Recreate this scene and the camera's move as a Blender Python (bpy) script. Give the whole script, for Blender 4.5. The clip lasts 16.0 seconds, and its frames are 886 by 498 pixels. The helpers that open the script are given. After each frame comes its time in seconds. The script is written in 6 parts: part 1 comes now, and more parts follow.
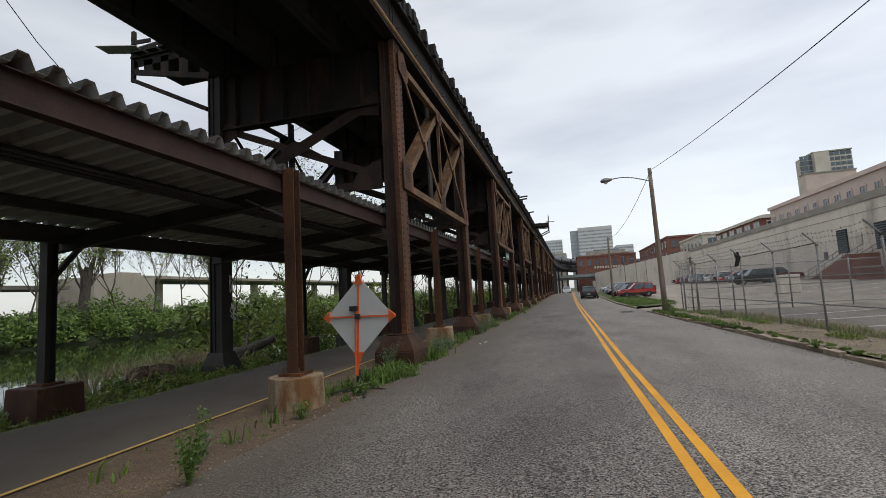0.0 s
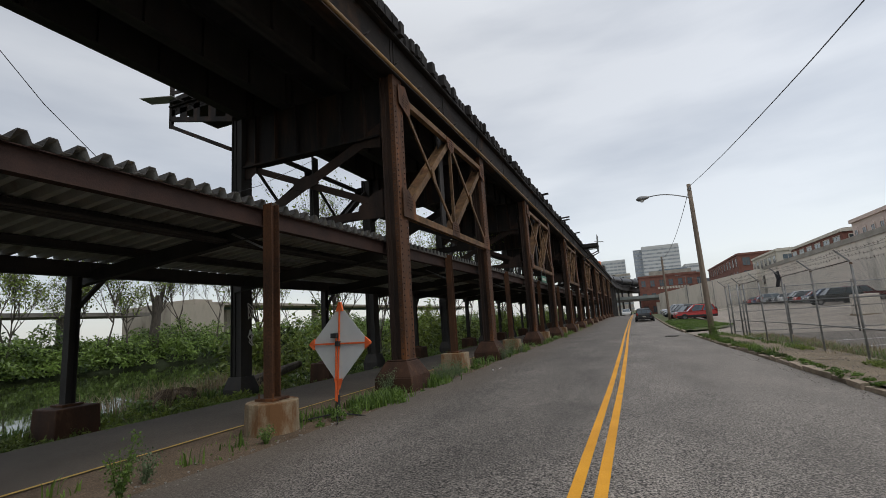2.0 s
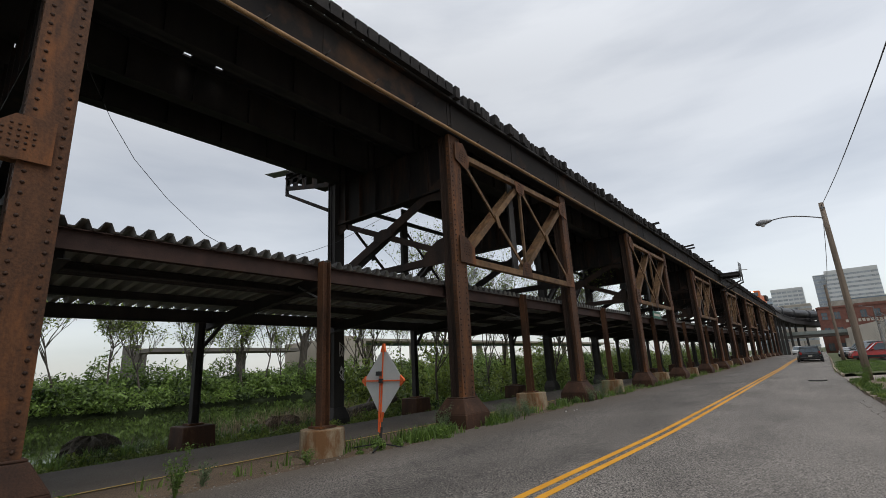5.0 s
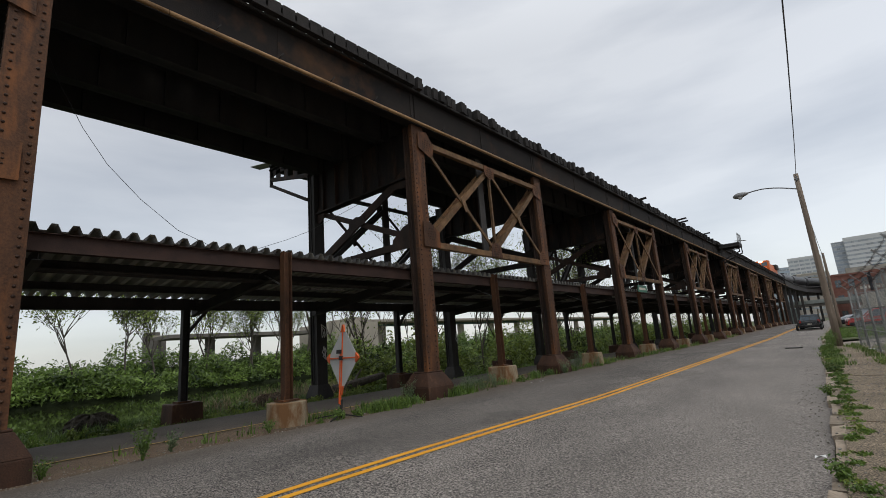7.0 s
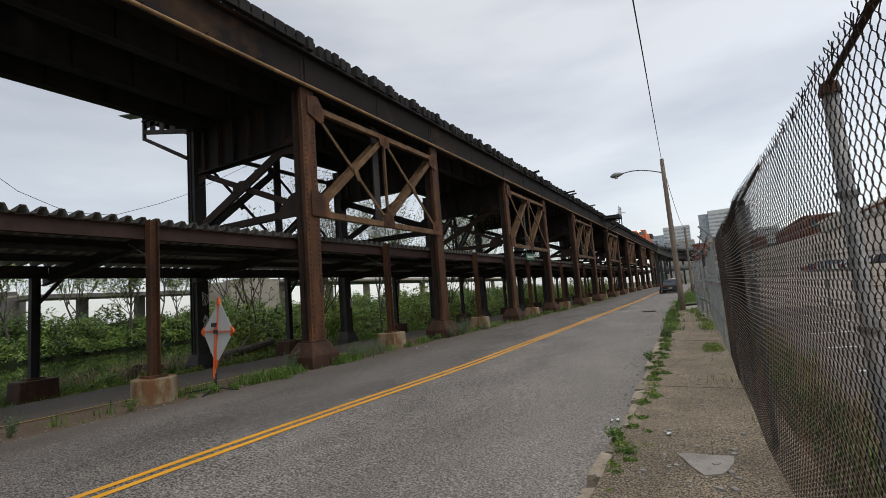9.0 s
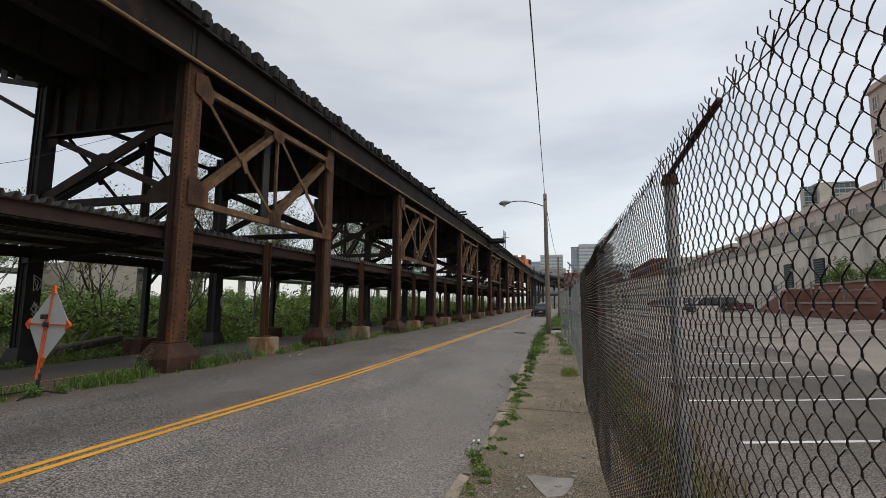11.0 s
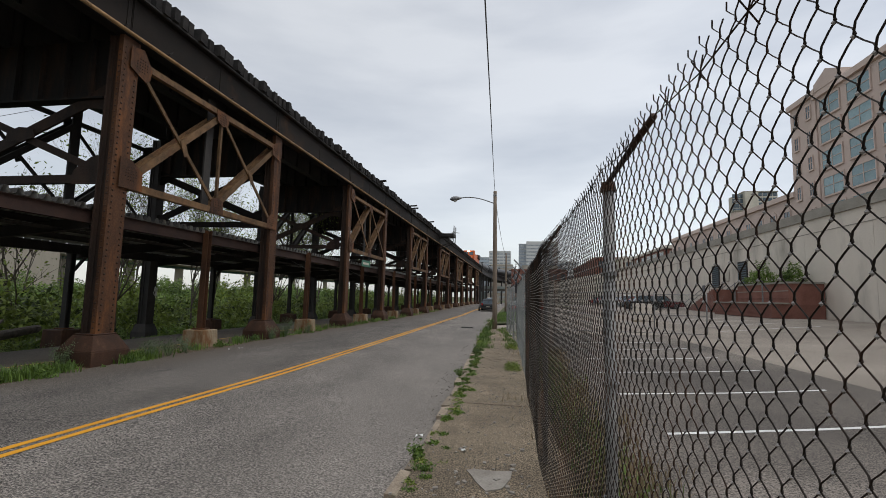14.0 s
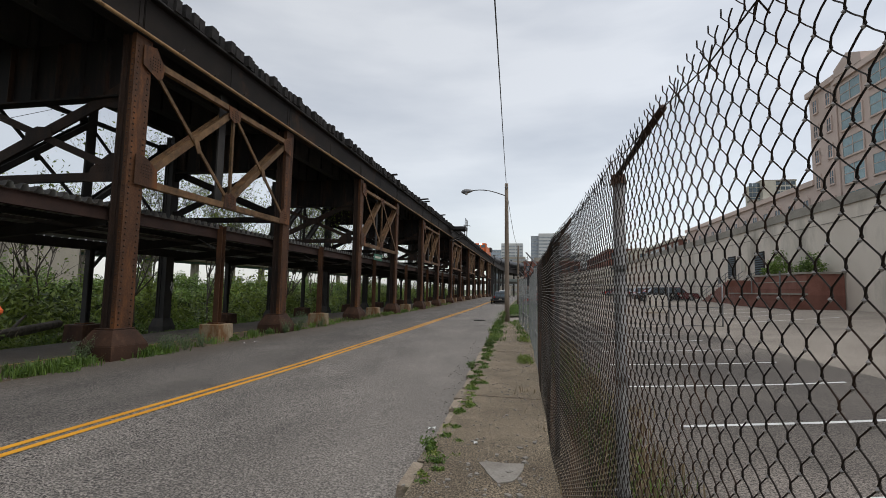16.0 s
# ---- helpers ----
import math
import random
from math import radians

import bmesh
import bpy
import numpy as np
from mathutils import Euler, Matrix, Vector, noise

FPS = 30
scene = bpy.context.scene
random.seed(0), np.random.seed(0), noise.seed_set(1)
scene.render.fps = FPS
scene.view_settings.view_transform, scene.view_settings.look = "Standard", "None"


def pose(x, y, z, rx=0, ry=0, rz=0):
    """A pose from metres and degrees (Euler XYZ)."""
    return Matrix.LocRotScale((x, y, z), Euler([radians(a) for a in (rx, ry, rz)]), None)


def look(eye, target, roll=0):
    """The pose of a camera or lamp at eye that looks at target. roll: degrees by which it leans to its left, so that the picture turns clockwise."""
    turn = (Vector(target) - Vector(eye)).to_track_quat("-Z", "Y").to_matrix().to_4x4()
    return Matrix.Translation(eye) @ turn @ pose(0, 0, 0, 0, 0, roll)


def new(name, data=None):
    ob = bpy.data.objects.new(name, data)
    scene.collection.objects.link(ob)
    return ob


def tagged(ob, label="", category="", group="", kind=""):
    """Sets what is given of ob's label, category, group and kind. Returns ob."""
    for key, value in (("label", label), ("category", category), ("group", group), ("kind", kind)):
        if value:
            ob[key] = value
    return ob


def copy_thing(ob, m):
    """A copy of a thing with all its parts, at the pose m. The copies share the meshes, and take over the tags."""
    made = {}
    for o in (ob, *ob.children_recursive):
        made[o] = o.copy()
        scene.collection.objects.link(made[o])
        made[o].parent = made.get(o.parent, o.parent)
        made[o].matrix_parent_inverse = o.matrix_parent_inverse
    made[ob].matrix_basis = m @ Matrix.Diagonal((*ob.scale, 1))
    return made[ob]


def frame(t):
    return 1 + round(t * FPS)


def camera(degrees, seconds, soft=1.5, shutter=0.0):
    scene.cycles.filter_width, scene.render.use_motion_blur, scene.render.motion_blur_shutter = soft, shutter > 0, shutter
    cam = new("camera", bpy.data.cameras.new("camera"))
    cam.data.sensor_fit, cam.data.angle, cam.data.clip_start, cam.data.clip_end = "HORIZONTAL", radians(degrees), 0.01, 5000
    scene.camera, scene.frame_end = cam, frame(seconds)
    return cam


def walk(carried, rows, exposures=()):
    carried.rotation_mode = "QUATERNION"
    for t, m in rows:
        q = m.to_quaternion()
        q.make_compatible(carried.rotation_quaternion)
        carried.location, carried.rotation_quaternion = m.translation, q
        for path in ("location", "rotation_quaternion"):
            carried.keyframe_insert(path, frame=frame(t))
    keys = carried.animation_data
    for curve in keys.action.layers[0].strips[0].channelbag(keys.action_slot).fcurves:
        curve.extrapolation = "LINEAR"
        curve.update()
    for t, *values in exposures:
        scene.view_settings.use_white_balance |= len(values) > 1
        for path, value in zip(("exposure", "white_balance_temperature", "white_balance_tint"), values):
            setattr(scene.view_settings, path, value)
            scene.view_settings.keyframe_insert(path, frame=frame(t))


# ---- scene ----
cam = camera(87.2, 16.0, soft=0.8)
PATH = [
    (0, (-1.267, 0.335, 1.675), (-1.784, 2.257, 1.871), -3.3),
    (0.5, (-0.880, 0.429, 1.684), (-1.425, 2.340, 1.902), -3.5),
    (1, (-0.537, 0.557, 1.639), (-1.136, 2.449, 1.887), -3.6),
    (1.5, (-0.166, 0.719, 1.656), (-0.811, 2.593, 1.923), -3.7),
    (2, (0.232, 0.722, 1.645), (-0.509, 2.553, 1.954), -3.7),
    (2.5, (0.594, 0.865, 1.624), (-0.287, 2.624, 1.983), -3.5),
    (3, (0.978, 0.849, 1.623), (-0.047, 2.517, 2.035), -3.1),
    (3.5, (1.356, 0.867, 1.643), (0.222, 2.452, 2.093), -2.9),
    (4, (1.745, 1.022, 1.580), (0.565, 2.565, 2.055), -3.0),
    (4.5, (2.126, 1.003, 1.616), (0.933, 2.531, 2.104), -2.9),
    (7, (4.230, 1.305, 1.466), (2.967, 2.802, 1.872), -4.5),
    (7.5, (4.478, 1.398, 1.669), (3.323, 3.008, 1.943), -5.7),
    (8, (4.748, 1.438, 1.680), (3.654, 3.097, 1.904), -5.9),
    (10.5, (5.004, 1.403, 1.857), (4.352, 3.281, 2.074), -0.7),
    (11, (5.002, 1.407, 1.860), (4.466, 3.320, 2.087), 0.4),
    (11.5, (5.009, 1.395, 1.866), (4.549, 3.328, 2.099), 0.9),
    (12, (5.012, 1.415, 1.871), (4.592, 3.357, 2.101), 0.5),
    (12.5, (5.015, 1.420, 1.867), (4.615, 3.368, 2.086), -0.1),
    (13, (5.046, 1.428, 1.876), (4.705, 3.387, 2.089), -0.1),
    (13.5, (5.038, 1.415, 1.883), (4.730, 3.380, 2.092), 1.0),
    (14, (5.027, 1.417, 1.887), (4.699, 3.380, 2.091), 1.4),
    (14.5, (5.033, 1.417, 1.893), (4.673, 3.373, 2.103), 1.2),
    (15, (5.017, 1.417, 1.897), (4.608, 3.363, 2.109), 1.4),
    (15.5, (5.035, 1.427, 1.902), (4.661, 3.382, 2.089), 1.2),
    (16, (5.041, 1.417, 1.895), (4.663, 3.373, 2.068), 1.0),
]
walk(cam, [(t, look(eye, target, roll)) for t, eye, target, roll in PATH],
     [(0, .13), (.6, .07), (1.4, .02), (2, -.03), (3.5, -.01), (4.6, .0), (7.0, -.01), (8.2, .07), (10.3, .0), (16, -.01)])

# ---- world and light: overcast, soft bright sky ----
SUN_EL, SUN_AZ = radians(58), radians(112)
world = bpy.data.worlds.new("overcast_sky")
scene.world = world
world.use_nodes = True
wn, wl = world.node_tree.nodes, world.node_tree.links
wn.clear()
w_out = wn.new("ShaderNodeOutputWorld")
w_bg = wn.new("ShaderNodeBackground")
w_sky = wn.new("ShaderNodeTexSky")
w_sky.sky_type, w_sky.sun_disc, w_sky.sun_elevation, w_sky.sun_rotation = "NISHITA", False, SUN_EL, SUN_AZ
w_tc = wn.new("ShaderNodeTexCoord")
w_map = wn.new("ShaderNodeMapping")
w_map.inputs["Scale"].default_value = (1.0, 1.0, 4.2)
w_map.inputs["Rotation"].default_value = (0.0, 0.12, 0.4)
w_n = wn.new("ShaderNodeTexNoise")
w_n.inputs["Scale"].default_value, w_n.inputs["Detail"].default_value, w_n.inputs["Roughness"].default_value = 1.7, 6.0, 0.5
w_r = wn.new("ShaderNodeValToRGB")
w_r.color_ramp.elements[0].position, w_r.color_ramp.elements[0].color = 0.34, (0.49, 0.503, 0.52, 1)
w_r.color_ramp.elements[1].position, w_r.color_ramp.elements[1].color = 0.62, (0.70, 0.705, 0.703, 1)
w_sep = wn.new("ShaderNodeSeparateXYZ")
w_up = wn.new("ShaderNodeMapRange")      # an overcast sky is brightest overhead
w_up.inputs["From Min"].default_value, w_up.inputs["From Max"].default_value = 0.55, 1.0
w_up.inputs["To Min"].default_value, w_up.inputs["To Max"].default_value = 1.0, 1.9
w_mul = wn.new("ShaderNodeVectorMath")
w_mul.operation = "SCALE"
w_scl = wn.new("ShaderNodeVectorMath")
w_scl.operation = "SCALE"
w_scl.inputs["Scale"].default_value = 0.05
w_side = wn.new("ShaderNodeMapRange")     # thicker cloud away from the sun
w_side.inputs["From Min"].default_value, w_side.inputs["From Max"].default_value = -1.0, 0.3
w_side.inputs["To Min"].default_value, w_side.inputs["To Max"].default_value = 0.80, 0.99
w_all = wn.new("ShaderNodeVectorMath")
w_all.operation = "SCALE"
w_add = wn.new("ShaderNodeVectorMath")
wl.new(w_tc.outputs["Generated"], w_map.inputs["Vector"])
wl.new(w_map.outputs["Vector"], w_n.inputs["Vector"])
wl.new(w_n.outputs["Fac"], w_r.inputs["Fac"])
wl.new(w_tc.outputs["Generated"], w_sep.inputs["Vector"])
wl.new(w_sep.outputs["Z"], w_up.inputs["Value"])
wl.new(w_r.outputs["Color"], w_mul.inputs[0])
wl.new(w_up.outputs["Result"], w_mul.inputs["Scale"])
wl.new(w_sky.outputs["Color"], w_scl.inputs[0])
wl.new(w_mul.outputs["Vector"], w_add.inputs[0])
wl.new(w_scl.outputs["Vector"], w_add.inputs[1])
wl.new(w_sep.outputs["X"], w_side.inputs["Value"])
wl.new(w_add.outputs["Vector"], w_all.inputs[0])
wl.new(w_side.outputs["Result"], w_all.inputs["Scale"])
wl.new(w_all.outputs["Vector"], w_bg.inputs["Color"])
w_bg.inputs["Strength"].default_value = 1.0
wl.new(w_bg.outputs["Background"], w_out.inputs["Surface"])
sun_data = bpy.data.lights.new("sun", "SUN")
sun_data.energy, sun_data.angle, sun_data.color = 0.9, radians(40), (1.0, 0.97, 0.93)
sun = new("sun", sun_data)
sun.matrix_world = look((0, 0, 60), (-20 * math.sin(SUN_AZ), -20 * math.cos(SUN_AZ), 60 - 32))


# ---- materials ----
def surface(name, dark, light, scale=1.5, fine=45.0, rough=0.85, bump=0.25, metal=0.0, stretch=(1, 1, 1),
            vary=0.12, stain=None, stain_at=(0.55, 0.7), stain_scale=0.6, fine_amount=0.5, spec=0.35, speck=0.0, speck_scale=110, speck_at=(0.40, 0.60)):
    m = bpy.data.materials.new(name)
    m.use_nodes = True
    n, l = m.node_tree.nodes, m.node_tree.links
    b = n["Principled BSDF"]
    tc = n.new("ShaderNodeTexCoord")
    mp = n.new("ShaderNodeMapping")
    mp.inputs["Scale"].default_value = stretch
    l.new(tc.outputs["Object"], mp.inputs["Vector"])
    big, small = n.new("ShaderNodeTexNoise"), n.new("ShaderNodeTexNoise")
    big.inputs["Scale"].default_value, big.inputs["Detail"].default_value, big.inputs["Roughness"].default_value = scale, 5, 0.6
    small.inputs["Scale"].default_value, small.inputs["Detail"].default_value = fine, 3
    l.new(mp.outputs["Vector"], big.inputs["Vector"])
    l.new(tc.outputs["Object"], small.inputs["Vector"])
    add = n.new("ShaderNodeMath")
    add.operation = "MULTIPLY_ADD"
    add.inputs[1].default_value = fine_amount
    l.new(small.outputs["Fac"], add.inputs[0])
    l.new(big.outputs["Fac"], add.inputs[2])
    ramp = n.new("ShaderNodeValToRGB")
    norm = n.new("ShaderNodeMath")
    norm.operation = "DIVIDE"
    norm.inputs[1].default_value = 1 + fine_amount
    l.new(add.outputs["Value"], norm.inputs[0])
    ramp.color_ramp.elements[0].position, ramp.color_ramp.elements[1].position = 0.34, 0.66
    ramp.color_ramp.elements[0].color, ramp.color_ramp.elements[1].color = (*dark, 1), (*light, 1)
    l.new(norm.outputs["Value"], ramp.inputs["Fac"])
    colour = ramp.outputs["Color"]
    if stain:
        sn, sr, mx = n.new("ShaderNodeTexNoise"), n.new("ShaderNodeMapRange"), n.new("ShaderNodeMix")
        sn.inputs["Scale"].default_value, sn.inputs["Detail"].default_value, sn.inputs["Roughness"].default_value = stain_scale, 6, 0.65
        l.new(mp.outputs["Vector"], sn.inputs["Vector"])
        sr.inputs["From Min"].default_value, sr.inputs["From Max"].default_value = stain_at
        l.new(sn.outputs["Fac"], sr.inputs["Value"])
        mx.data_type = "RGBA"
        l.new(sr.outputs["Result"], mx.inputs["Factor"])
        l.new(colour, mx.inputs["A"])
        mx.inputs["B"].default_value = (*stain, 1)
        colour = mx.outputs["Result"]
    if speck:      # fine aggregate grains
        gn, gr, gm = n.new("ShaderNodeTexNoise"), n.new("ShaderNodeMapRange"), n.new("ShaderNodeHueSaturation")
        gn.inputs["Scale"].default_value, gn.inputs["Detail"].default_value, gn.inputs["Roughness"].default_value = speck_scale, 3, 0.8
        l.new(tc.outputs["Object"], gn.inputs["Vector"])
        gr.inputs["From Min"].default_value, gr.inputs["From Max"].default_value = speck_at
        gr.inputs["To Min"].default_value, gr.inputs["To Max"].default_value = 1 - speck, 1 + speck * 1.25
        l.new(gn.outputs["Fac"], gr.inputs["Value"])
        l.new(gr.outputs["Result"], gm.inputs["Value"])
        l.new(colour, gm.inputs["Color"])
        colour = gm.outputs["Color"]
    if vary:
        info, rg, hs = n.new("ShaderNodeObjectInfo"), n.new("ShaderNodeMapRange"), n.new("ShaderNodeHueSaturation")
        rg.inputs["To Min"].default_value, rg.inputs["To Max"].default_value = 1 - vary, 1 + vary
        l.new(info.outputs["Random"], rg.inputs["Value"])
        l.new(rg.outputs["Result"], hs.inputs["Value"])
        l.new(colour, hs.inputs["Color"])
        colour = hs.outputs["Color"]
    l.new(colour, b.inputs["Base Color"])
    b.inputs["Roughness"].default_value, b.inputs["Metallic"].default_value = rough, metal
    b.inputs["Specular IOR Level"].default_value = spec
    if bump:
        bp = n.new("ShaderNodeBump")
        bp.inputs["Strength"].default_value, bp.inputs["Distance"].default_value = bump, 0.02
        l.new(small.outputs["Fac"], bp.inputs["Height"])
        l.new(bp.outputs["Normal"], b.inputs["Normal"])
    return m


def leafy(name, dark, light):
    m = bpy.data.materials.new(name)
    m.use_nodes = True
    n, l = m.node_tree.nodes, m.node_tree.links
    b = n["Principled BSDF"]
    g, r, tc, nz = n.new("ShaderNodeNewGeometry"), n.new("ShaderNodeValToRGB"), n.new("ShaderNodeTexCoord"), n.new("ShaderNodeTexNoise")
    nz.inputs["Scale"].default_value = 0.45
    l.new(tc.outputs["Object"], nz.inputs["Vector"])
    mix = n.new("ShaderNodeMath")
    mix.operation = "MULTIPLY_ADD"
    mix.inputs[1].default_value = 0.45
    l.new(g.outputs["Random Per Island"], mix.inputs[0])
    l.new(nz.outputs["Fac"], mix.inputs[2])
    r.color_ramp.elements[0].position, r.color_ramp.elements[1].position = 0.4, 0.98
    r.color_ramp.elements[0].color, r.color_ramp.elements[1].color = (*dark, 1), (*light, 1)
    l.new(mix.outputs["Value"], r.inputs["Fac"])
    l.new(r.outputs["Color"], b.inputs["Base Color"])
    b.inputs["Roughness"].default_value = 0.45
    b.inputs["Specular IOR Level"].default_value = 0.4
    tr, ad = n.new("ShaderNodeBsdfTranslucent"), n.new("ShaderNodeMixShader")
    l.new(r.outputs["Color"], tr.inputs["Color"])
    ad.inputs["Fac"].default_value = 0.3
    l.new(b.outputs["BSDF"], ad.inputs[1])
    l.new(tr.outputs["BSDF"], ad.inputs[2])
    l.new(ad.outputs["Shader"], n["Material Output"].inputs["Surface"])
    return m


def plain(name, colour, rough=0.5, metal=0.0, emit=None, strength=0.0, alpha_glass=False):
    m = bpy.data.materials.new(name)
    m.use_nodes = True
    b = m.node_tree.nodes["Principled BSDF"]
    b.inputs["Base Color"].default_value, b.inputs["Roughness"].default_value, b.inputs["Metallic"].default_value = (*colour, 1), rough, metal
    if emit:
        b.inputs["Emission Color"].default_value, b.inputs["Emission Strength"].default_value = (*emit, 1), strength
    if alpha_glass:
        b.inputs["Transmission Weight"].default_value = 1.0
    return m


M_ROAD = surface("worn_asphalt", (0.047, 0.042, 0.037), (0.230, 0.206, 0.181), 0.5, 40, 0.78, 0.8, stretch=(1.2, 0.5, 1), vary=0,
                 stain=(0.18, 0.157, 0.138), stain_at=(0.56, 0.8), stain_scale=0.22, fine_amount=1.3, speck=1.0, speck_scale=46, speck_at=(0.41, 0.59))
_n, _l = M_ROAD.node_tree.nodes, M_ROAD.node_tree.links
_b = _n["Principled BSDF"]
_src = _b.inputs["Base Color"].links[0].from_socket
_tc, _sx, _nz, _ad, _mr, _mx = [_n.new("ShaderNode" + k) for k in ("TexCoord", "SeparateXYZ", "TexNoise", "Math", "MapRange", "Mix")]
_nz.inputs["Scale"].default_value, _nz.inputs["Detail"].default_value, _nz.inputs["Roughness"].default_value = 0.35, 6, 0.65
_l.new(_tc.outputs["Object"], _sx.inputs["Vector"])
_l.new(_tc.outputs["Object"], _nz.inputs["Vector"])
_ad.operation = "MULTIPLY_ADD"       # finer, dustier surface on the lane beside the kerb
_ad.inputs[1].default_value = 3.0
_l.new(_nz.outputs["Fac"], _ad.inputs[0])
_l.new(_sx.outputs["X"], _ad.inputs[2])
_mr.inputs["From Min"].default_value, _mr.inputs["From Max"].default_value = 1.7, 4.9
_mr.inputs["To Min"].default_value, _mr.inputs["To Max"].default_value = 0.0, 0.42
_l.new(_ad.outputs["Value"], _mr.inputs["Value"])
_mx.data_type = "RGBA"
_l.new(_mr.outputs["Result"], _mx.inputs["Factor"])
_l.new(_src, _mx.inputs["A"])
_mx.inputs["B"].default_value = (0.20, 0.176, 0.152, 1)
_ad2, _mr2, _mx2 = [_n.new("ShaderNode" + k) for k in ("Math", "MapRange", "Mix")]
_ad2.operation = "MULTIPLY_ADD"      # brown grit washed from the verge
_ad2.inputs[1].default_value = 2.0
_l.new(_nz.outputs["Fac"], _ad2.inputs[0])
_l.new(_sx.outputs["X"], _ad2.inputs[2])
_mr2.inputs["From Min"].default_value, _mr2.inputs["From Max"].default_value = -2.2, -4.0
_mr2.inputs["To Min"].default_value, _mr2.inputs["To Max"].default_value = 0.0, 0.8
_l.new(_ad2.outputs["Value"], _mr2.inputs["Value"])
_mx2.data_type = "RGBA"
_l.new(_mr2.outputs["Result"], _mx2.inputs["Factor"])
_l.new(_mx.outputs["Result"], _mx2.inputs["A"])
_mx2.inputs["B"].default_value = (0.135, 0.105, 0.078, 1)
_ad3, _mr3, _hs3 = [_n.new("ShaderNode" + k) for k in ("Math", "MapRange", "HueSaturation")]
_ad3.operation = "MULTIPLY_ADD"      # older, darker paving on the lane beside the viaduct
_ad3.inputs[1].default_value = 0.5
_l.new(_nz.outputs["Fac"], _ad3.inputs[0])
_l.new(_sx.outputs["X"], _ad3.inputs[2])
_mr3.inputs["From Min"].default_value, _mr3.inputs["From Max"].default_value = -0.75, 0.05
_mr3.inputs["To Min"].default_value, _mr3.inputs["To Max"].default_value = 0.76, 1.0
_l.new(_ad3.outputs["Value"], _mr3.inputs["Value"])
_l.new(_mr3.outputs["Result"], _hs3.inputs["Value"])
_l.new(_mx2.outputs["Result"], _hs3.inputs["Color"])
_l.new(_hs3.outputs["Color"], _b.inputs["Base Color"])
M_LOT = surface("lot_asphalt", (0.05, 0.043, 0.037), (0.155, 0.133, 0.113), 0.25, 50, 0.9, 0.5, vary=0, stain=(0.20, 0.172, 0.147),
                stain_at=(0.52, 0.7), stain_scale=0.12, fine_amount=0.6, speck=0.7, speck_scale=40)
M_LOT2 = surface("pale_lot_asphalt", (0.15, 0.127, 0.105), (0.30, 0.258, 0.213), 0.25, 50, 0.85, 0.4, vary=0, stain=(0.19, 0.16, 0.13), stain_at=(0.52, 0.7), stain_scale=0.15, fine_amount=0.6, speck=0.3, speck_scale=40)
M_PATH = surface("path_asphalt", (0.055, 0.045, 0.036), (0.108, 0.090, 0.072), 0.5, 70, 0.9, 0.4, vary=0, stain=(0.095, 0.078, 0.06), stain_at=(0.56, 0.75), speck=0.4)
M_WALK = surface("exposed_aggregate_walk", (0.080, 0.062, 0.041), (0.245, 0.195, 0.135), 0.6, 60, 0.92, 0.8, vary=0, stain=(0.115, 0.09, 0.062),
                 stain_at=(0.50, 0.68), stain_scale=0.9, fine_amount=0.9, speck=0.75, speck_scale=60)
M_DIRT = surface("brown_dirt", (0.06, 0.041, 0.025), (0.145, 0.102, 0.065), 0.8, 40, 0.95, 0.8, vary=0, stain=(0.06, 0.055, 0.03), stain_at=(0.56, 0.7), stain_scale=0.5, speck=0.5, speck_scale=70)
M_EARTH = surface("grassy_earth", (0.035, 0.045, 0.016), (0.10, 0.11, 0.045), 0.25, 12, 0.95, 0.8, vary=0, stain=(0.10, 0.08, 0.055), stain_at=(0.55, 0.7))
M_YELLOW = surface("yellow_road_paint", (0.56, 0.25, 0.012), (0.74, 0.35, 0.022), 1.2, 55, 0.75, 0.4, vary=0, stain=(0.22, 0.17, 0.10), stain_at=(0.63, 0.78), stain_scale=3)
M_WHITE = surface("white_road_paint", (0.5, 0.5, 0.48), (0.78, 0.78, 0.76), 1.5, 55, 0.8, 0.3, vary=0.05, stain=(0.2, 0.19, 0.18), stain_at=(0.6, 0.75), stain_scale=2)
M_KERB = surface("kerb_stone", (0.16, 0.125, 0.09), (0.35, 0.285, 0.215), 3, 50, 0.9, 0.6, vary=0.2, stain=(0.09, 0.10, 0.045), stain_at=(0.55, 0.68), stain_scale=2)
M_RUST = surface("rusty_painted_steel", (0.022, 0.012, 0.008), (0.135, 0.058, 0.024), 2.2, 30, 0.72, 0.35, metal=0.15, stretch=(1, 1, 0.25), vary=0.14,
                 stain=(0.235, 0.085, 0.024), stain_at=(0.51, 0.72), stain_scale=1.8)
# darker copy of the rust; shade of the column sides is in its colour
M_SIDE = surface("shaded_brown_steel", (0.012, 0.009, 0.008), (0.048, 0.026, 0.016), 2.2, 30, 0.75, 0.35, metal=0.1, stretch=(1, 1, 0.25), vary=0.14,
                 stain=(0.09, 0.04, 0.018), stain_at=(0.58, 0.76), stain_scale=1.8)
M_RIVET = surface("dark_rivet_steel", (0.018, 0.010, 0.007), (0.07, 0.033, 0.016), 6, 40, 0.6, 0.2, metal=0.2, vary=0)
M_PIPE = surface("tan_conduit_paint", (0.15, 0.085, 0.035), (0.36, 0.215, 0.095), 2, 30, 0.6, 0.1, vary=0.1)
M_TRUSS = surface("tan_weathered_steel", (0.05, 0.03, 0.015), (0.22, 0.125, 0.058), 2.5, 60, 0.72, 0.3, metal=0.15, vary=0.14,
                  stain=(0.10, 0.042, 0.02), stain_at=(0.55, 0.7), stain_scale=2.2)
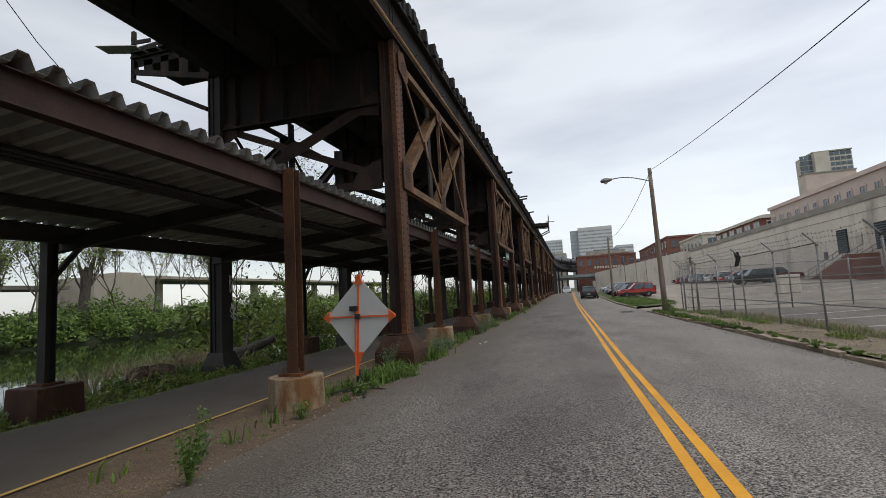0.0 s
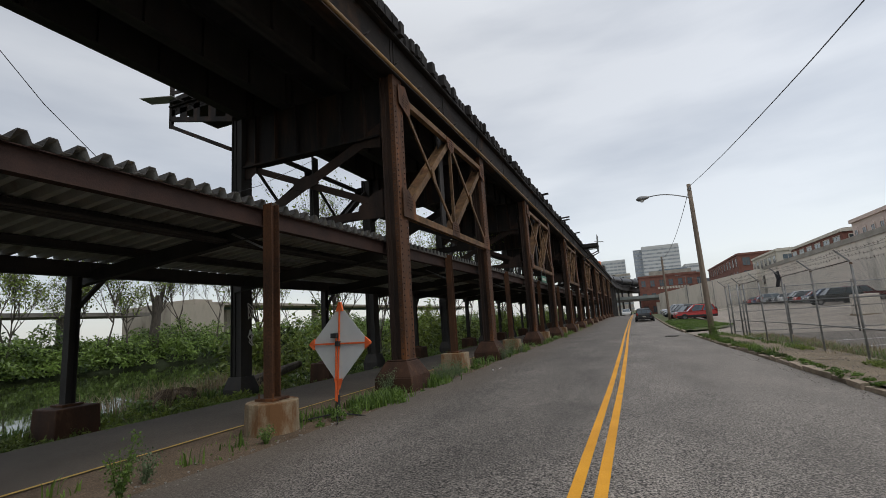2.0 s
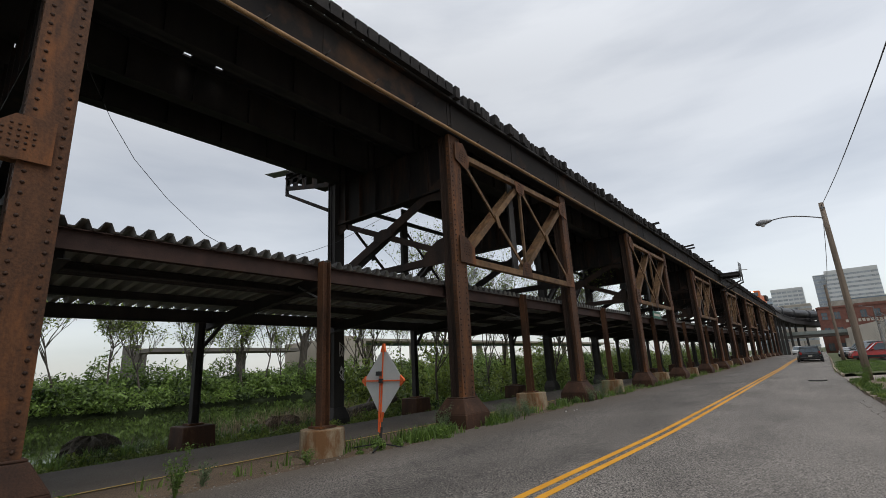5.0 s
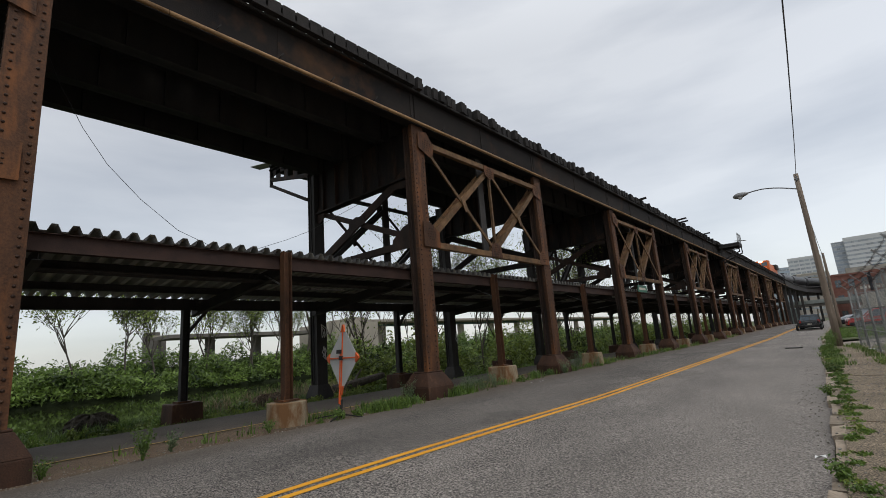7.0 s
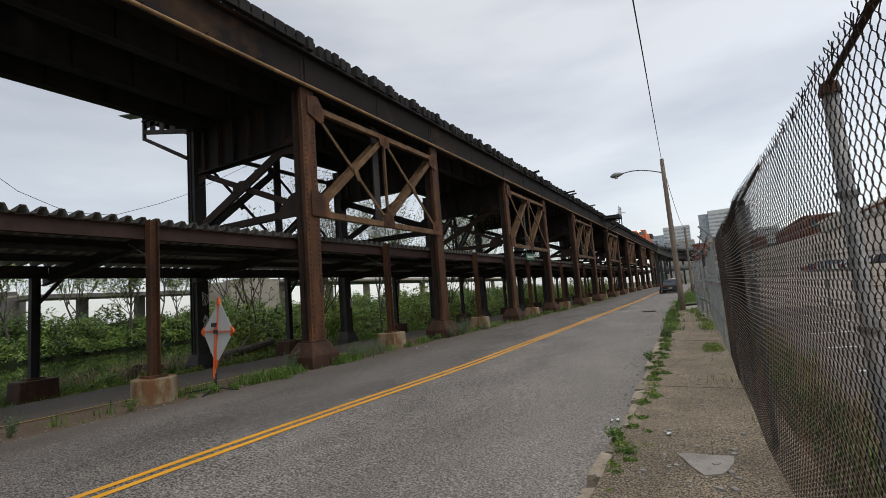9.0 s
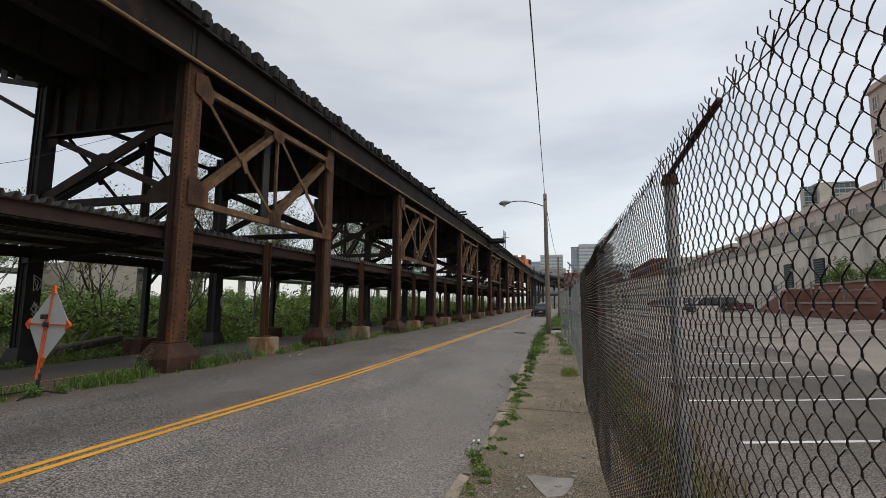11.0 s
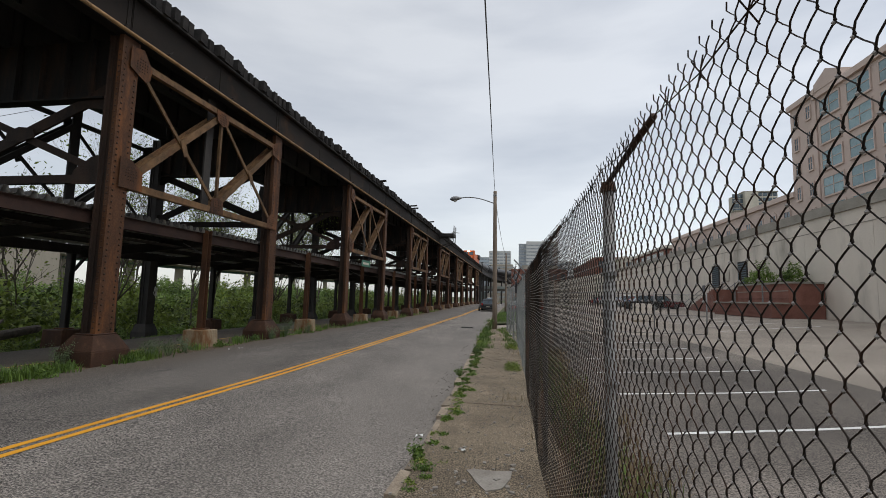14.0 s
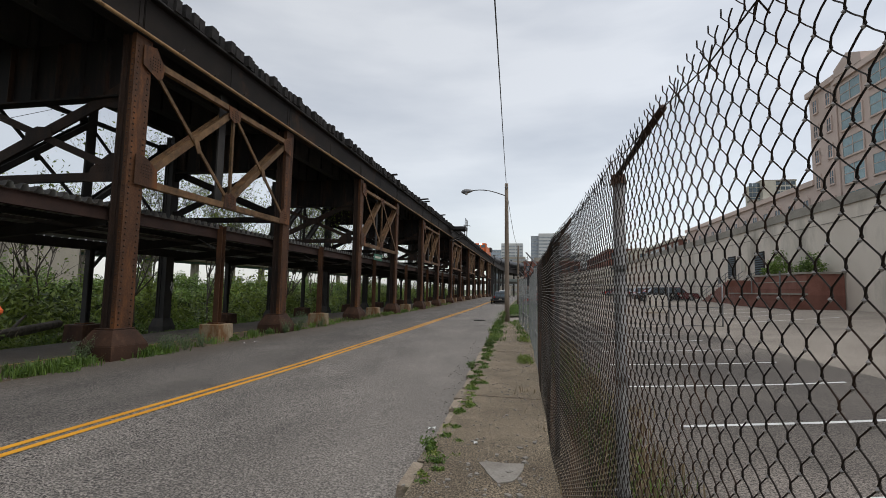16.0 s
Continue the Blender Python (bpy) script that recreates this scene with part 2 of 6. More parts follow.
M_DARK = surface("dark_steel", (0.024, 0.0235, 0.023), (0.056, 0.050, 0.046), 1.5, 50, 0.8, 0.3, metal=0.1, stretch=(1, 1, 0.4), vary=0.15,
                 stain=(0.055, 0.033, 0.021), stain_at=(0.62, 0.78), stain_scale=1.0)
M_GIRD = surface("dark_girder_steel", (0.010, 0.009, 0.009), (0.026, 0.020, 0.016), 1.2, 50, 0.82, 0.3, metal=0.1, spec=0.2, stretch=(1, 0.5, 0.5), vary=0.12,
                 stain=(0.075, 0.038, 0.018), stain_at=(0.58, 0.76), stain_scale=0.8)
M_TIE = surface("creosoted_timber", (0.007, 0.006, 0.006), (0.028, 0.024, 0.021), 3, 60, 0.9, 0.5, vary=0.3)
M_STREAK = surface("rust_streaked_black_steel", (0.008, 0.0075, 0.008), (0.028, 0.020, 0.016), 1.6, 45, 0.8, 0.3, metal=0.1, stretch=(1.4, 1.4, 0.25), vary=0.15,
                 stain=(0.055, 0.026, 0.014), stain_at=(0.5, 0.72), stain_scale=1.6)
# sheet colour raised to stand for light bounced up under the canopy
M_SHEET = surface("galvanised_sheet", (0.27, 0.275, 0.26), (0.46, 0.46, 0.43), 1.2, 40, 0.6, 0.15, metal=0.1, vary=0.12, stain=(0.16, 0.11, 0.075),
                  stain_at=(0.58, 0.75), stain_scale=0.9)
M_ROOFTOP = surface("dark_roof_sheet_top", (0.035, 0.034, 0.033), (0.095, 0.09, 0.083), 1.6, 40, 0.8, 0.2, metal=0.1, vary=0.1, stain=(0.06, 0.04, 0.026),
                     stain_at=(0.55, 0.72), stain_scale=1.4)
M_BEAM = surface("red_oxide_beam", (0.026, 0.015, 0.012), (0.062, 0.032, 0.023), 2, 60, 0.75, 0.2, metal=0.1, vary=0.08)
M_CONC = surface("stained_concrete", (0.16, 0.115, 0.068), (0.34, 0.28, 0.19), 2.5, 45, 0.92, 0.5, stretch=(1, 1, 0.4), vary=0.12, stain=(0.15, 0.075, 0.03),
                 stain_at=(0.46, 0.6), stain_scale=2)
M_RBASE = surface("rust_stained_casing", (0.018, 0.010, 0.007), (0.072, 0.032, 0.016), 2.2, 45, 0.85, 0.5, stretch=(1, 1, 0.4), vary=0.1,
                  stain=(0.13, 0.075, 0.04), stain_at=(0.6, 0.76), stain_scale=2.2)
M_WALL = surface("grey_retaining_concrete", (0.53, 0.47, 0.40), (0.73, 0.665, 0.58), 0.35, 20, 0.92, 0.3, stretch=(1, 0.6, 0.22), vary=0.03,
                 stain=(0.32, 0.29, 0.245), stain_at=(0.52, 0.72), stain_scale=0.35)
M_COPE = surface("dark_weathered_coping", (0.20, 0.185, 0.155), (0.34, 0.315, 0.27), 0.8, 25, 0.92, 0.3, stretch=(1, 0.5, 1), vary=0.05)
M_BRICK = surface("red_brick", (0.14, 0.058, 0.042), (0.235, 0.108, 0.082), 0.8, 16, 0.9, 0.3, vary=0.15)
M_PINK = surface("pinkish_stucco", (0.50, 0.395, 0.34), (0.62, 0.505, 0.445), 0.3, 20, 0.9, 0.15, vary=0.06)
M_CREAM = surface("cream_stone", (0.42, 0.385, 0.32), (0.58, 0.54, 0.46), 0.3, 20, 0.9, 0.15, vary=0.06)
M_GREYB = surface("pale_grey_tower_cladding", (0.50, 0.50, 0.495), (0.60, 0.60, 0.59), 0.05, 3, 0.7, 0.1, vary=0.05)
M_GLASS = surface("dark_window_glass", (0.035, 0.05, 0.062), (0.09, 0.12, 0.14), 0.6, 5, 0.12, 0.0, vary=0.35, spec=0.6)
M_BLUEG = surface("teal_window_glass", (0.13, 0.23, 0.25), (0.26, 0.37, 0.39), 0.5, 5, 0.12, 0.0, vary=0.15, spec=0.6)
M_TGLASS = surface("pale_tower_glass", (0.25, 0.27, 0.29), (0.36, 0.385, 0.40), 0.2, 3, 0.2, 0.0, vary=0.2, spec=0.5)
M_GALV = surface("galvanised_steel", (0.13, 0.13, 0.13), (0.27, 0.27, 0.265), 4, 70, 0.5, 0.15, metal=0.5, vary=0.08, stain=(0.12, 0.065, 0.035), stain_at=(0.6, 0.75), stain_scale=3)
M_WIRE = surface("rust_tinged_chain_link_wire", (0.010, 0.008, 0.007), (0.036, 0.029, 0.024), 3, 60, 0.6, 0.0, metal=0.05, spec=0.12, vary=0, stain=(0.07, 0.035, 0.02), stain_at=(0.5, 0.7), stain_scale=2)
M_POST = surface("streaked_zinc_post", (0.10, 0.10, 0.10), (0.34, 0.335, 0.32), 9, 70, 0.55, 0.15, metal=0.3, stretch=(2, 2, .5), vary=0.08, stain=(0.14, 0.08, 0.045), stain_at=(0.6, 0.75), stain_scale=4)
M_OLDZINC = surface("grey_green_zinc_wire", (0.10, 0.11, 0.105), (0.21, 0.22, 0.21), 3, 60, 0.6, 0.0, metal=0.1, spec=0.2, vary=0)
M_POLE = surface("weathered_wooden_pole", (0.13, 0.10, 0.075), (0.27, 0.215, 0.165), 3, 60, 0.9, 0.5, stretch=(4, 4, 0.3), vary=0.05)
M_BLACK = plain("black_rubber", (0.015, 0.015, 0.015), 0.7)
M_CABLE = plain("black_cable", (0.05, 0.05, 0.052), 0.6)
M_ORANGE = surface("orange_frame_fabric", (0.55, 0.085, 0.018), (0.72, 0.15, 0.04), 6, 60, 0.6, 0.1, vary=0.05)
M_FABRIC = surface("grey_back_of_sign_fabric", (0.42, 0.43, 0.42), (0.50, 0.51, 0.495), 2, 40, 0.7, 0.1, vary=0)
M_TRUNK = surface("grey_brown_bark", (0.045, 0.038, 0.03), (0.115, 0.098, 0.08), 3, 30, 0.95, 0.6, stretch=(3, 3, 0.6), vary=0.15)
M_LEAF = leafy("broad_green_leaves", (0.010, 0.026, 0.005), (0.20, 0.30, 0.06))
M_LEAF2 = leafy("yellow_green_spring_leaves", (0.016, 0.034, 0.006), (0.25, 0.32, 0.06))
M_GRASS = leafy("grass_blades", (0.03, 0.07, 0.012), (0.17, 0.26, 0.05))
M_GREYW = leafy("grey_green_weeds", (0.06, 0.10, 0.045), (0.17, 0.22, 0.11))
M_STRAW = leafy("dry_straw_reeds", (0.16, 0.12, 0.07), (0.34, 0.27, 0.16))
M_FARCONC = surface("tan_far_concrete", (0.25, 0.22, 0.175), (0.36, 0.325, 0.265), 0.2, 5, 0.9, 0.1, stretch=(1, 1, 0.3), vary=0.05, stain=(0.2, 0.175, 0.14), stain_at=(0.5, 0.7), stain_scale=0.2)
M_FARBR = surface("brown_far_bridge", (0.09, 0.082, 0.072), (0.155, 0.14, 0.122), 0.2, 5, 0.9, 0.1, vary=0.05)
M_WATER = bpy.data.materials.new("green_canal_water")
M_WATER.use_nodes = True
_n, _l = M_WATER.node_tree.nodes, M_WATER.node_tree.links
_b = _n["Principled BSDF"]
_b.inputs["Base Color"].default_value, _b.inputs["Roughness"].default_value = (0.020, 0.026, 0.010, 1), 0.03
_w, _bp, _tc = _n.new("ShaderNodeTexNoise"), _n.new("ShaderNodeBump"), _n.new("ShaderNodeTexCoord")
_w.inputs["Scale"].default_value, _w.inputs["Detail"].default_value = 1.1, 4
_b.inputs["IOR"].default_value, _b.inputs["Specular IOR Level"].default_value = 1.33, 0.4
_bp.inputs["Strength"].default_value, _bp.inputs["Distance"].default_value = 0.06, 0.05
_l.new(_tc.outputs["Object"], _w.inputs["Vector"])
_l.new(_w.outputs["Fac"], _bp.inputs["Height"])
_l.new(_bp.outputs["Normal"], _b.inputs["Normal"])


# ---- mesh helpers ----
class Mesh:
    """Collects vertices and faces of simple solids for one mesh."""

    def __init__(self):
        self.v, self.f = [], []

    def solid(self, pts, faces):
        k = len(self.v)
        self.v.extend([tuple(p) for p in pts])
        self.f.extend([tuple(k + i for i in f) for f in faces])
        return self

    def box(self, cx, cy, cz, sx, sy, sz, m=None):
        p = [Vector((cx + dx * sx / 2, cy + dy * sy / 2, cz + dz * sz / 2)) for dz in (-1, 1) for dx, dy in ((-1, -1), (1, -1), (1, 1), (-1, 1))]
        if m is not None:
            p = [m @ q for q in p]
        return self.solid(p, [(3, 2, 1, 0), (4, 5, 6, 7), (0, 1, 5, 4), (1, 2, 6, 5), (2, 3, 7, 6), (3, 0, 4, 7)])

    def span(self, x0, x1, y0, y1, z0, z1):
        return self.box((x0 + x1) / 2, (y0 + y1) / 2, (z0 + z1) / 2, abs(x1 - x0), abs(y1 - y0), abs(z1 - z0))

    def beam(self, a, b, w, h, up=(0, 0, 1)):
        """A bar from a to b, w wide and h along up."""
        a, b = Vector(a), Vector(b)
        d = (b - a).normalized()
        side = d.cross(Vector(up))
        side = side.normalized() if side.length > 1e-4 else d.cross(Vector((1, 0, 0))).normalized()
        top = side.cross(d).normalized()
        p = [e + side * (sx * w / 2) + top * (sz * h / 2) for e in (a, b) for sx, sz in ((-1, -1), (1, -1), (1, 1), (-1, 1))]
        return self.solid(p, [(0, 1, 2, 3), (7, 6, 5, 4), (0, 4, 5, 1), (1, 5, 6, 2), (2, 6, 7, 3), (3, 7, 4, 0)])

    def tube(self, a, b, r0, r1=None, n=8, caps=True):
        r1 = r0 if r1 is None else r1
        a, b = Vector(a), Vector(b)
        d = (b - a).normalized()
        s = d.cross(Vector((0, 0, 1)))
        s = s.normalized() if s.length > 1e-3 else Vector((1, 0, 0))
        t = d.cross(s)
        p = [e + (s * math.cos(2 * math.pi * i / n) + t * math.sin(2 * math.pi * i / n)) * r for e, r in ((a, r0), (b, r1)) for i in range(n)]
        f = [(i, (i + 1) % n, n + (i + 1) % n, n + i) for i in range(n)]
        if caps:
            f += [tuple(range(n))[::-1], tuple(range(n, 2 * n))]
        return self.solid(p, f)

    def pipe(self, pts, radii, n=8):
        """One connected tube through points, with a radius at each."""
        pts = [Vector(p) for p in pts]
        k0 = len(self.v)
        for i, p in enumerate(pts):
            d = (pts[min(i + 1, len(pts) - 1)] - pts[max(i - 1, 0)]).normalized()
            s = d.cross(Vector((0.31, 0.17, 0.93)))
            s = s.normalized() if s.length > 1e-3 else Vector((1, 0, 0))
            t = d.cross(s)
            self.v.extend([tuple(p + (s * math.cos(2 * math.pi * j / n) + t * math.sin(2 * math.pi * j / n)) * radii[i]) for j in range(n)])
        for i in range(len(pts) - 1):
            a = k0 + i * n
            self.f.extend([(a + j, a + (j + 1) % n, a + n + (j + 1) % n, a + n + j) for j in range(n)])
        self.f.extend([tuple(range(k0, k0 + n))[::-1], tuple(range(len(self.v) - n, len(self.v)))])
        return self

    def frustum(self, cx, cy, z0, z1, ax, ay, bx, by):
        p = [(cx + sx * wx / 2, cy + sy * wy / 2, z) for z, wx, wy in ((z0, ax, ay), (z1, bx, by)) for sx, sy in ((-1, -1), (1, -1), (1, 1), (-1, 1))]
        return self.solid(p, [(3, 2, 1, 0), (4, 5, 6, 7), (0, 1, 5, 4), (1, 2, 6, 5), (2, 3, 7, 6), (3, 0, 4, 7)])

    def prism(self, outline, axis, lo, hi):
        """An outline of (u, v) pairs pushed along axis: x -> (u, v) are y, z; y -> x, z; z -> x, y."""
        n = len(outline)
        at = {"x": lambda u, v, w: (w, u, v), "y": lambda u, v, w: (u, w, v), "z": lambda u, v, w: (u, v, w)}[axis]
        p = [at(u, v, w) for w in (lo, hi) for u, v in outline]
        f = [(i, (i + 1) % n, n + (i + 1) % n, n + i) for i in range(n)] + [tuple(range(n))[::-1], tuple(range(n, 2 * n))]
        return self.solid(p, f)

    def grid(self, rows):
        """A sheet from rows of points."""
        w = len(rows[0])
        return self.solid([p for r in rows for p in r], [(j * w + i, j * w + i + 1, (j + 1) * w + i + 1, (j + 1) * w + i) for j in range(len(rows) - 1) for i in range(w - 1)])

    def data(self, name, mat, smooth=False):
        me = bpy.data.meshes.new(name)
        me.from_pydata(self.v, [], self.f)
        bm = bmesh.new()
        bm.from_mesh(me)
        if len(self.f) < 20000:
            bmesh.ops.recalc_face_normals(bm, faces=bm.faces)
        bm.to_mesh(me)
        bm.free()
        me.materials.append(mat)
        if smooth:
            me.polygons.foreach_set("use_smooth", [True] * len(me.polygons))
        return me


def part(name, mesh, mat, parent=None, label="", smooth=False, bevel=0.0):
    """One mesh object, under a thing or a part."""
    me = mesh.data(name, mat, smooth) if isinstance(mesh, Mesh) else mesh
    ob = new(name, me)
    if parent is not None:
        ob.parent = parent
    if label:
        ob["label"] = label
    if bevel:
        bv = ob.modifiers.new("worn_edges", "BEVEL")
        bv.width, bv.segments, bv.limit_method = bevel, 2, "ANGLE"
    return ob


def thing(name, at, label, category, group="", kind=""):
    ob = new(name)
    ob.empty_display_size = 0.3
    ob.matrix_world = at if isinstance(at, Matrix) else Matrix.Translation(at)
    return tagged(ob, label, category, group, kind)


def along(table, y):
    return float(np.interp(y, [t[0] for t in table], [t[1] for t in table]))


def smooth01(u):
    u = min(1.0, max(0.0, u))
    return u * u * (3 - 2 * u)


# ---- plan: y runs along the street, x across it ----
RISE = [(-200, 0), (48, 0), (62, 0.15), (80, 0.28), (100, 0.42), (130, 0.25), (180, -0.6), (260, -0.9), (2000, -0.9)]
KERB = [(-60, 4.1), (8, 3.85), (13, 3.68), (20, 3.36), (27, 3.05), (42, 2.55), (80, 2.3), (180, 1.5)]
CENTRE = [(-60, 0.0), (0, -0.29), (4.5, -0.33), (7, -0.35), (12, -0.39), (21, -0.48), (30, -0.6), (45, -0.76), (65, -0.88), (100, -0.9), (180, -1.0)]
FENCE = [(-60, 8.2), (-10, 6.05), (3.5, 5.40), (6.8, 5.26), (14.8, 5.08), (17.6, 5.03), (20.3, 4.9), (24, 4.6), (27.5, 4.3)]
LEFT = -5.08


def rise(y):
    return along(RISE, y)


def ground_z(x, y):
    r = rise(y)
    if x > 8:
        r += 0.85 * smooth01((x - 9) / 18)
    if x < -9.8:
        down = smooth01((-9.8 - x) / 4.5)
        r = r * (1 - down) - 1.9 * down
        if x < -44:
            up = smooth01((-44 - x) / 9)
            r += up * 3.2
    return r


def camber(y):
    """Height of the street's crown over its gutters."""
    return 0.15 - 0.10 * smooth01((y - 4) / 9)


def strip(name, x0, x1, ys, lift, mat, cols=6, crown=None):
    m = Mesh()
    rows = []
    for y in ys:
        a, b = x0(y), x1(y)
        rows.append([(a + (b - a) * i / cols, y, rise(y) + lift + (crown(y) if crown else 0) * math.sin(math.pi * i / cols)) for i in range(cols + 1)])
    m.grid(rows)
    return part(name, m, mat)


YS = [-60, -30, -15] + [i * 1.5 for i in range(-6, 90)] + [140, 150, 160, 180, 220, 300]
g_x = [-2500, -600, -200, -120, -90, -70, -60, -53, -50, -47, -44, -40, -30, -20, -16, -15, -14.3, -13.5, -12.6, -11.6, -10.8, -10.2, -9.8, -7, -5, 0, 4, 6, 9, 12, 16, 20, 24, 27, 40, 80, 200, 600, 2500]
g_y = [-2500, -600, -200, -80, -30, -10, 0, 10, 20, 30, 40, 48, 55, 62, 70, 80, 90, 100, 115, 130, 155, 180, 220, 260, 400, 800, 3000]
g_mesh = Mesh()
g_mesh.grid([[(x, y, ground_z(x, y) - 0.06) for x in g_x] for y in g_y])
tagged(part("ground", g_mesh, M_EARTH), "patchy grass and brown earth reaching the horizon", "ground", kind="structure")
tagged(strip("road", lambda y: LEFT + 0.13 + 0.1 * math.sin(y * 0.9) + 0.06 * math.sin(y * 2.3), lambda y: along(KERB, y) - 0.02, YS, 0.0, M_ROAD, 12, camber),
       "worn grey asphalt street with dusty gutters", "road", kind="structure")
tagged(strip("dirt_verge", lambda y: -6.663, lambda y: LEFT + 0.3, YS, -0.008, M_DIRT), "brown dirt verge with weeds along the street", "verge", kind="structure")
tagged(strip("bike_path", lambda y: -9.55, lambda y: -6.665, YS, 0.0, M_PATH), "dark asphalt path under the viaduct", "path", kind="structure")
M_OLDYEL = surface("faded_yellow_paint", (0.34, 0.22, 0.055), (0.5, 0.33, 0.09), 1.2, 55, 0.85, 0.4, vary=0, stain=(0.13, 0.105, 0.075), stain_at=(0.58, 0.76), stain_scale=2.5)
tagged(strip("path_line", lambda y: -6.74, lambda y: -6.67, YS, 0.006, M_OLDYEL, 1), "faded yellow edge line of the path", "road marking", kind="structure")
for off in (-0.105, 0.105):
    line = Mesh()
    line.grid([[(along(CENTRE, y) + off + e, y, rise(y) + camber(y) + 0.004) for e in (-0.054, 0.054)] for y in YS[:-4]])
    tagged(part("centre_line", line, M_YELLOW),
           "solid yellow centre line of the street", "road marking", kind="structure")
WALK_Y = [y for y in YS if y <= 28.6] + [28.6]
tagged(strip("pavement", lambda y: along(KERB, y) + 0.1, lambda y: along(FENCE, min(y, 27.5)) + 0.25, WALK_Y, 0.13, M_WALK, 5),
       "old exposed-aggregate pavement with cracks and weeds", "pavement", kind="structure")
lot = Mesh()
lot.grid([[(x, y, ground_z(x, y) + 0.02) for x in (5.6, 7, 9, 11, 12.6)] for y in [-60, -30, -10, 0, 10, 20, 28.4]])
tagged(part("parking_lot", lot, M_LOT), "patched grey asphalt parking lot behind the fence", "parking lot", kind="structure")
lot3 = Mesh()
lot3.grid([[(x, y, ground_z(x, y) + 0.02) for x in (12.6, 15, 17, 19, 21, 23, 25, 27.9)] for y in [-60, -30, -10, 0, 10, 20, 28.4]])
tagged(part("inner_lot", lot3, M_LOT2), "paler dusty asphalt of the inner parking lot", "parking lot", kind="structure")
lot2 = Mesh()
lot2.grid([[(x0 * (1 - u) + 27.9 * u, y, ground_z(x0 * (1 - u) + 27.9 * u, y) + 0.024) for u in (0, .1, .2, .3, .4, .5, .6, .7, .8, .9, 1)]
           for y, x0 in ((28.4, 3.1), (30, 2.95), (33.5, 2.8), (35.2, 4.6), (41, 6.5), (48, 7), (60, 6.5), (80, 6), (110, 5), (150, 5))])
tagged(part("upper_lot", lot2, M_LOT2), "grey asphalt driveway and upper parking area", "parking lot", kind="structure")
water = Mesh()
water.grid([[(x, y, -1.0) for x in (-56, -12.2)] for y in (-400, 500)])
tagged(part("canal_water", water, M_WATER), "still green canal water reflecting the bank", "water", kind="structure")


# ---- steel viaduct ----
NEAR_X, FAR_X = -5.64, -11.14
TOWER = 7.8
TOWERS = [-5.65, 11.8, 28.4, 45.05, 61.75, 78.4, 95.1, 111.8]
GIRD0, GIRD1 = 8.62, 9.82
CH_LO, CH_HI = 4.68, 8.02


def column_mesh(z0, z1, w=0.52, d=0.60, cut=0.0):
    """A riveted built-up column: two flange plates with corner angles and set-back webs, as one section."""
    h, k = w / 2, d / 2
    k -= cut
    o = [(k, -h), (k, h), (k - .03, h), (k - .03, h - .045), (k - .13, h - .045), (k - .13, h - .08)]
    o += [(-x, y_) for x, y_ in o[::-1]]
    o += [(-x, -y_) for x, y_ in o]
    m = Mesh()
    m.prism(o, "z", z0, z1)
    return m


def rivet_rows(points, axis=(1, 0, 0), r=0.023, h=0.018):
    """Domed rivet heads, six-sided, standing on the points."""
    m = Mesh()
    ax = Vector(axis)
    s = ax.cross(Vector((0, 0, 1))).normalized()
    t = ax.cross(s)
    for p in points:
        p = Vector(p)
        ring = [p + (s * math.cos(i * math.pi / 3) + t * math.sin(i * math.pi / 3)) * r for i in range(6)]
        ring2 = [p + ax * h * 0.75 + (s * math.cos(i * math.pi / 3) + t * math.sin(i * math.pi / 3)) * r * 0.6 for i in range(6)]
        m.solid(ring + ring2 + [p + ax * h], [(i, (i + 1) % 6, 6 + (i + 1) % 6, 6 + i) for i in range(6)] + [(6 + i, 6 + (i + 1) % 6, 12) for i in range(6)])
    return m


def gusset(m, x, pts, t=0.02):
    m.prism(pts, "x", x - t / 2, x + t / 2)


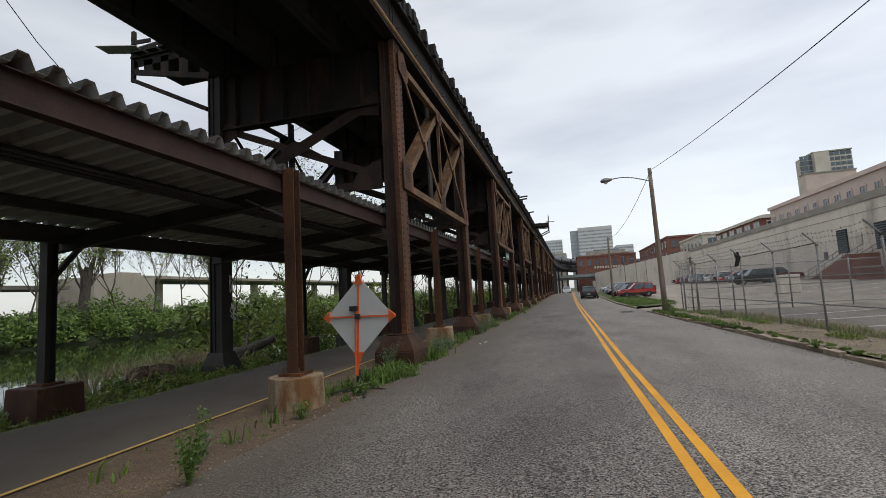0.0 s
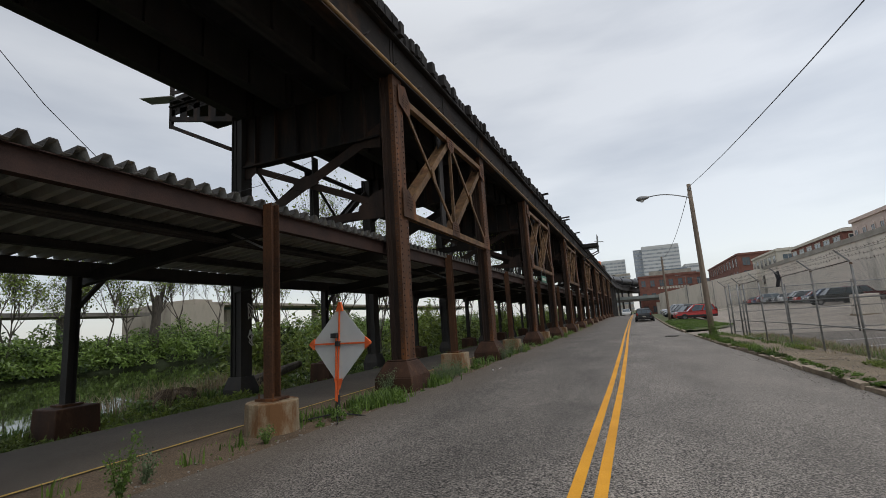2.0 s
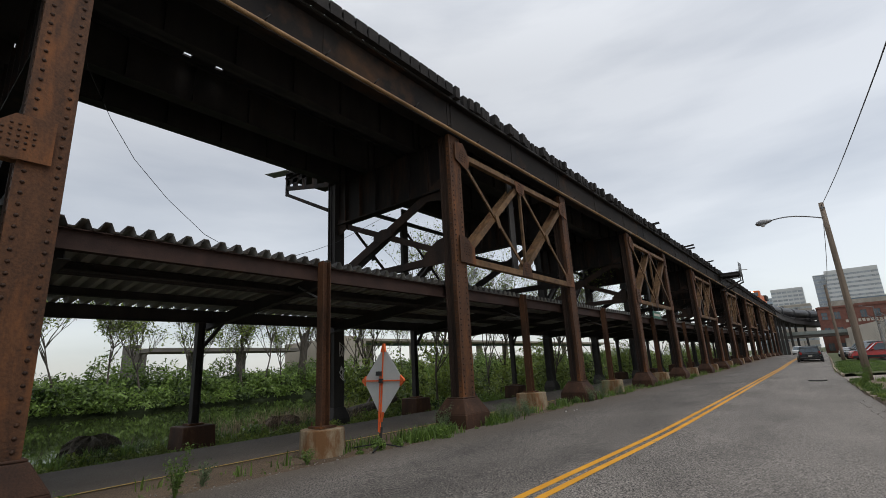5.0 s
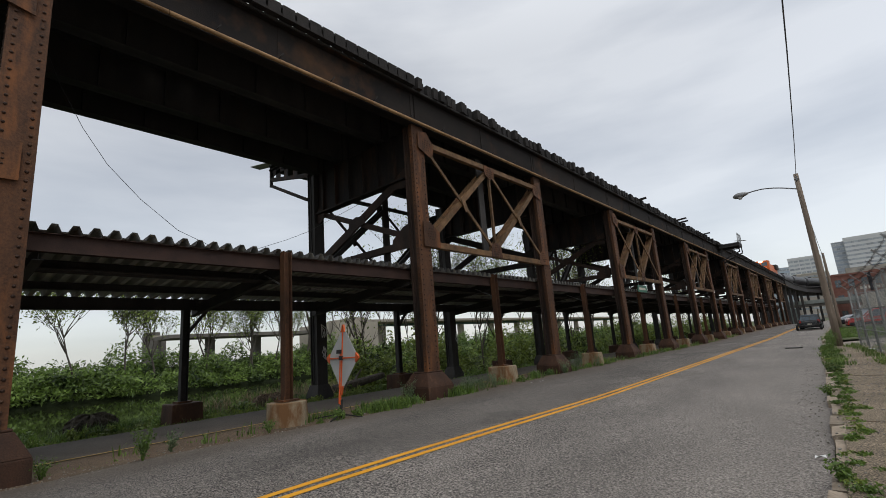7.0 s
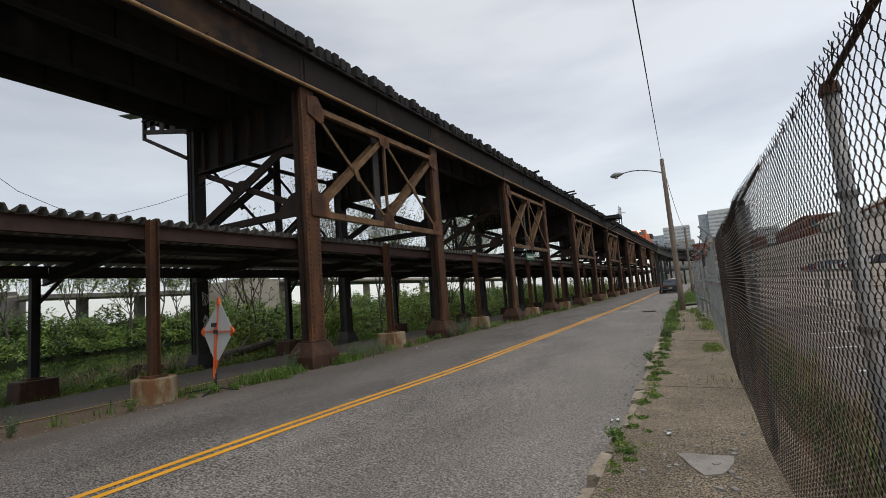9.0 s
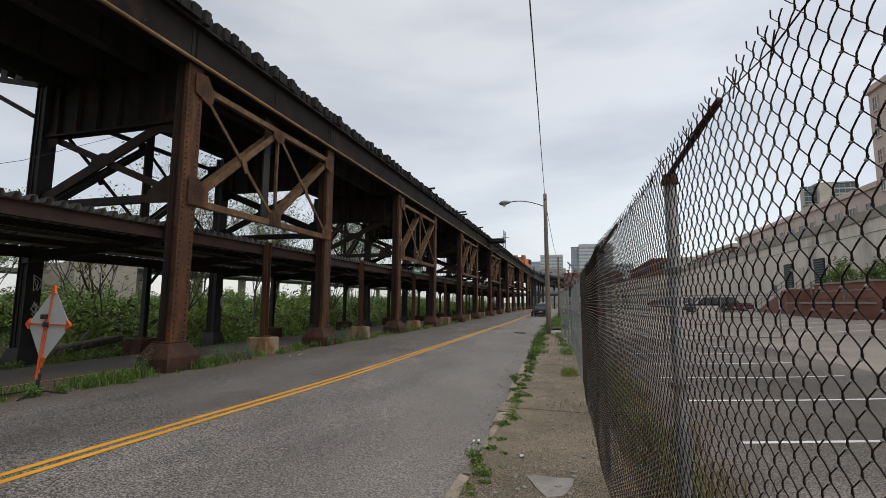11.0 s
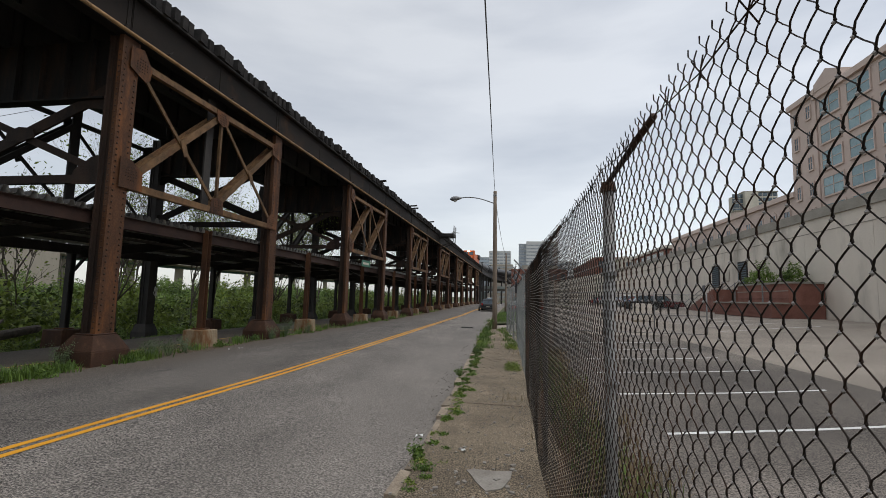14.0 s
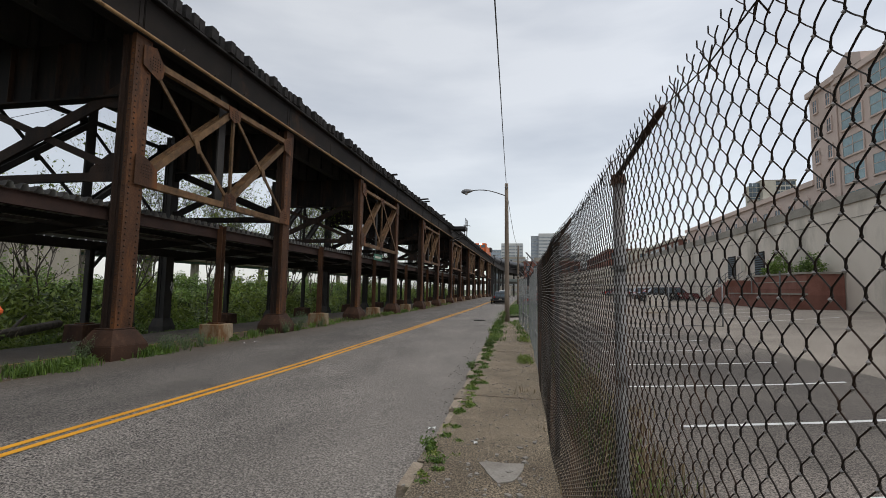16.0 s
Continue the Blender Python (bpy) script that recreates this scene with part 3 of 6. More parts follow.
def build_tower(at):
    t = thing("viaduct_tower", at, "rust-brown riveted steel viaduct tower with braced columns", "viaduct tower", "viaduct towers along the street")
    # canal side is built in the dark steel, street side in rust and tan
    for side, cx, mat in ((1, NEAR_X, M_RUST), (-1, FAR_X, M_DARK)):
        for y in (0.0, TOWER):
            # street columns get the painted side shade; their face plate stays rust
            col = part("column", column_mesh(0.55 if side > 0 else -0.9, GIRD0 - 0.02, 0.54 if side > 0 else 0.44, 0.44 if side > 0 else 0.42, .016 if side > 0 else 0.0), M_SIDE if side > 0 else mat, t, "rust-brown riveted steel column" if side > 0 else "dark steel column")
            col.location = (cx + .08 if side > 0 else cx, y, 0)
            base = Mesh()
            if side > 0:
                base.frustum(-.04, 0, -0.15, 0.34, 1.06, 1.14, 1.04, 1.12).frustum(-.04, 0, 0.34, 0.72, 1.04, 1.12, 0.62, 0.7).span(-.32, .26, -.34, .34, .72, .76)
                part("base_casing", base, M_RBASE, col, "rust-stained tapered base casing", bevel=0.02)
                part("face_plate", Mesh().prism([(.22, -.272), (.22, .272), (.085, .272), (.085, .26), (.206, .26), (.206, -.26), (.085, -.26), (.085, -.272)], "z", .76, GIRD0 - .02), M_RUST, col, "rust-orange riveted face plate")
                rows = [(0.22, s * 0.175, z) for s in (-1, 1) for z in np.arange(0.85, 8.3, 0.155)]
                part("rivets", rivet_rows(rows, r=.031, h=.026), M_RIVET, col)["kind"] = "stuff"
                rows = [(0.145, -0.272, z) for z in np.arange(0.9, 8.3, 0.155)]
                part("rivets", rivet_rows(rows, (0, -1, 0), r=.027), M_RIVET, col)["kind"] = "stuff"
            else:
                base.frustum(0, 0, -1.2, 0.05, .74, .72, .72, .7).frustum(0, 0, 0.05, 0.4, .72, .7, .5, .5)
                part("base_shoe", base, M_DARK, col, "dark flared steel shoe")
        # bracing in the plane of the two columns
        bx = cx + side * 0.27
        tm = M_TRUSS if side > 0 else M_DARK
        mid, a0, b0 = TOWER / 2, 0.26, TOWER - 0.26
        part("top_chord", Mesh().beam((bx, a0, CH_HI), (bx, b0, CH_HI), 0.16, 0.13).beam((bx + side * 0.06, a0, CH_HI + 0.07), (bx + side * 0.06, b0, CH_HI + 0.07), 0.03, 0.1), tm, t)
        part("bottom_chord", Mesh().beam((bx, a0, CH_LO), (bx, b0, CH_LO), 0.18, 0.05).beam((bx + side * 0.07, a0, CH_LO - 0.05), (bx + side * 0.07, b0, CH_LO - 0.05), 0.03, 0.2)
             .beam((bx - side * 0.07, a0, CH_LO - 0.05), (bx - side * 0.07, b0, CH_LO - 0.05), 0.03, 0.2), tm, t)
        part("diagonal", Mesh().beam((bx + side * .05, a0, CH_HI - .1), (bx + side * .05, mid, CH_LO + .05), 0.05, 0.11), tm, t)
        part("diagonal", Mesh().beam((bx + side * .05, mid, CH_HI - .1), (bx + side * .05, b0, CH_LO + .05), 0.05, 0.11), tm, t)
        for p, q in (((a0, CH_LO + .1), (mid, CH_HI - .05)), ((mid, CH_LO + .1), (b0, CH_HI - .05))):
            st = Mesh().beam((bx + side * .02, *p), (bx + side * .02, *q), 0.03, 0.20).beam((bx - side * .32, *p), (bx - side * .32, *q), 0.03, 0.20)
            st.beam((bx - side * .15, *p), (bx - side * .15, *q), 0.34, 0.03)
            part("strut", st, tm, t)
        part("hanger", Mesh().beam((bx + side * .03, mid, CH_LO), (bx + side * .03, mid, CH_HI), 0.09, 0.09, (1, 0, 0)), tm, t)
        part("inner_post", Mesh().beam((bx - side * .3, mid - .15, CH_LO), (bx - side * .3, mid - .15, CH_HI + .5), 0.34, 0.06, (1, 0, 0)), M_DARK, t)
        gx = bx + side * 0.085
        for name_y, pts in ((0, [(a0 - .32, CH_HI + .35), (a0 + .1, CH_HI + .45), (a0 + .42, CH_HI), (a0 + .36, CH_HI - .32), (a0 + .2, CH_HI - .42), (a0 - .32, CH_HI - .2)]),
                            (0, [(a0 - .34, CH_LO + .65), (a0, CH_LO + .65), (a0 + .4, CH_LO + .38), (a0 + .42, CH_LO - .14), (a0 - .34, CH_LO - .14)]),
                            (1, [(mid - .34, CH_HI + .1), (mid + .34, CH_HI + .1), (mid + .3, CH_HI - .28), (mid, CH_HI - .42), (mid - .3, CH_HI - .28)]),
                            (1, [(mid - .36, CH_LO - .14), (mid + .36, CH_LO - .14), (mid + .3, CH_LO + .3), (mid, CH_LO + .42), (mid - .3, CH_LO + .3)]),
                            (2, [(b0 + .32, CH_HI + .35), (b0 - .1, CH_HI + .2), (b0 - .34, CH_HI), (b0 - .26, CH_HI - .36), (b0 + .32, CH_HI - .5)]),
                            (2, [(b0 + .34, CH_LO + .5), (b0 - .1, CH_LO + .5), (b0 - .4, CH_LO + .2), (b0 - .4, CH_LO - .14), (b0 + .34, CH_LO - .14)])):
            g = Mesh()
            gusset(g, gx, pts)
            gp = part("gusset_plate", g, M_RUST if side > 0 else tm, t)
            if side > 0:
                cy, cz = sum(p[0] for p in pts) / len(pts), sum(p[1] for p in pts) / len(pts)
                dots = [(gx + 0.01, cy + u * 0.085, cz + v * 0.085) for u in (-2, -1, 0, 1, 2) for v in (-2, -1, 0, 1, 2) if abs(u) + abs(v) < 4]
                part("rivets", rivet_rows(dots, r=0.022, h=.02), M_RIVET, gp)["kind"] = "stuff"
        for yy, zz in ((a0 + (mid - a0) * 0.52, CH_HI - (CH_HI - CH_LO) * 0.53), (mid + (b0 - mid) * 0.52, CH_HI - (CH_HI - CH_LO) * 0.53)):
            part("splice_plate", Mesh().beam((bx + side * .1, yy - .1, zz + .22), (bx + side * .1, yy + .1, zz - .22), 0.02, 0.2), tm, t)
    # cross frames between street side and canal side
    xa, xb = FAR_X + .2, NEAR_X - .28
    # rear frame's shade is painted in with the darker steel; front one is brown
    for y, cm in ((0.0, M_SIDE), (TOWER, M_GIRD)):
        cg = part("cross_girder", Mesh().span(xa, xb, y - .02, y + .02, 6.97, GIRD0).span(xa, xb, y - .17, y + .17, 6.92, 6.97), M_STREAK, t)
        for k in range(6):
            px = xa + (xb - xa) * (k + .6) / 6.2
            part("stiffener", Mesh().span(px - .012, px + .012, y - .15, y - .02, 6.97, GIRD0).span(px - .05, px + .05, y - .035, y - .02, 6.97, GIRD0), M_STREAK, cg)
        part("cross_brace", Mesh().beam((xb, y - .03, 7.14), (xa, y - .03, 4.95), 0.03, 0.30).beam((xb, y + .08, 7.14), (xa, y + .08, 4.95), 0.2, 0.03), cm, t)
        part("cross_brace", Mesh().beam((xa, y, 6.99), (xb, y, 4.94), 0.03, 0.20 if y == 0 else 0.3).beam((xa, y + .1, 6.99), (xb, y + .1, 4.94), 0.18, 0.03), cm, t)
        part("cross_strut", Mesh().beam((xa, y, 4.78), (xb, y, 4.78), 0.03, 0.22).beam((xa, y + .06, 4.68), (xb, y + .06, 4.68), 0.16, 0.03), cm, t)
        for cx, sg, top, low in ((xb, -1, [(0, 7.35), (.62, 7.02), (.62, 6.72), (0, 6.62)], [(0, 5.4), (.25, 5.35), (.78, 5.0), (.85, 4.62), (0, 4.6)]),
                                 (xa, 1, [(0, 7.2), (.42, 7.05), (.5, 6.72), (.2, 6.55), (0, 6.55)], [(0, 5.2), (.4, 5.15), (.7, 4.9), (.7, 4.62), (0, 4.62)])):
            for pts in (top, low):
                g = Mesh()
                g.prism([(cx + sg * u, v) for u, v in pts], "y", y - .075, y - .055)
                gp = part("gusset_plate", g, cm, t)
                gu, gv = sum(p[0] for p in pts) / len(pts), sum(p[1] for p in pts) / len(pts)
                dots = [(cx + sg * (gu + u * .09), y - .075, gv + v * .09) for u in (-2, -1, 0, 1, 2) for v in (-1, 0, 1)]
                part("rivets", rivet_rows(dots, (0, -1, 0), r=.017), cm, gp)["kind"] = "stuff"
        g = Mesh()
        g.prism([(-8.98, 6.12), (-8.6, 6.25), (-8.15, 6.2), (-8.05, 5.95), (-8.5, 5.82), (-9.0, 5.88)], "y", y - .075, y - .055)
        part("gusset_plate", g, cm, t)
    return t


first_tower = build_tower((0, TOWERS[1], 0))
for k, ty in enumerate(TOWERS):
    if k != 1:
        copy_thing(first_tower, Matrix.Translation((0, ty if k else 2.22 - TOWER, rise(ty) * 0.6)))

# deck: four plate girders, deck plates, ties, conduit
deck = thing("viaduct_deck", (0, 0, GIRD0), "black steel railway viaduct deck with timber ties", "viaduct deck")
D_END = 128.0
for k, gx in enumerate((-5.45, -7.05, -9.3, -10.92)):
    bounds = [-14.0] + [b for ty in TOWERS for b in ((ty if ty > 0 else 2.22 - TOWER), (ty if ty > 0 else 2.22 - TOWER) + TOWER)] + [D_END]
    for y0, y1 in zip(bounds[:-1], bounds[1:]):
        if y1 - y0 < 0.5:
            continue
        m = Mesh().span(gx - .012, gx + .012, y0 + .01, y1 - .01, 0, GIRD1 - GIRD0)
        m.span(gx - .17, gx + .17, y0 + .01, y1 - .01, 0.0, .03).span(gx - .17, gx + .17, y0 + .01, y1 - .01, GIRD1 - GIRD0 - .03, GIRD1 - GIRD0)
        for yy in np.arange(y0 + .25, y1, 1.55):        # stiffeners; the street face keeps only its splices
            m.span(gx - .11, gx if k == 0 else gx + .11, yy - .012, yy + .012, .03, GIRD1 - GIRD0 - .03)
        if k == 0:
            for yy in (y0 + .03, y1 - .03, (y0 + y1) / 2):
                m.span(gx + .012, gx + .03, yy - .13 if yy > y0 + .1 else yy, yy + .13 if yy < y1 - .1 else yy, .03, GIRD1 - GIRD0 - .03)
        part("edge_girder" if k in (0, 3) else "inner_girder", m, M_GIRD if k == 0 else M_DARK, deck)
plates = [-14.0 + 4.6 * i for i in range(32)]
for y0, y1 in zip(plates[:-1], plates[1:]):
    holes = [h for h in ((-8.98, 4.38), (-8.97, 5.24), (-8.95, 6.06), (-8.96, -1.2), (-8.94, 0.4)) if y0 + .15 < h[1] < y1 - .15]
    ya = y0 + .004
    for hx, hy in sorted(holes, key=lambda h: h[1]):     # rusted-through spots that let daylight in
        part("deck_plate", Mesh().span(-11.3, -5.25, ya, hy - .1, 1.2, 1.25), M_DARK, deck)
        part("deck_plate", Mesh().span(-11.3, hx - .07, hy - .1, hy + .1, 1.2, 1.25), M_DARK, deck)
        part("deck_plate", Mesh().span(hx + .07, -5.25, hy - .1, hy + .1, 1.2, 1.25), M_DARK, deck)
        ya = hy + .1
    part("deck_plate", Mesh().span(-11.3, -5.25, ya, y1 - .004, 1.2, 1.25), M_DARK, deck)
tie_data = Mesh().span(-3.05, 3.35, -.11, .11, 0, .40).data("tie", M_TIE)
rnd = random.Random(7)
far_ties = Mesh()
y = 10.2
k = 0
while y < D_END:
    dx, dz = rnd.uniform(-.1, .12), rnd.uniform(-.015, .03)
    if k < 290:
        tie = part("tie", tie_data, M_TIE, deck)
        tie.location, tie.rotation_euler = (-8.55 + dx, y, 1.26 + dz), (0, 0, rnd.uniform(-.02, .02))
    else:
        far_ties.span(-11.6 + dx, -5.2 + dx, y - .11, y + .11, 1.26, 1.66)
    k += 1
    y += 0.33 + rnd.uniform(-.03, .04)
part("far_ties", far_ties, M_TIE, deck)["kind"] = "stuff"
for y0 in np.arange(-14, 10.4, 3.2):   # guard timbers with bolt gaps on the near end
    g = Mesh()
    for i in range(8):
        g.span(-5.28, -5.08, y0 + i * .4 + .03, y0 + i * .4 + .37, 1.25, 1.6)
    g.span(-5.26, -5.1, y0, y0 + 3.19, 1.27, 1.35).span(-5.26, -5.1, y0, y0 + 3.19, 1.5, 1.58)
    part("guard_timber", g, M_TIE, deck)
for y0 in np.arange(-14, D_END, 6.1):
    part("conduit", Mesh().tube((-5.2, y0, .03), (-5.2, y0 + 6.08, .03), .052, n=8), M_PIPE, deck, "tan conduit pipe", smooth=True)
for y0 in np.arange(-13, 100, 1.52):
    part("conduit_hook", Mesh().beam((-5.3, y0, .05), (-5.08, y0, .1), .025, .025).beam((-5.08, y0, .1), (-5.04, y0 + .05, .18), .025, .025), M_DARK, deck)
for rx in (-7.9, -9.4):
    part("rail", Mesh().span(rx - .035, rx + .035, -14, D_END, 1.66, 1.8), M_RUST, deck)
for yy, ln in ((42.8, .55), (44.0, .4), (52.0, .45), (33.5, .3)):     # loose boards sticking out at the edge
    part("loose_board", Mesh().beam((-5.9, yy, 1.5), (-5.0 + ln, yy + .2, 1.62), .22, .1), M_TIE, deck)


def refuge(at, sgn, reach, name_label):
    r = thing("refuge_platform", at, name_label, "platform", "refuge platforms on the viaduct")
    part("floor_plate", Mesh().span(0, sgn * reach, -1.1, 1.1, 0, .08), M_DARK, r)
    part("edge_beam", Mesh().span(sgn * (reach - .1), sgn * reach, -1.15, 1.15, -.3, 0), M_DARK, r)
    part("side_beam", Mesh().beam((0, -1.0, -.15), (sgn * reach, -1.0, -.15), .08, .3), M_DARK, r)
    part("side_beam", Mesh().beam((0, 1.0, -.15), (sgn * reach, 1.0, -.15), .08, .3), M_DARK, r)
    for yy in (-.9, .9):
        part("drop_post", Mesh().beam((sgn * (reach - .06), yy, 0), (sgn * (reach - .06), yy, -1.0), .1, .1, (1, 0, 0)), M_DARK, r)
        part("knee_brace", Mesh().beam((sgn * -.1, yy, -1.75), (sgn * (reach - .06), yy, -.92), .1, .12), M_DARK, r)
    part("lower_beam", Mesh().beam((0, -.9, -.62), (sgn * (reach - .1), -.9, -.62), .06, .1), M_DARK, r)
    for yy in (-1.05, -.5, .05, .6, 1.05):
        part("rail_post", Mesh().beam((sgn * (reach - .05), yy, 0), (sgn * (reach + .02), yy, 1.1), .05, .05, (1, 0, 0)), M_GALV, r)
    part("loose_sheet", Mesh().beam((sgn * (reach - .3), -.9, .25), (sgn * (reach + .7), -1.0, .12), .5, .02), M_SHEET, r, "loose bent metal sheet")
    return r


ref = thing("refuge_platform", (-11.3, 11.6, 9.75), "dark steel refuge platform on pierced tapering brackets above the canal", "platform", "refuge platforms on the viaduct")
for yy in (0.0,):
    wb = Mesh().beam((0, yy, -.14), (-2.9, yy, -.14), .03, .28).beam((0, yy, -1.08), (-2.9, yy, -.42), .1, .16)
    for u, w_ in ((.05, .4), (.33, .34), (.58, .3), (.8, .34), (.97, .16)):     # webs left between the holes
        wb.beam((-2.9 * u, yy, -.1), (-2.9 * u, yy, -1.08 + .66 * u), .03, w_, (1, 0, 0))
    part("bracket_web", wb, M_STREAK, ref, "pierced tapering bracket plate")
    part("knee_brace", Mesh().beam((-.1, yy, -2.1), (-2.9, yy, -.7), .09, .13), M_STREAK, ref)
    part("corner_post", Mesh().beam((-2.92, yy, -.75), (-2.92, yy, .35 if yy else .95), .1, .12, (1, 0, 0)), M_STREAK, ref)
part("floor_plate", Mesh().span(-2.95, 0, -.1, 2.0, 0, .07), M_STREAK, ref)
for k in range(5):
    part("floor_board", Mesh().span(-2.7 + k * .5, -2.3 + k * .5, -.25, 2.1, .075, .15), M_TIE, ref, "weathered walkway board")
part("edge_beam", Mesh().beam((-2.95, -.05, .28), (-.9, -.05, .42), .05, .1).beam((-2.95, -.05, .55), (-2.2, -.05, .5), .05, .12), M_STREAK, ref)
part("loose_sheet", Mesh().beam((-2.5, -.1, .22), (-3.95, -.25, .42), .5, .02), M_SHEET, ref, "loose bent metal sheet")
refuge((-5.25, 60.5, 9.85), 1, 1.9, "dark steel refuge platform with rail posts above the street")

# far end of the viaduct bends across the street
bend = thing("viaduct_bend", (0, 0, 0), "dark steel viaduct curving over the street far away", "viaduct")
pts = [(-8.5, 128), (-8.4, 150), (-7.2, 175), (-3.4, 200), (3, 222), (16, 242), (40, 258)]
for (xa, ya), (xb, yb) in zip(pts[:-1], pts[1:]):
    part("bend_girder", Mesh().beam((xa, ya, 9.2), (xb, yb, 9.2), 6.6, 1.25), M_DARK, bend)
    part("bend_ties", Mesh().beam((xa, ya, 9.95), (xb, yb, 9.95), 6.9, .24), M_TIE, bend)
    for u in (0.1, 0.6):
        px, py = xa + (xb - xa) * u, ya + (yb - ya) * u
        if -4.5 < px < 2.5:
            continue
        for off in (-2.6, 2.6):
            part("bend_column", Mesh().beam((px + off, py, -1), (px + off, py, 8.6), .6, .6, (1, 0, 0)), M_DARK, bend)

# ---- corrugated canopy under the viaduct ----
CAN_X0, CAN_X1, CAN_Z0, CAN_Z1 = -5.86, -11.35, 3.90, 3.42
canopy = thing("canopy", (0, 0, 0), "long corrugated metal canopy roof on red-brown steel beams", "canopy roof")
POSTS = [-1.8, 7.25, 16.0, 23.9, 32.3, 40.6, 49.0, 57.3, 65.7, 74.0, 82.4, 90.7, 99.0, 107.4]


def roof_z(x):
    return CAN_Z0 + (CAN_Z1 - CAN_Z0) * (x - CAN_X0) / (CAN_X1 - CAN_X0)


PITCH = 0.3
y = -9.0
while y < 118:
    prof = []
    for i in range(10):
        for u, h in ((0.0, 0), (0.08, 0), (0.135, .13), (0.225, .13), (0.28, 0)):
            prof.append((y + i * PITCH + u, h))
    prof.append((y + 10 * PITCH, 0))
    m = Mesh()
    top = [[(x, yy, roof_z(x) + h) for yy, h in prof] for x in (CAN_X0 + .08, CAN_X1 + .38)]
    low = [[(x, yy, roof_z(x) + h - .012) for yy, h in prof] for x in (CAN_X0 + .08, CAN_X1 + .38)]
    m.grid(top).grid(low)
    n = len(prof)
    for e in (0, n):
        m.f.extend([(e + i, e + i + 1, 2 * n + e + i + 1, 2 * n + e + i) for i in range(n - 1)])
    sheet = part("roof_sheet", m, M_SHEET, canopy, "corrugated galvanised roof sheet, darker on top, paler below")
    # upper faces take the darker sheet, undersides the one with painted bounce light
    sheet.data.materials.append(M_ROOFTOP)
    for pg in sheet.data.polygons:
        pg.material_index = 0 if 2 * n <= min(pg.vertices) else 1
    y += 3.0
edges = [-9.0] + POSTS + [118]
for y0, y1 in zip(edges[:-1], edges[1:]):
    for x, nm, mt in ((CAN_X0 - .06, "edge_beam", M_BEAM), (CAN_X1 + .45, "far_beam", M_DARK), (-7.6, "purlin", M_DARK), (-9.4, "purlin", M_DARK)):
        z, h = roof_z(x) - .015, (.33 if "beam" in nm else .16)
        m = Mesh().span(x - .01, x + .01, y0 + .004, y1 - .004, z - h, z).span(x - .08, x + .08, y0 + .004, y1 - .004, z - h, z - h + .015).span(x - .08, x + .08, y0 + .004, y1 - .004, z - .015, z)
        part(nm, m, mt, canopy)
    for k in range(5):
        part("conduit", Mesh().tube((-6.7 - k * .075, y0, roof_z(-6.9) - .4 - .02 * (k % 2)), (-6.7 - k * .075, y1 - .01, roof_z(-6.9) - .4 - .02 * (k % 2)), .024, n=6, caps=False), M_DARK, canopy, "thin dark conduit run")
    for yy in (y0, (y0 + y1) / 2):
        m = Mesh().beam((CAN_X0 - .08, yy, roof_z(CAN_X0) - .33), (CAN_X1 + .1, yy, roof_z(CAN_X1) - .33), .015, .3)
        m.beam((CAN_X0 - .08, yy, roof_z(CAN_X0) - .48), (CAN_X1 + .1, yy, roof_z(CAN_X1) - .48), .16, .015)
        part("rafter", m, M_DARK, canopy)
    if y0 > -5:
        part("sag_rod", Mesh().beam((-5.9, y0, roof_z(-6) - .72), (-6.65, y0 - .05, roof_z(-6.6) - .3), .035, .035), M_GALV, canopy)
        part("strip_lamp", Mesh().beam((-7.8, y0 + 2.0, roof_z(-7.8) - .3), (-7.8, y0 + 3.2, roof_z(-7.8) - .3), .14, .06), M_GALV, canopy, "unlit strip lamp")


def canopy_post(x, yy, top, near):
    zg = rise(yy) - (0 if near else .35)
    p = thing("canopy_post", (x, yy, zg), "slim rust-brown steel post on a stained concrete footing" if near else "thin black steel post on a brown concrete footing", "post",
              "canopy posts by the street" if near else "canopy posts by the canal")
    h = top - zg
    w = .84 if near else .9
    if near and yy == 7.25:
        part("footing", Mesh().tube((0, 0, -.25), (0, 0, .5), .46, .44, n=14), M_CONC, p, "round rust-streaked concrete footing", bevel=.02)
    else:
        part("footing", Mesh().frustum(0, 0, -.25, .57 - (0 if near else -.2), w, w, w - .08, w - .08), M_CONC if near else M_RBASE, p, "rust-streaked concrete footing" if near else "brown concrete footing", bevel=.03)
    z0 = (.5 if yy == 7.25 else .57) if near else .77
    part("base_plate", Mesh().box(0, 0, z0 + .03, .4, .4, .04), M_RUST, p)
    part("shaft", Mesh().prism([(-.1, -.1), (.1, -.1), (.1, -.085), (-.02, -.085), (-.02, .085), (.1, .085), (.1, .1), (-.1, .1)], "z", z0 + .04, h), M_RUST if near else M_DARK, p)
    if not near:
        part("knee_brace", Mesh().beam((0, .05, h - .75), (0, .62, h - .03), .08, .09), M_DARK, p)
    else:
        part("anchor_bolt", Mesh().tube((.15, -.15, z0 + .05), (.15, -.15, z0 + .13), .015), M_RUST, p)
        part("anchor_bolt", Mesh().tube((-.15, -.15, z0 + .05), (-.15, -.15, z0 + .13), .015), M_RUST, p)


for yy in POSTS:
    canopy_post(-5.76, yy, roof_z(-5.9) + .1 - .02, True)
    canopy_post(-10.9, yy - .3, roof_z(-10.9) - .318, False)


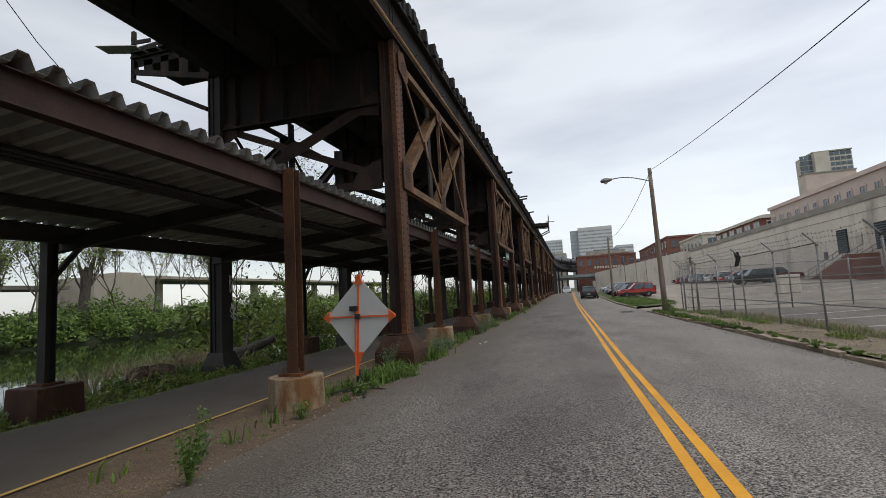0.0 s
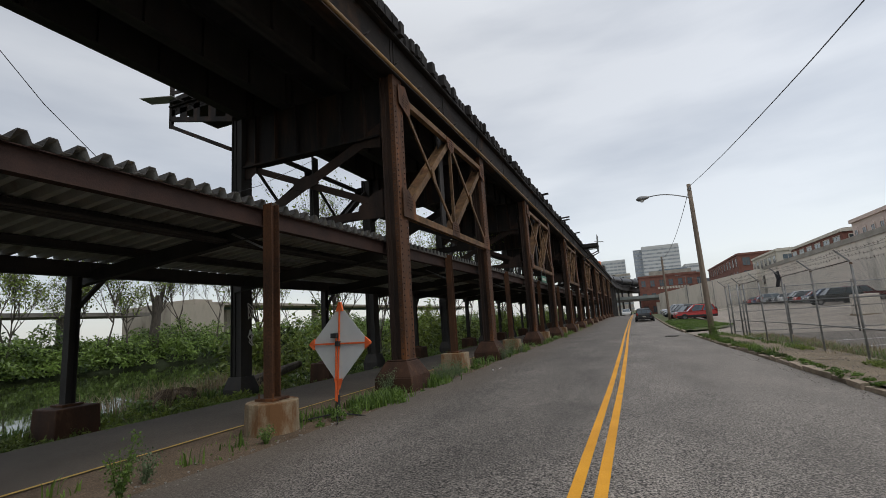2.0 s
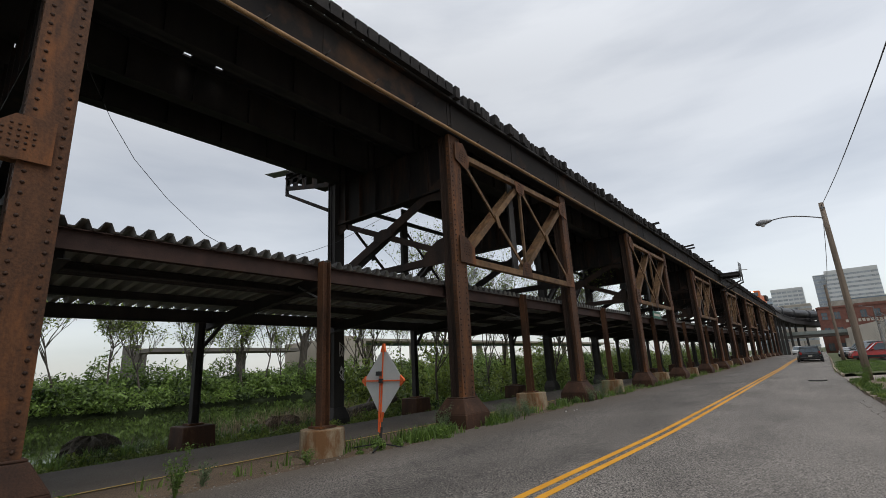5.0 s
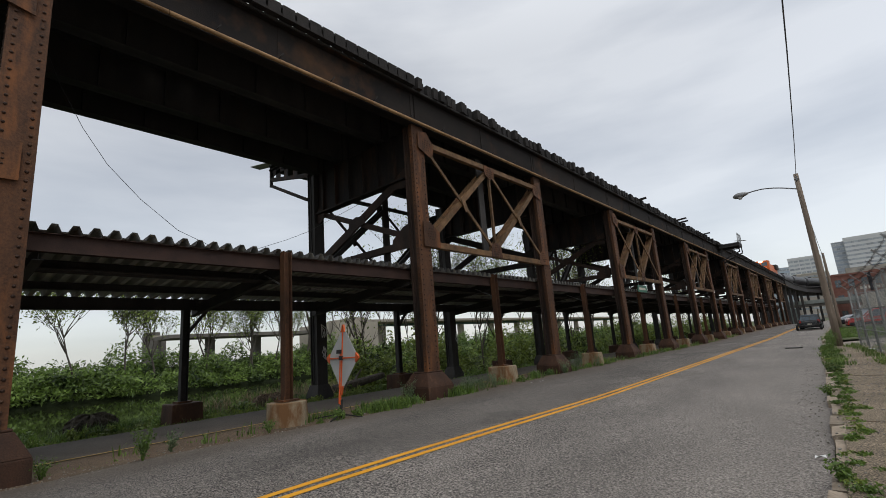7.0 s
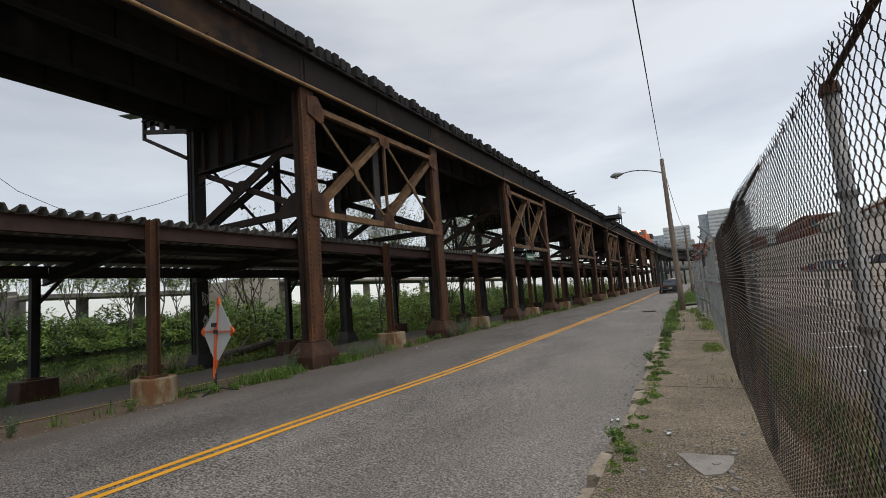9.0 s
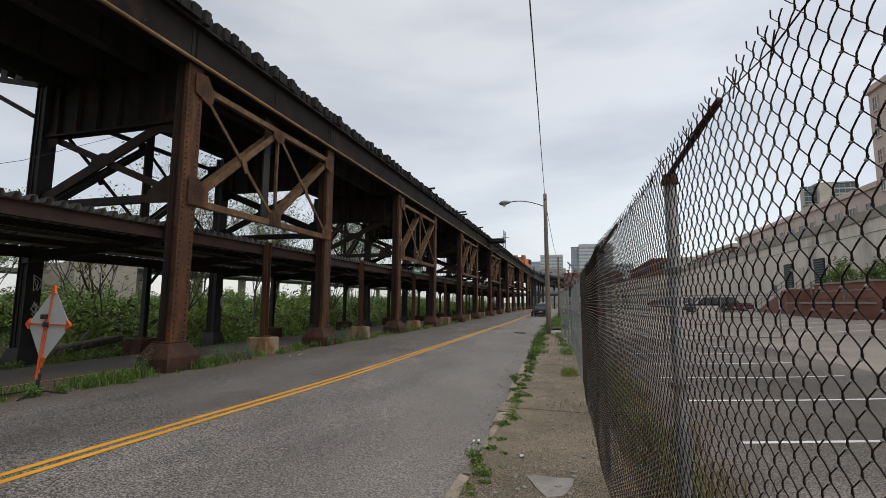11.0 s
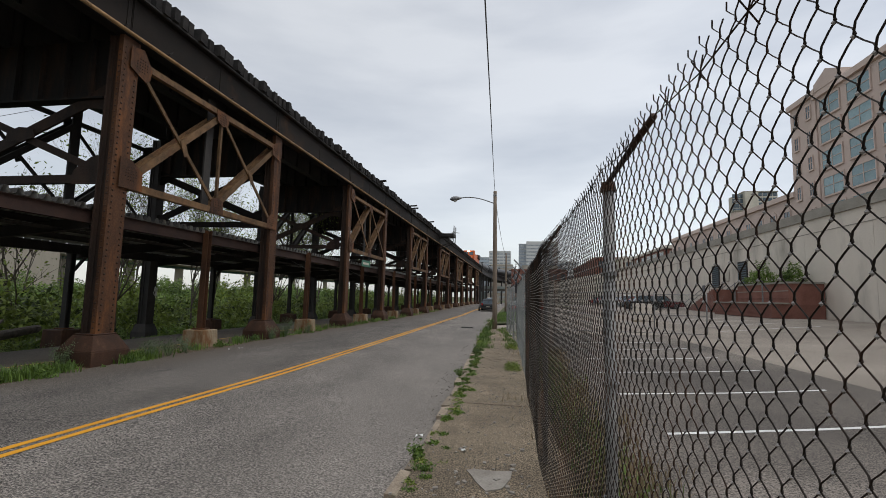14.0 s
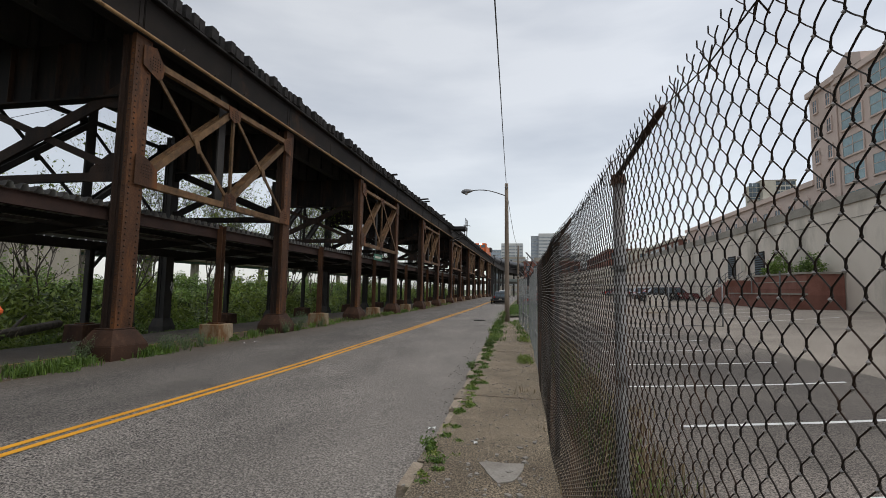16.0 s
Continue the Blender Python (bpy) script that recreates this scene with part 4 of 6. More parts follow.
# ---- street furniture and right-hand side ----
rnd = random.Random(3)
kerb_stone = [Mesh().frustum(0, 0, -.2, .13 + d, .17, L - .015, .14, L - .05).data("kerb_stone", M_KERB) for L, d in ((.9, 0), (.62, .02), (1.2, -.02))]
kerb = thing("kerb", (0, 0, 0), "row of worn uneven kerb stones with weeds between", "kerb", kind="structure")
y = -8.0
while y < 29.0:
    k = rnd.randrange(3)
    ln = (.9, .62, 1.2)[k]
    st = part("kerb_stone", kerb_stone[k], M_KERB, kerb)
    ym = y + ln / 2
    st.location = (along(KERB, ym) + .04 + rnd.uniform(-.03, .03), ym, rise(ym) + rnd.uniform(-.055, -.005))
    st.rotation_euler = (rnd.uniform(-.05, .05), rnd.uniform(-.2, .12), math.atan2(-(along(KERB, ym + 1) - along(KERB, ym - 1)), 2) * -1 * -1 + rnd.uniform(-.04, .04))
    y += ln + rnd.choice((0, .02, .05, .14))
y = 34.5
while y < 80:
    st = part("kerb_stone", kerb_stone[2], M_KERB, kerb)
    st.location = (along(KERB, y) + .04, y + .6, rise(y) + .0)
    y += 1.2
# lawn island beyond the driveway
isle = Mesh()
isle.grid([[(along(KERB, y) + .12, y, rise(y) + .1), ((along(KERB, y) + w) / 2 + .1, y, rise(y) + .16), (w, y, rise(y) + .1)] for y, w in ((34.6, 3.4), (36.5, 5.2), (40, 6.6), (46, 6.9), (52, 6.4), (60, 4.6), (75, 3.6))])
tagged(part("grass_island", isle, M_EARTH), "mown grass island beside the driveway", "lawn", kind="structure")
# pale patch and joints in the pavement
tagged(part("pavement_patch", Mesh().prism([(4.73, 5.86), (4.62, 6.06), (4.57, 6.2), (4.5, 6.34), (4.6, 6.38), (4.78, 6.37), (4.96, 6.4), (4.95, 6.22), (4.9, 6.02), (4.86, 5.93)], "z", .1, .142), surface("pale_concrete_patch", (.18, .16, .135), (.34, .31, .27), 3, 50, .9, .4, vary=0)),
       "pale broken concrete patch in the pavement", "pavement patch", kind="structure")
for yy in (9.4, 15.2):
    tagged(part("pavement_joint", Mesh().beam((along(KERB, yy) + .15, yy, .131), (along(FENCE, yy), yy + rnd.uniform(-.15, .15), .131), .03, .006), M_DIRT), "dark crack across the pavement", "crack", kind="structure")

# chain-link fence
fence = thing("chain_link_fence", (0, 0, 0), "tall galvanised chain-link fence with rust and barbed top", "fence")
F_TOP, F_POSTS = 2.46, [-5.2, -2.3, .6, 3.68, 6.75, 9.6, 12.3, 14.9, 17.6, 20.2, 22.6, 25.1, 27.5]


def fx(y):
    return along(FENCE, y)


wire_gap, half, wire_pitch = 0.0308, 0.0154, 0.078
for y0, y1 in zip(F_POSTS[:-1], F_POSTS[1:]):
    near = 0 < y0 < 9
    m = Mesh()
    nw = 2 * int((y1 - y0) / wire_gap / 2)
    sub, nr, r = (6, 4, .0018) if near else (2, 3, .0018 if y0 < 9 else .0020 if y0 < 12 else .0012)
    for i in range(nw):
        yc = y0 + (i + .5) * (y1 - y0) / nw
        pts = []
        for s in range(int((F_TOP + (.035 if i % 2 else .01) - .1) / wire_pitch * sub) + 1):
            ph = s / sub + (.5 if i % 2 else 0)
            u = ph % 1
            tri = 4 * abs(u - .5) - 1
            yy = yc + half * 1.12 * (tri * .4 + .6 * math.sin(tri * math.pi / 2))
            zz = .1 + s / sub * wire_pitch
            bow = .012 * math.sin(yy * 1.7) + .01 * math.sin(yy * .6 + zz)
            pts.append((fx(yy) + bow - .0045 * math.sin(2 * math.pi * u), yy, zz))
        k = len(m.v)
        for q in pts:
            m.v.extend([(q[0] + r * math.cos(6.2832 * a / nr), q[1] + r * math.sin(6.2832 * a / nr), q[2]) for a in range(nr)])
        for s in range(len(pts) - 1):
            m.f.extend([(k + s * nr + a, k + s * nr + (a + 1) % nr, k + (s + 1) * nr + (a + 1) % nr, k + (s + 1) * nr + a) for a in range(nr)])
    part("chain_link_mesh", m, M_WIRE if y0 < 12 else M_OLDZINC, fence, "woven diamond wire mesh")["kind"] = "stuff"
    if near:
        # pale beads at the crossings, added as painted sky glints on the wire
        kn = Mesh()
        for i in range(nw):
            yk = y0 + (i + .5) * (y1 - y0) / nw + half
            for s in range(1, int((F_TOP - .15) / wire_pitch)):
                zk = .1 + (s - (.5 if i % 2 else 0)) * wire_pitch
                c_ = (fx(yk) + .012 * math.sin(yk * 1.7) + .01 * math.sin(yk * .6 + zk) - .002, yk, zk - .004)
                kn.solid([(c_[0] - .0042, c_[1], c_[2]), (c_[0] + .0042, c_[1], c_[2]), (c_[0], c_[1] - .0026, c_[2]), (c_[0], c_[1] + .0026, c_[2]), (c_[0], c_[1], c_[2] - .0042), (c_[0], c_[1], c_[2] + .0042)],
                         [(0, 2, 5), (2, 1, 5), (1, 3, 5), (3, 0, 5), (2, 0, 4), (1, 2, 4), (3, 1, 4), (0, 3, 4)])
        part("zinc_coating", kn, bpy.data.materials.get("glint_grey") or surface("glint_grey", (.16, .15, .14), (.38, .36, .34), 30, 90, .4, 0, metal=.4, vary=0), fence, "tiny pale beads standing for sky glints at the wire bends")["kind"] = "stuff"
    if y0 in (.6, 3.68, 6.75, 14.9, 17.6, 22.6):       # stretches of the top rail that are still there
        ra, rb = {.6: (2.95, 3.68), 3.68: (5.3, 6.7)}.get(y0, (y0, y1 - .05))
        part("top_rail", Mesh().tube((fx(ra) + .02, ra, F_TOP + .02), (fx(rb) + .04, rb, F_TOP - .02), .012, n=8), M_RIVET, fence, "rusty top rail", smooth=True)
    if y0 > 12:
        for hz in (.85, 1.6):
            part("fence_rail", Mesh().tube((fx(y0) + .03, y0, hz), (fx(y1) + .03, y1, hz), .017, n=6), M_GALV, fence)
    for q in range(3 if y0 > 12 else 1):
        w = Mesh()
        segs = 14
        for a in range(segs):
            ya, yb = y0 + (y1 - y0) * a / segs, y0 + (y1 - y0) * (a + 1) / segs
            f = lambda v: F_TOP + .03 + q * .12 - .04 * math.sin(math.pi * (v - y0) / (y1 - y0)) + .012 * math.sin(v * 9 + q)
            xo = -.1 * q if y0 > 12 else .01
            w.tube((fx(ya) + xo, ya, f(ya)), (fx(yb) + xo, yb, f(yb)), .0025, n=4, caps=False)
            w.tube((fx(ya) + xo, ya + .02, f(ya) - .03), (fx(ya) + xo, ya - .02, f(ya) + .035), .0022, n=3).tube((fx(ya) + xo - .02, ya, f(ya) + .03), (fx(ya) + xo + .02, ya, f(ya) - .03), .0022, n=3)
        part("barbed_wire", w, M_WIRE, fence)
for y0 in F_POSTS:
    p = part("fence_post", Mesh().tube((fx(y0) + .045, y0, -.05), (fx(y0) + .045, y0, F_TOP - .03), .027, n=12), M_POST, fence, "galvanised fence post", smooth=True)
    part("post_cap", Mesh().tube((fx(y0) + .045, y0, F_TOP - .06), (fx(y0) + .045, y0, F_TOP - .015), .038, .03, n=12), M_RUST, p, "rusty cap")
    for hz in (.5, 1.0, 1.5, 2.0):
        part("tie_band", Mesh().tube((fx(y0) + .045, y0, hz), (fx(y0) + .045, y0, hz + .02), .038, n=10), M_GALV, p)
    if y0 > 12:
        part("barb_arm", Mesh().beam((fx(y0) + .04, y0, F_TOP), (fx(y0) - .25, y0, F_TOP + .32), .04, .03), M_GALV, p)
# gate posts and the fence's return into the lot
ret = thing("return_fence", (4.3, 27.5, .1), "short galvanised fence return with leaning gate posts", "fence")
for x, yy, h in ((.25, .4, 2.5), (.55, .1, 2.45), (.9, .6, 2.5), (2.6, .5, 2.3), (5.2, .5, 2.3), (7.8, .5, 2.3), (10.4, .5, 2.3)):
    part("fence_post", Mesh().tube((x, yy, -.1), (x + .03, yy, h), .035, n=10), M_GALV, ret, smooth=True)
for h in (.15, 1.1, 2.2):
    part("fence_rail", Mesh().tube((.25, .45, h), (10.4, .5, h), .02, n=6), M_GALV, ret)
mm = Mesh()
for i in range(130):
    for s in (-1, 1):
        xa = .3 + i * .078
        mm.beam((xa, .45, .1), (xa + s * .9, .47, 2.2), .004, .004)
part("chain_link_mesh", mm, M_GALV, ret)["kind"] = "stuff"
rag = Mesh()
rr = random.Random(5)
pts = [[(.04 * math.sin(i * 1.3 + j), (i - 2) * .09 + rr.uniform(-.03, .03), -j * .12 + rr.uniform(-.04, .04)) for i in range(6)] for j in range(5)]
rag.grid(pts)
rg = tagged(part("rag", rag, plain("dark_cloth", (.03, .03, .035), .9)), "dark rag caught on the fence top", "rag")
rg.location = (4.88, 20.25, 2.62)
sol = rg.modifiers.new("thickness", "SOLIDIFY")
sol.thickness = .015


def street_pole(at, height, lean, with_lamp, label):
    p = thing("utility_pole", at, label, "utility pole", "utility poles along the street")
    seg = Mesh().pipe([(lean * k / 6, 0, height * k / 6 - (.2 if k == 0 else 0)) for k in range(7)], [.15 - .05 * k / 6 for k in range(7)], 14)
    part("shaft", seg, M_POLE, p, "weathered brown timber shaft", smooth=True)
    part("cap_bracket", Mesh().tube((lean - .1, -.08, height - .25), (lean + .1, -.08, height - .25), .03).box(lean, -.12, height - .25, .06, .1, .2), M_GALV, p)
    if with_lamp:
        ap = [Vector((lean - 2.0 * k / 10, .01 * k, height - .75 + .42 * math.sin(k / 10 * math.pi * .62))) for k in range(11)]
        arm, prev = Mesh().pipe(ap, [.03] * 11, 8), ap[-1]
        part("lamp_arm", arm, M_GALV, p, "curved galvanised lamp arm", smooth=True)
        head = Mesh().pipe([prev + Vector((-u, 0, -u * .1)) for u in (0, .12, .3, .45, .6, .68)], [.05, .09, .14, .15, .11, .03], 10)
        lh = part("lamp_head", head, M_GALV, p, "grey cobra-head street lamp", smooth=True)
        part("lens", Mesh().tube(prev + Vector((-.38, 0, -.14)), prev + Vector((-.38, 0, -.24)), .12, .07, n=12), plain("lamp_lens", (.5, .5, .48), .3), lh)
    return p


street_pole((3.62, 28.4, .05), 8.08, -.08, True, "weathered timber utility pole with a curved street lamp arm")
street_pole((3.35, 58, .1), 7.2, 0, False, "thin dark timber utility pole farther down the street")
for x, yy in ((8.5, 92), (12, 104), (16, 118)):
    lp = thing("light_pole", (x, yy, rise(yy)), "grey lot light pole with a short arm", "light pole", "lot light poles")
    part("shaft", Mesh().tube((0, 0, 0), (0, 0, 6.5), .07, .05), M_GALV, lp)
    part("lamp_arm", Mesh().tube((0, 0, 6.4), (-1.2, 0, 6.7), .03).box(-1.3, 0, 6.7, .4, .18, .1), M_GALV, lp)


def cable(name, pts, r, label, sag=0.0):
    m = Mesh()
    fine = []
    for a, b in zip(pts[:-1], pts[1:]):
        a, b = Vector(a), Vector(b)
        for i in range(12):
            u = i / 12
            fine.append(a.lerp(b, u) - Vector((0, 0, sag * 4 * u * (1 - u))))
    fine.append(Vector(pts[-1]))
    m.pipe(fine, [r] * len(fine), 5)
    return tagged(part(name, m, M_CABLE), label, "cable")


cable("overhead_cable", [(3.54, 28.3, 7.98), (3.91, 20.3, 7.21), (4.28, 12.3, 6.66), (4.63, 4.3, 6.34), (4.98, -3.7, 6.23), (5.32, -11.7, 6.34)], .013, "thick twisted overhead service cable", .02)
cable("overhead_cable", [(3.54, 28.35, 7.9), (3.35, 58, 7.1)], .016, "overhead cable running to the next pole", .8)
cable("hanging_cable", [(-8.1, 2.75, 8.75), (-8.1, 3.1, 7.85), (-8.1, 3.58, 6.93), (-8.1, 4.09, 6.18), (-8.1, 4.8, 5.47), (-8.1, 5.65, 4.82), (-8.1, 6.6, 4.45), (-8.1, 7.6, 4.5), (-8.1, 8.7, 4.95), (-8.1, 9.43, 5.3), (-8.1, 11.7, 6.7)], .0065, "thin slack cable hanging from the deck to the braces", 0)

# parking stripes
for i, yy in enumerate((-4.0, -1.4, 1.2, 3.6, 6.2, 8.7, 11.45, 14.3, 17.1, 20.0, 22.8)):
    a, b = Vector((6.9 + .1 * (i % 3), yy, 0)), Vector((11.6, yy + 1.55, 0))
    m = Mesh()
    m.grid([[(a.lerp(b, u).x, a.lerp(b, u).y - .05, ground_z(a.lerp(b, u).x, 0) + .026), (a.lerp(b, u).x, a.lerp(b, u).y + .05, ground_z(a.lerp(b, u).x, 0) + .026)] for u in (0, .25, .5, .75, 1)])
    tagged(part("parking_stripe", m, M_WHITE), "white painted parking stripe", "road marking", kind="structure")
for yy in (30, 34, 38, 42, 46):
    m = Mesh()
    m.grid([[(x, yy + (x - 16) * .25 - .06, ground_z(x, yy) + .03), (x, yy + (x - 16) * .25 + .06, ground_z(x, yy) + .03)] for x in (16, 18, 20, 22)])
    tagged(part("parking_stripe", m, M_WHITE), "white painted parking stripe", "road marking", kind="structure")

# ---- retaining wall and what stands on it ----
WX = 28.0
wall = thing("retaining_wall", (WX, 0, .7), "tall grey stained concrete retaining wall", "retaining wall", kind="structure")
wy = [-40 + 7.6 * i for i in range(23)]
for y0, y1 in zip(wy[:-1], wy[1:]):
    part("wall_panel", Mesh().span(0, 1.2, y0 + .012, y1 - .012, -1, 8.0), M_WALL, wall)
    part("coping", Mesh().span(-.14, 1.3, y0 + .006, y1 - .006, 8.0, 8.75), M_COPE, wall)
    part("lower_band", Mesh().span(-.03, 0, y0 + .012, y1 - .012, 6.9, 6.96), M_COPE, wall)
part("wall_return", Mesh().beam((.6, 135, 4.3), (-20, 175.6, 1.2), 1.2, 9), M_WALL, wall)
part("wall_disc", Mesh().tube((-.08, 117, 7.3), (0, 117, 7.3), .8, n=20), M_CREAM, wall, "pale round plaque")
for yy in (53.4, 60.2):
    lv = part("louvre_door", Mesh().span(-.1, 0, yy, yy + 2.0, 3.0, 5.6), M_DARK, wall, "blue-grey louvred door")
    for k in range(10):
        part("slat", Mesh().beam((-.13, yy + .1, 3.2 + k * .24), (-.13, yy + 1.9, 3.2 + k * .24), .05, .12), plain("blue_grey_paint", (.07, .10, .12), .6) if k == 0 and yy < 54 else bpy.data.materials["blue_grey_paint"], lv)
sgn = tagged(part("notice_board", Mesh().span(27.9, 27.95, 57.6, 58.7, 4.4, 5.7), M_CREAM), "pale notice board fixed to the wall", "sign")
sgn2 = tagged(part("small_notice", Mesh().span(27.9, 27.95, 64.6, 65.4, 3.2, 4.1), plain("dark_notice", (.08, .08, .09), .5)), "small dark notice on the wall", "sign")
stair = thing("stairs", (26.6, 63.8, .85), "brick stairs with metal handrails up to the wall doors", "stairs")
for k in range(14):
    part("step", Mesh().span(-1.3, 1.3, -k * .62 - .62, -k * .62, 0, .18 * (k + 1)), M_BRICK, stair)
for x in (-1.3, 0.0, 1.25):
    for h in (.5, .95):
        part("handrail", Mesh().tube((x, 0, h + .1), (x, -8.7, h + 2.5), .035), M_GALV, stair, "grey metal handrail")
    for k in range(0, 14, 3):
        part("baluster", Mesh().tube((x, -k * .62 - .3, .18 * (k + 1)), (x, -k * .62 - .3, .18 * (k + 1) + .95), .03), M_GALV, stair)
planter = thing("planter", (26.6, 46.6, .85), "stepped red brick planter against the wall", "planter")
part("lower_tier", Mesh().span(-2.4, 1.3, -5.4, 5.4, 0, 1.1), M_BRICK, planter)
part("upper_tier", Mesh().span(-1.2, 1.3, -5.4, 3.1, 1.1, 2.7), M_BRICK, planter)
part("tier_cap", Mesh().span(-1.3, 1.3, -5.5, 3.2, 2.7, 2.85), M_COPE, planter)
part("tier_cap", Mesh().span(-2.5, -1.2, -5.5, 5.5, 1.1, 1.22), M_COPE, planter)
for zb in (.35, .72, 1.5, 2.1):
    part("brick_band", Mesh().span(-2.43 if zb < 1.1 else -1.23, -2.37 if zb < 1.1 else -1.17, -5.4, 5.4 if zb < 1.1 else 3.1, zb, zb + .07), M_COPE if zb > 2 else M_BRICK, planter)
part("post", Mesh().tube((-1.9, 2.0, 1.2), (-1.9, 2.0, 3.0), .06), M_GALV, planter)
part("post", Mesh().tube((-1.9, -3.0, 1.2), (-1.9, -3.0, 3.0), .06), M_GALV, planter)
box = thing("utility_box", (15.2, 43.0, ground_z(15, 43)), "pale grey utility cabinet in the lot", "cabinet")
part("body", Mesh().box(0, 0, .75, 1.4, 1.0, 1.5), M_WALL, box, bevel=.04)
part("plinth", Mesh().box(0, 0, .04, 1.6, 1.2, .12), M_CONC, box)


def house(name, x0, x1, y0, y1, z0, z1, mat, label, floors, face="x", win=M_GLASS, cols=0, win_w=1.0, win_h=1.6, trim=M_CREAM, cornice=.5, end_cols=0, arch=False, category="building"):
    """A building block with recessed windows on its street side (low x) and on the end towards the camera (low y)."""
    b = thing(name, (x0, y0, z0), label, category)
    w, d, h = x1 - x0, y1 - y0, z1 - z0
    part("wall", Mesh().span(0, w, 0, d, 0, h), mat, b)
    part("plinth", Mesh().span(.1, w - .1, .1, d - .1, -z0 - 1, 0), M_COPE, b)
    part("cornice", Mesh().span(-.25, w + .1, -.25, d + .25, h, h + cornice), trim, b)
    part("roof", Mesh().span(.3, w - .3, .3, d - .3, h + cornice, h + cornice + .15), M_COPE, b)
    fh = h / max(floors, 1)
    pane = Mesh().span(-.06, 0, -win_w / 2, win_w / 2, 0, win_h).data("window_pane", win)
    fr = Mesh().span(-.12, -.004, -win_w / 2 - .12, win_w / 2 + .12, -.18, -.03).span(-.1, -.004, -win_w / 2 - .1, -win_w / 2, 0, win_h).span(-.1, -.004, win_w / 2, win_w / 2 + .1, 0, win_h)
    fr.span(-.1, -.004, -win_w / 2 - .1, win_w / 2 + .1, win_h, win_h + .14).span(-.09, -.06, -.03, .03, 0, win_h).span(-.09, -.06, -win_w / 2, win_w / 2, win_h * .5, win_h * .5 + .05)
    if arch:
        fr.prism([(-win_w / 2 - .1, win_h + .14), (win_w / 2 + .1, win_h + .14), (win_w / 3, win_h + .4), (0, win_h + .5), (-win_w / 3, win_h + .4)], "x", -.1, -.004)
    frame_me = fr.data("window_frame", trim)
    for f in range(floors):
        for c in range(cols):
            wn_ = part("window", pane, win, b)
            wn_.location = (-.004, (c + .5) * d / cols, f * fh + (fh - win_h) * .5)
            part("window_frame", frame_me, trim, wn_)
        for c in range(end_cols):
            wn_ = part("window", pane, win, b)
            wn_.location, wn_.rotation_euler = ((c + .5) * w / end_cols, -.004, f * fh + (fh - win_h) * .5), (0, 0, math.pi / 2)
            part("window_frame", frame_me, trim, wn_)
    return b


house("long_building", 31, 44, 50.2, 87, 4, 12.2, M_PINK, "long pink stucco building with arched windows above the wall", 2, cols=14, win_w=1.0, win_h=1.7, end_cols=0, arch=True, trim=M_PINK)
tall = house("tall_building", 31, 52, 8, 46.2, 4, 20.2, M_PINK, "tall pinkish building with large teal windows", 7, win=M_BLUEG, cols=11, win_w=2.5, win_h=1.5, trim=M_PINK)
part("gable", Mesh().prism([(34.6, 16.7), (38, 16.7), (38, 17.4), (36.3, 18.2), (34.6, 17.4)], "x", -.3, 3), M_PINK, tall)
house("corner_block", 30.9, 44, 46.25, 50.1, 4, 20.6, M_PINK, "pink stucco stair tower with small windows", 7, cols=2, win_w=.55, win_h=1.1, trim=M_PINK)
house("brick_row", 31, 44, 91, 117, 5, 11.6, M_BRICK, "two-storey red brick building with cream window bays", 2, cols=6, win_w=2.6, win_h=2.2, end_cols=3)
house("brick_terrace", 31, 44, 128, 152, 5, 12.8, M_CREAM, "cream and brick building on the hill", 2, cols=6, win_w=2.0, win_h=2.2, end_cols=3)
house("brick_warehouse", 30.5, 48, 168, 232, 4, 16.2, M_BRICK, "old red brick warehouse with arched windows", 3, cols=12, win_w=2.0, win_h=2.4, arch=True, end_cols=4, trim=M_BRICK)
station = house("brick_station", 1.7, 23, 187, 199, -1, 12.9, M_BRICK, "large red brick building with faded lettering beyond the overpass", 3, cols=4, win_w=1.4, win_h=2.2, arch=True, end_cols=7, trim=M_BRICK)
for k in range(11):
    part("lettering_bar", Mesh().span(6.2 + k * .95, 6.85 + k * .95, -.07, -.003, 9.35, 10.15), M_CREAM, station, "faded pale wall lettering")
part("roof_house", Mesh().span(4, 18, 3, 10, 13.9, 16.2), M_COPE, station)
part("stepped_parapet", Mesh().span(9, 19, -.2, .3, 13.9, 14.7), M_BRICK, station)
TW_EYE = Vector((-0.880, 0.429, 1.6))
tw = thing("concrete_tower", Matrix.Translation(TW_EYE) @ Matrix.Scale(2.5, 4) @ Matrix.Translation(Vector((84.3, 196, 5)) - TW_EYE), "concrete tower block with dark window bands above a pale wing", "building")
part("lower_wing", Mesh().span(0, 15.6, 0, 4, -6, 32.6), M_PINK, tw, "pale pink lower wing")
part("wing_cap", Mesh().span(-.2, 15.8, -.2, 4.2, 32.6, 33.1), M_COPE, tw)
part("glass_bay", Mesh().span(1.3, 5.4, 6, 9, 20, 39.6), M_CREAM, tw)
part("blank_shaft", Mesh().span(5.4, 10.2, 4, 10, 20, 41.2), M_CREAM, tw, "blank cream concrete shaft")
part("window_shaft", Mesh().span(10.2, 17.6, 5, 10, 20, 41), M_CREAM, tw)
part("roof_cap", Mesh().span(5.2, 17.8, 4.8, 10.2, 41.2, 41.7), M_COPE, tw)
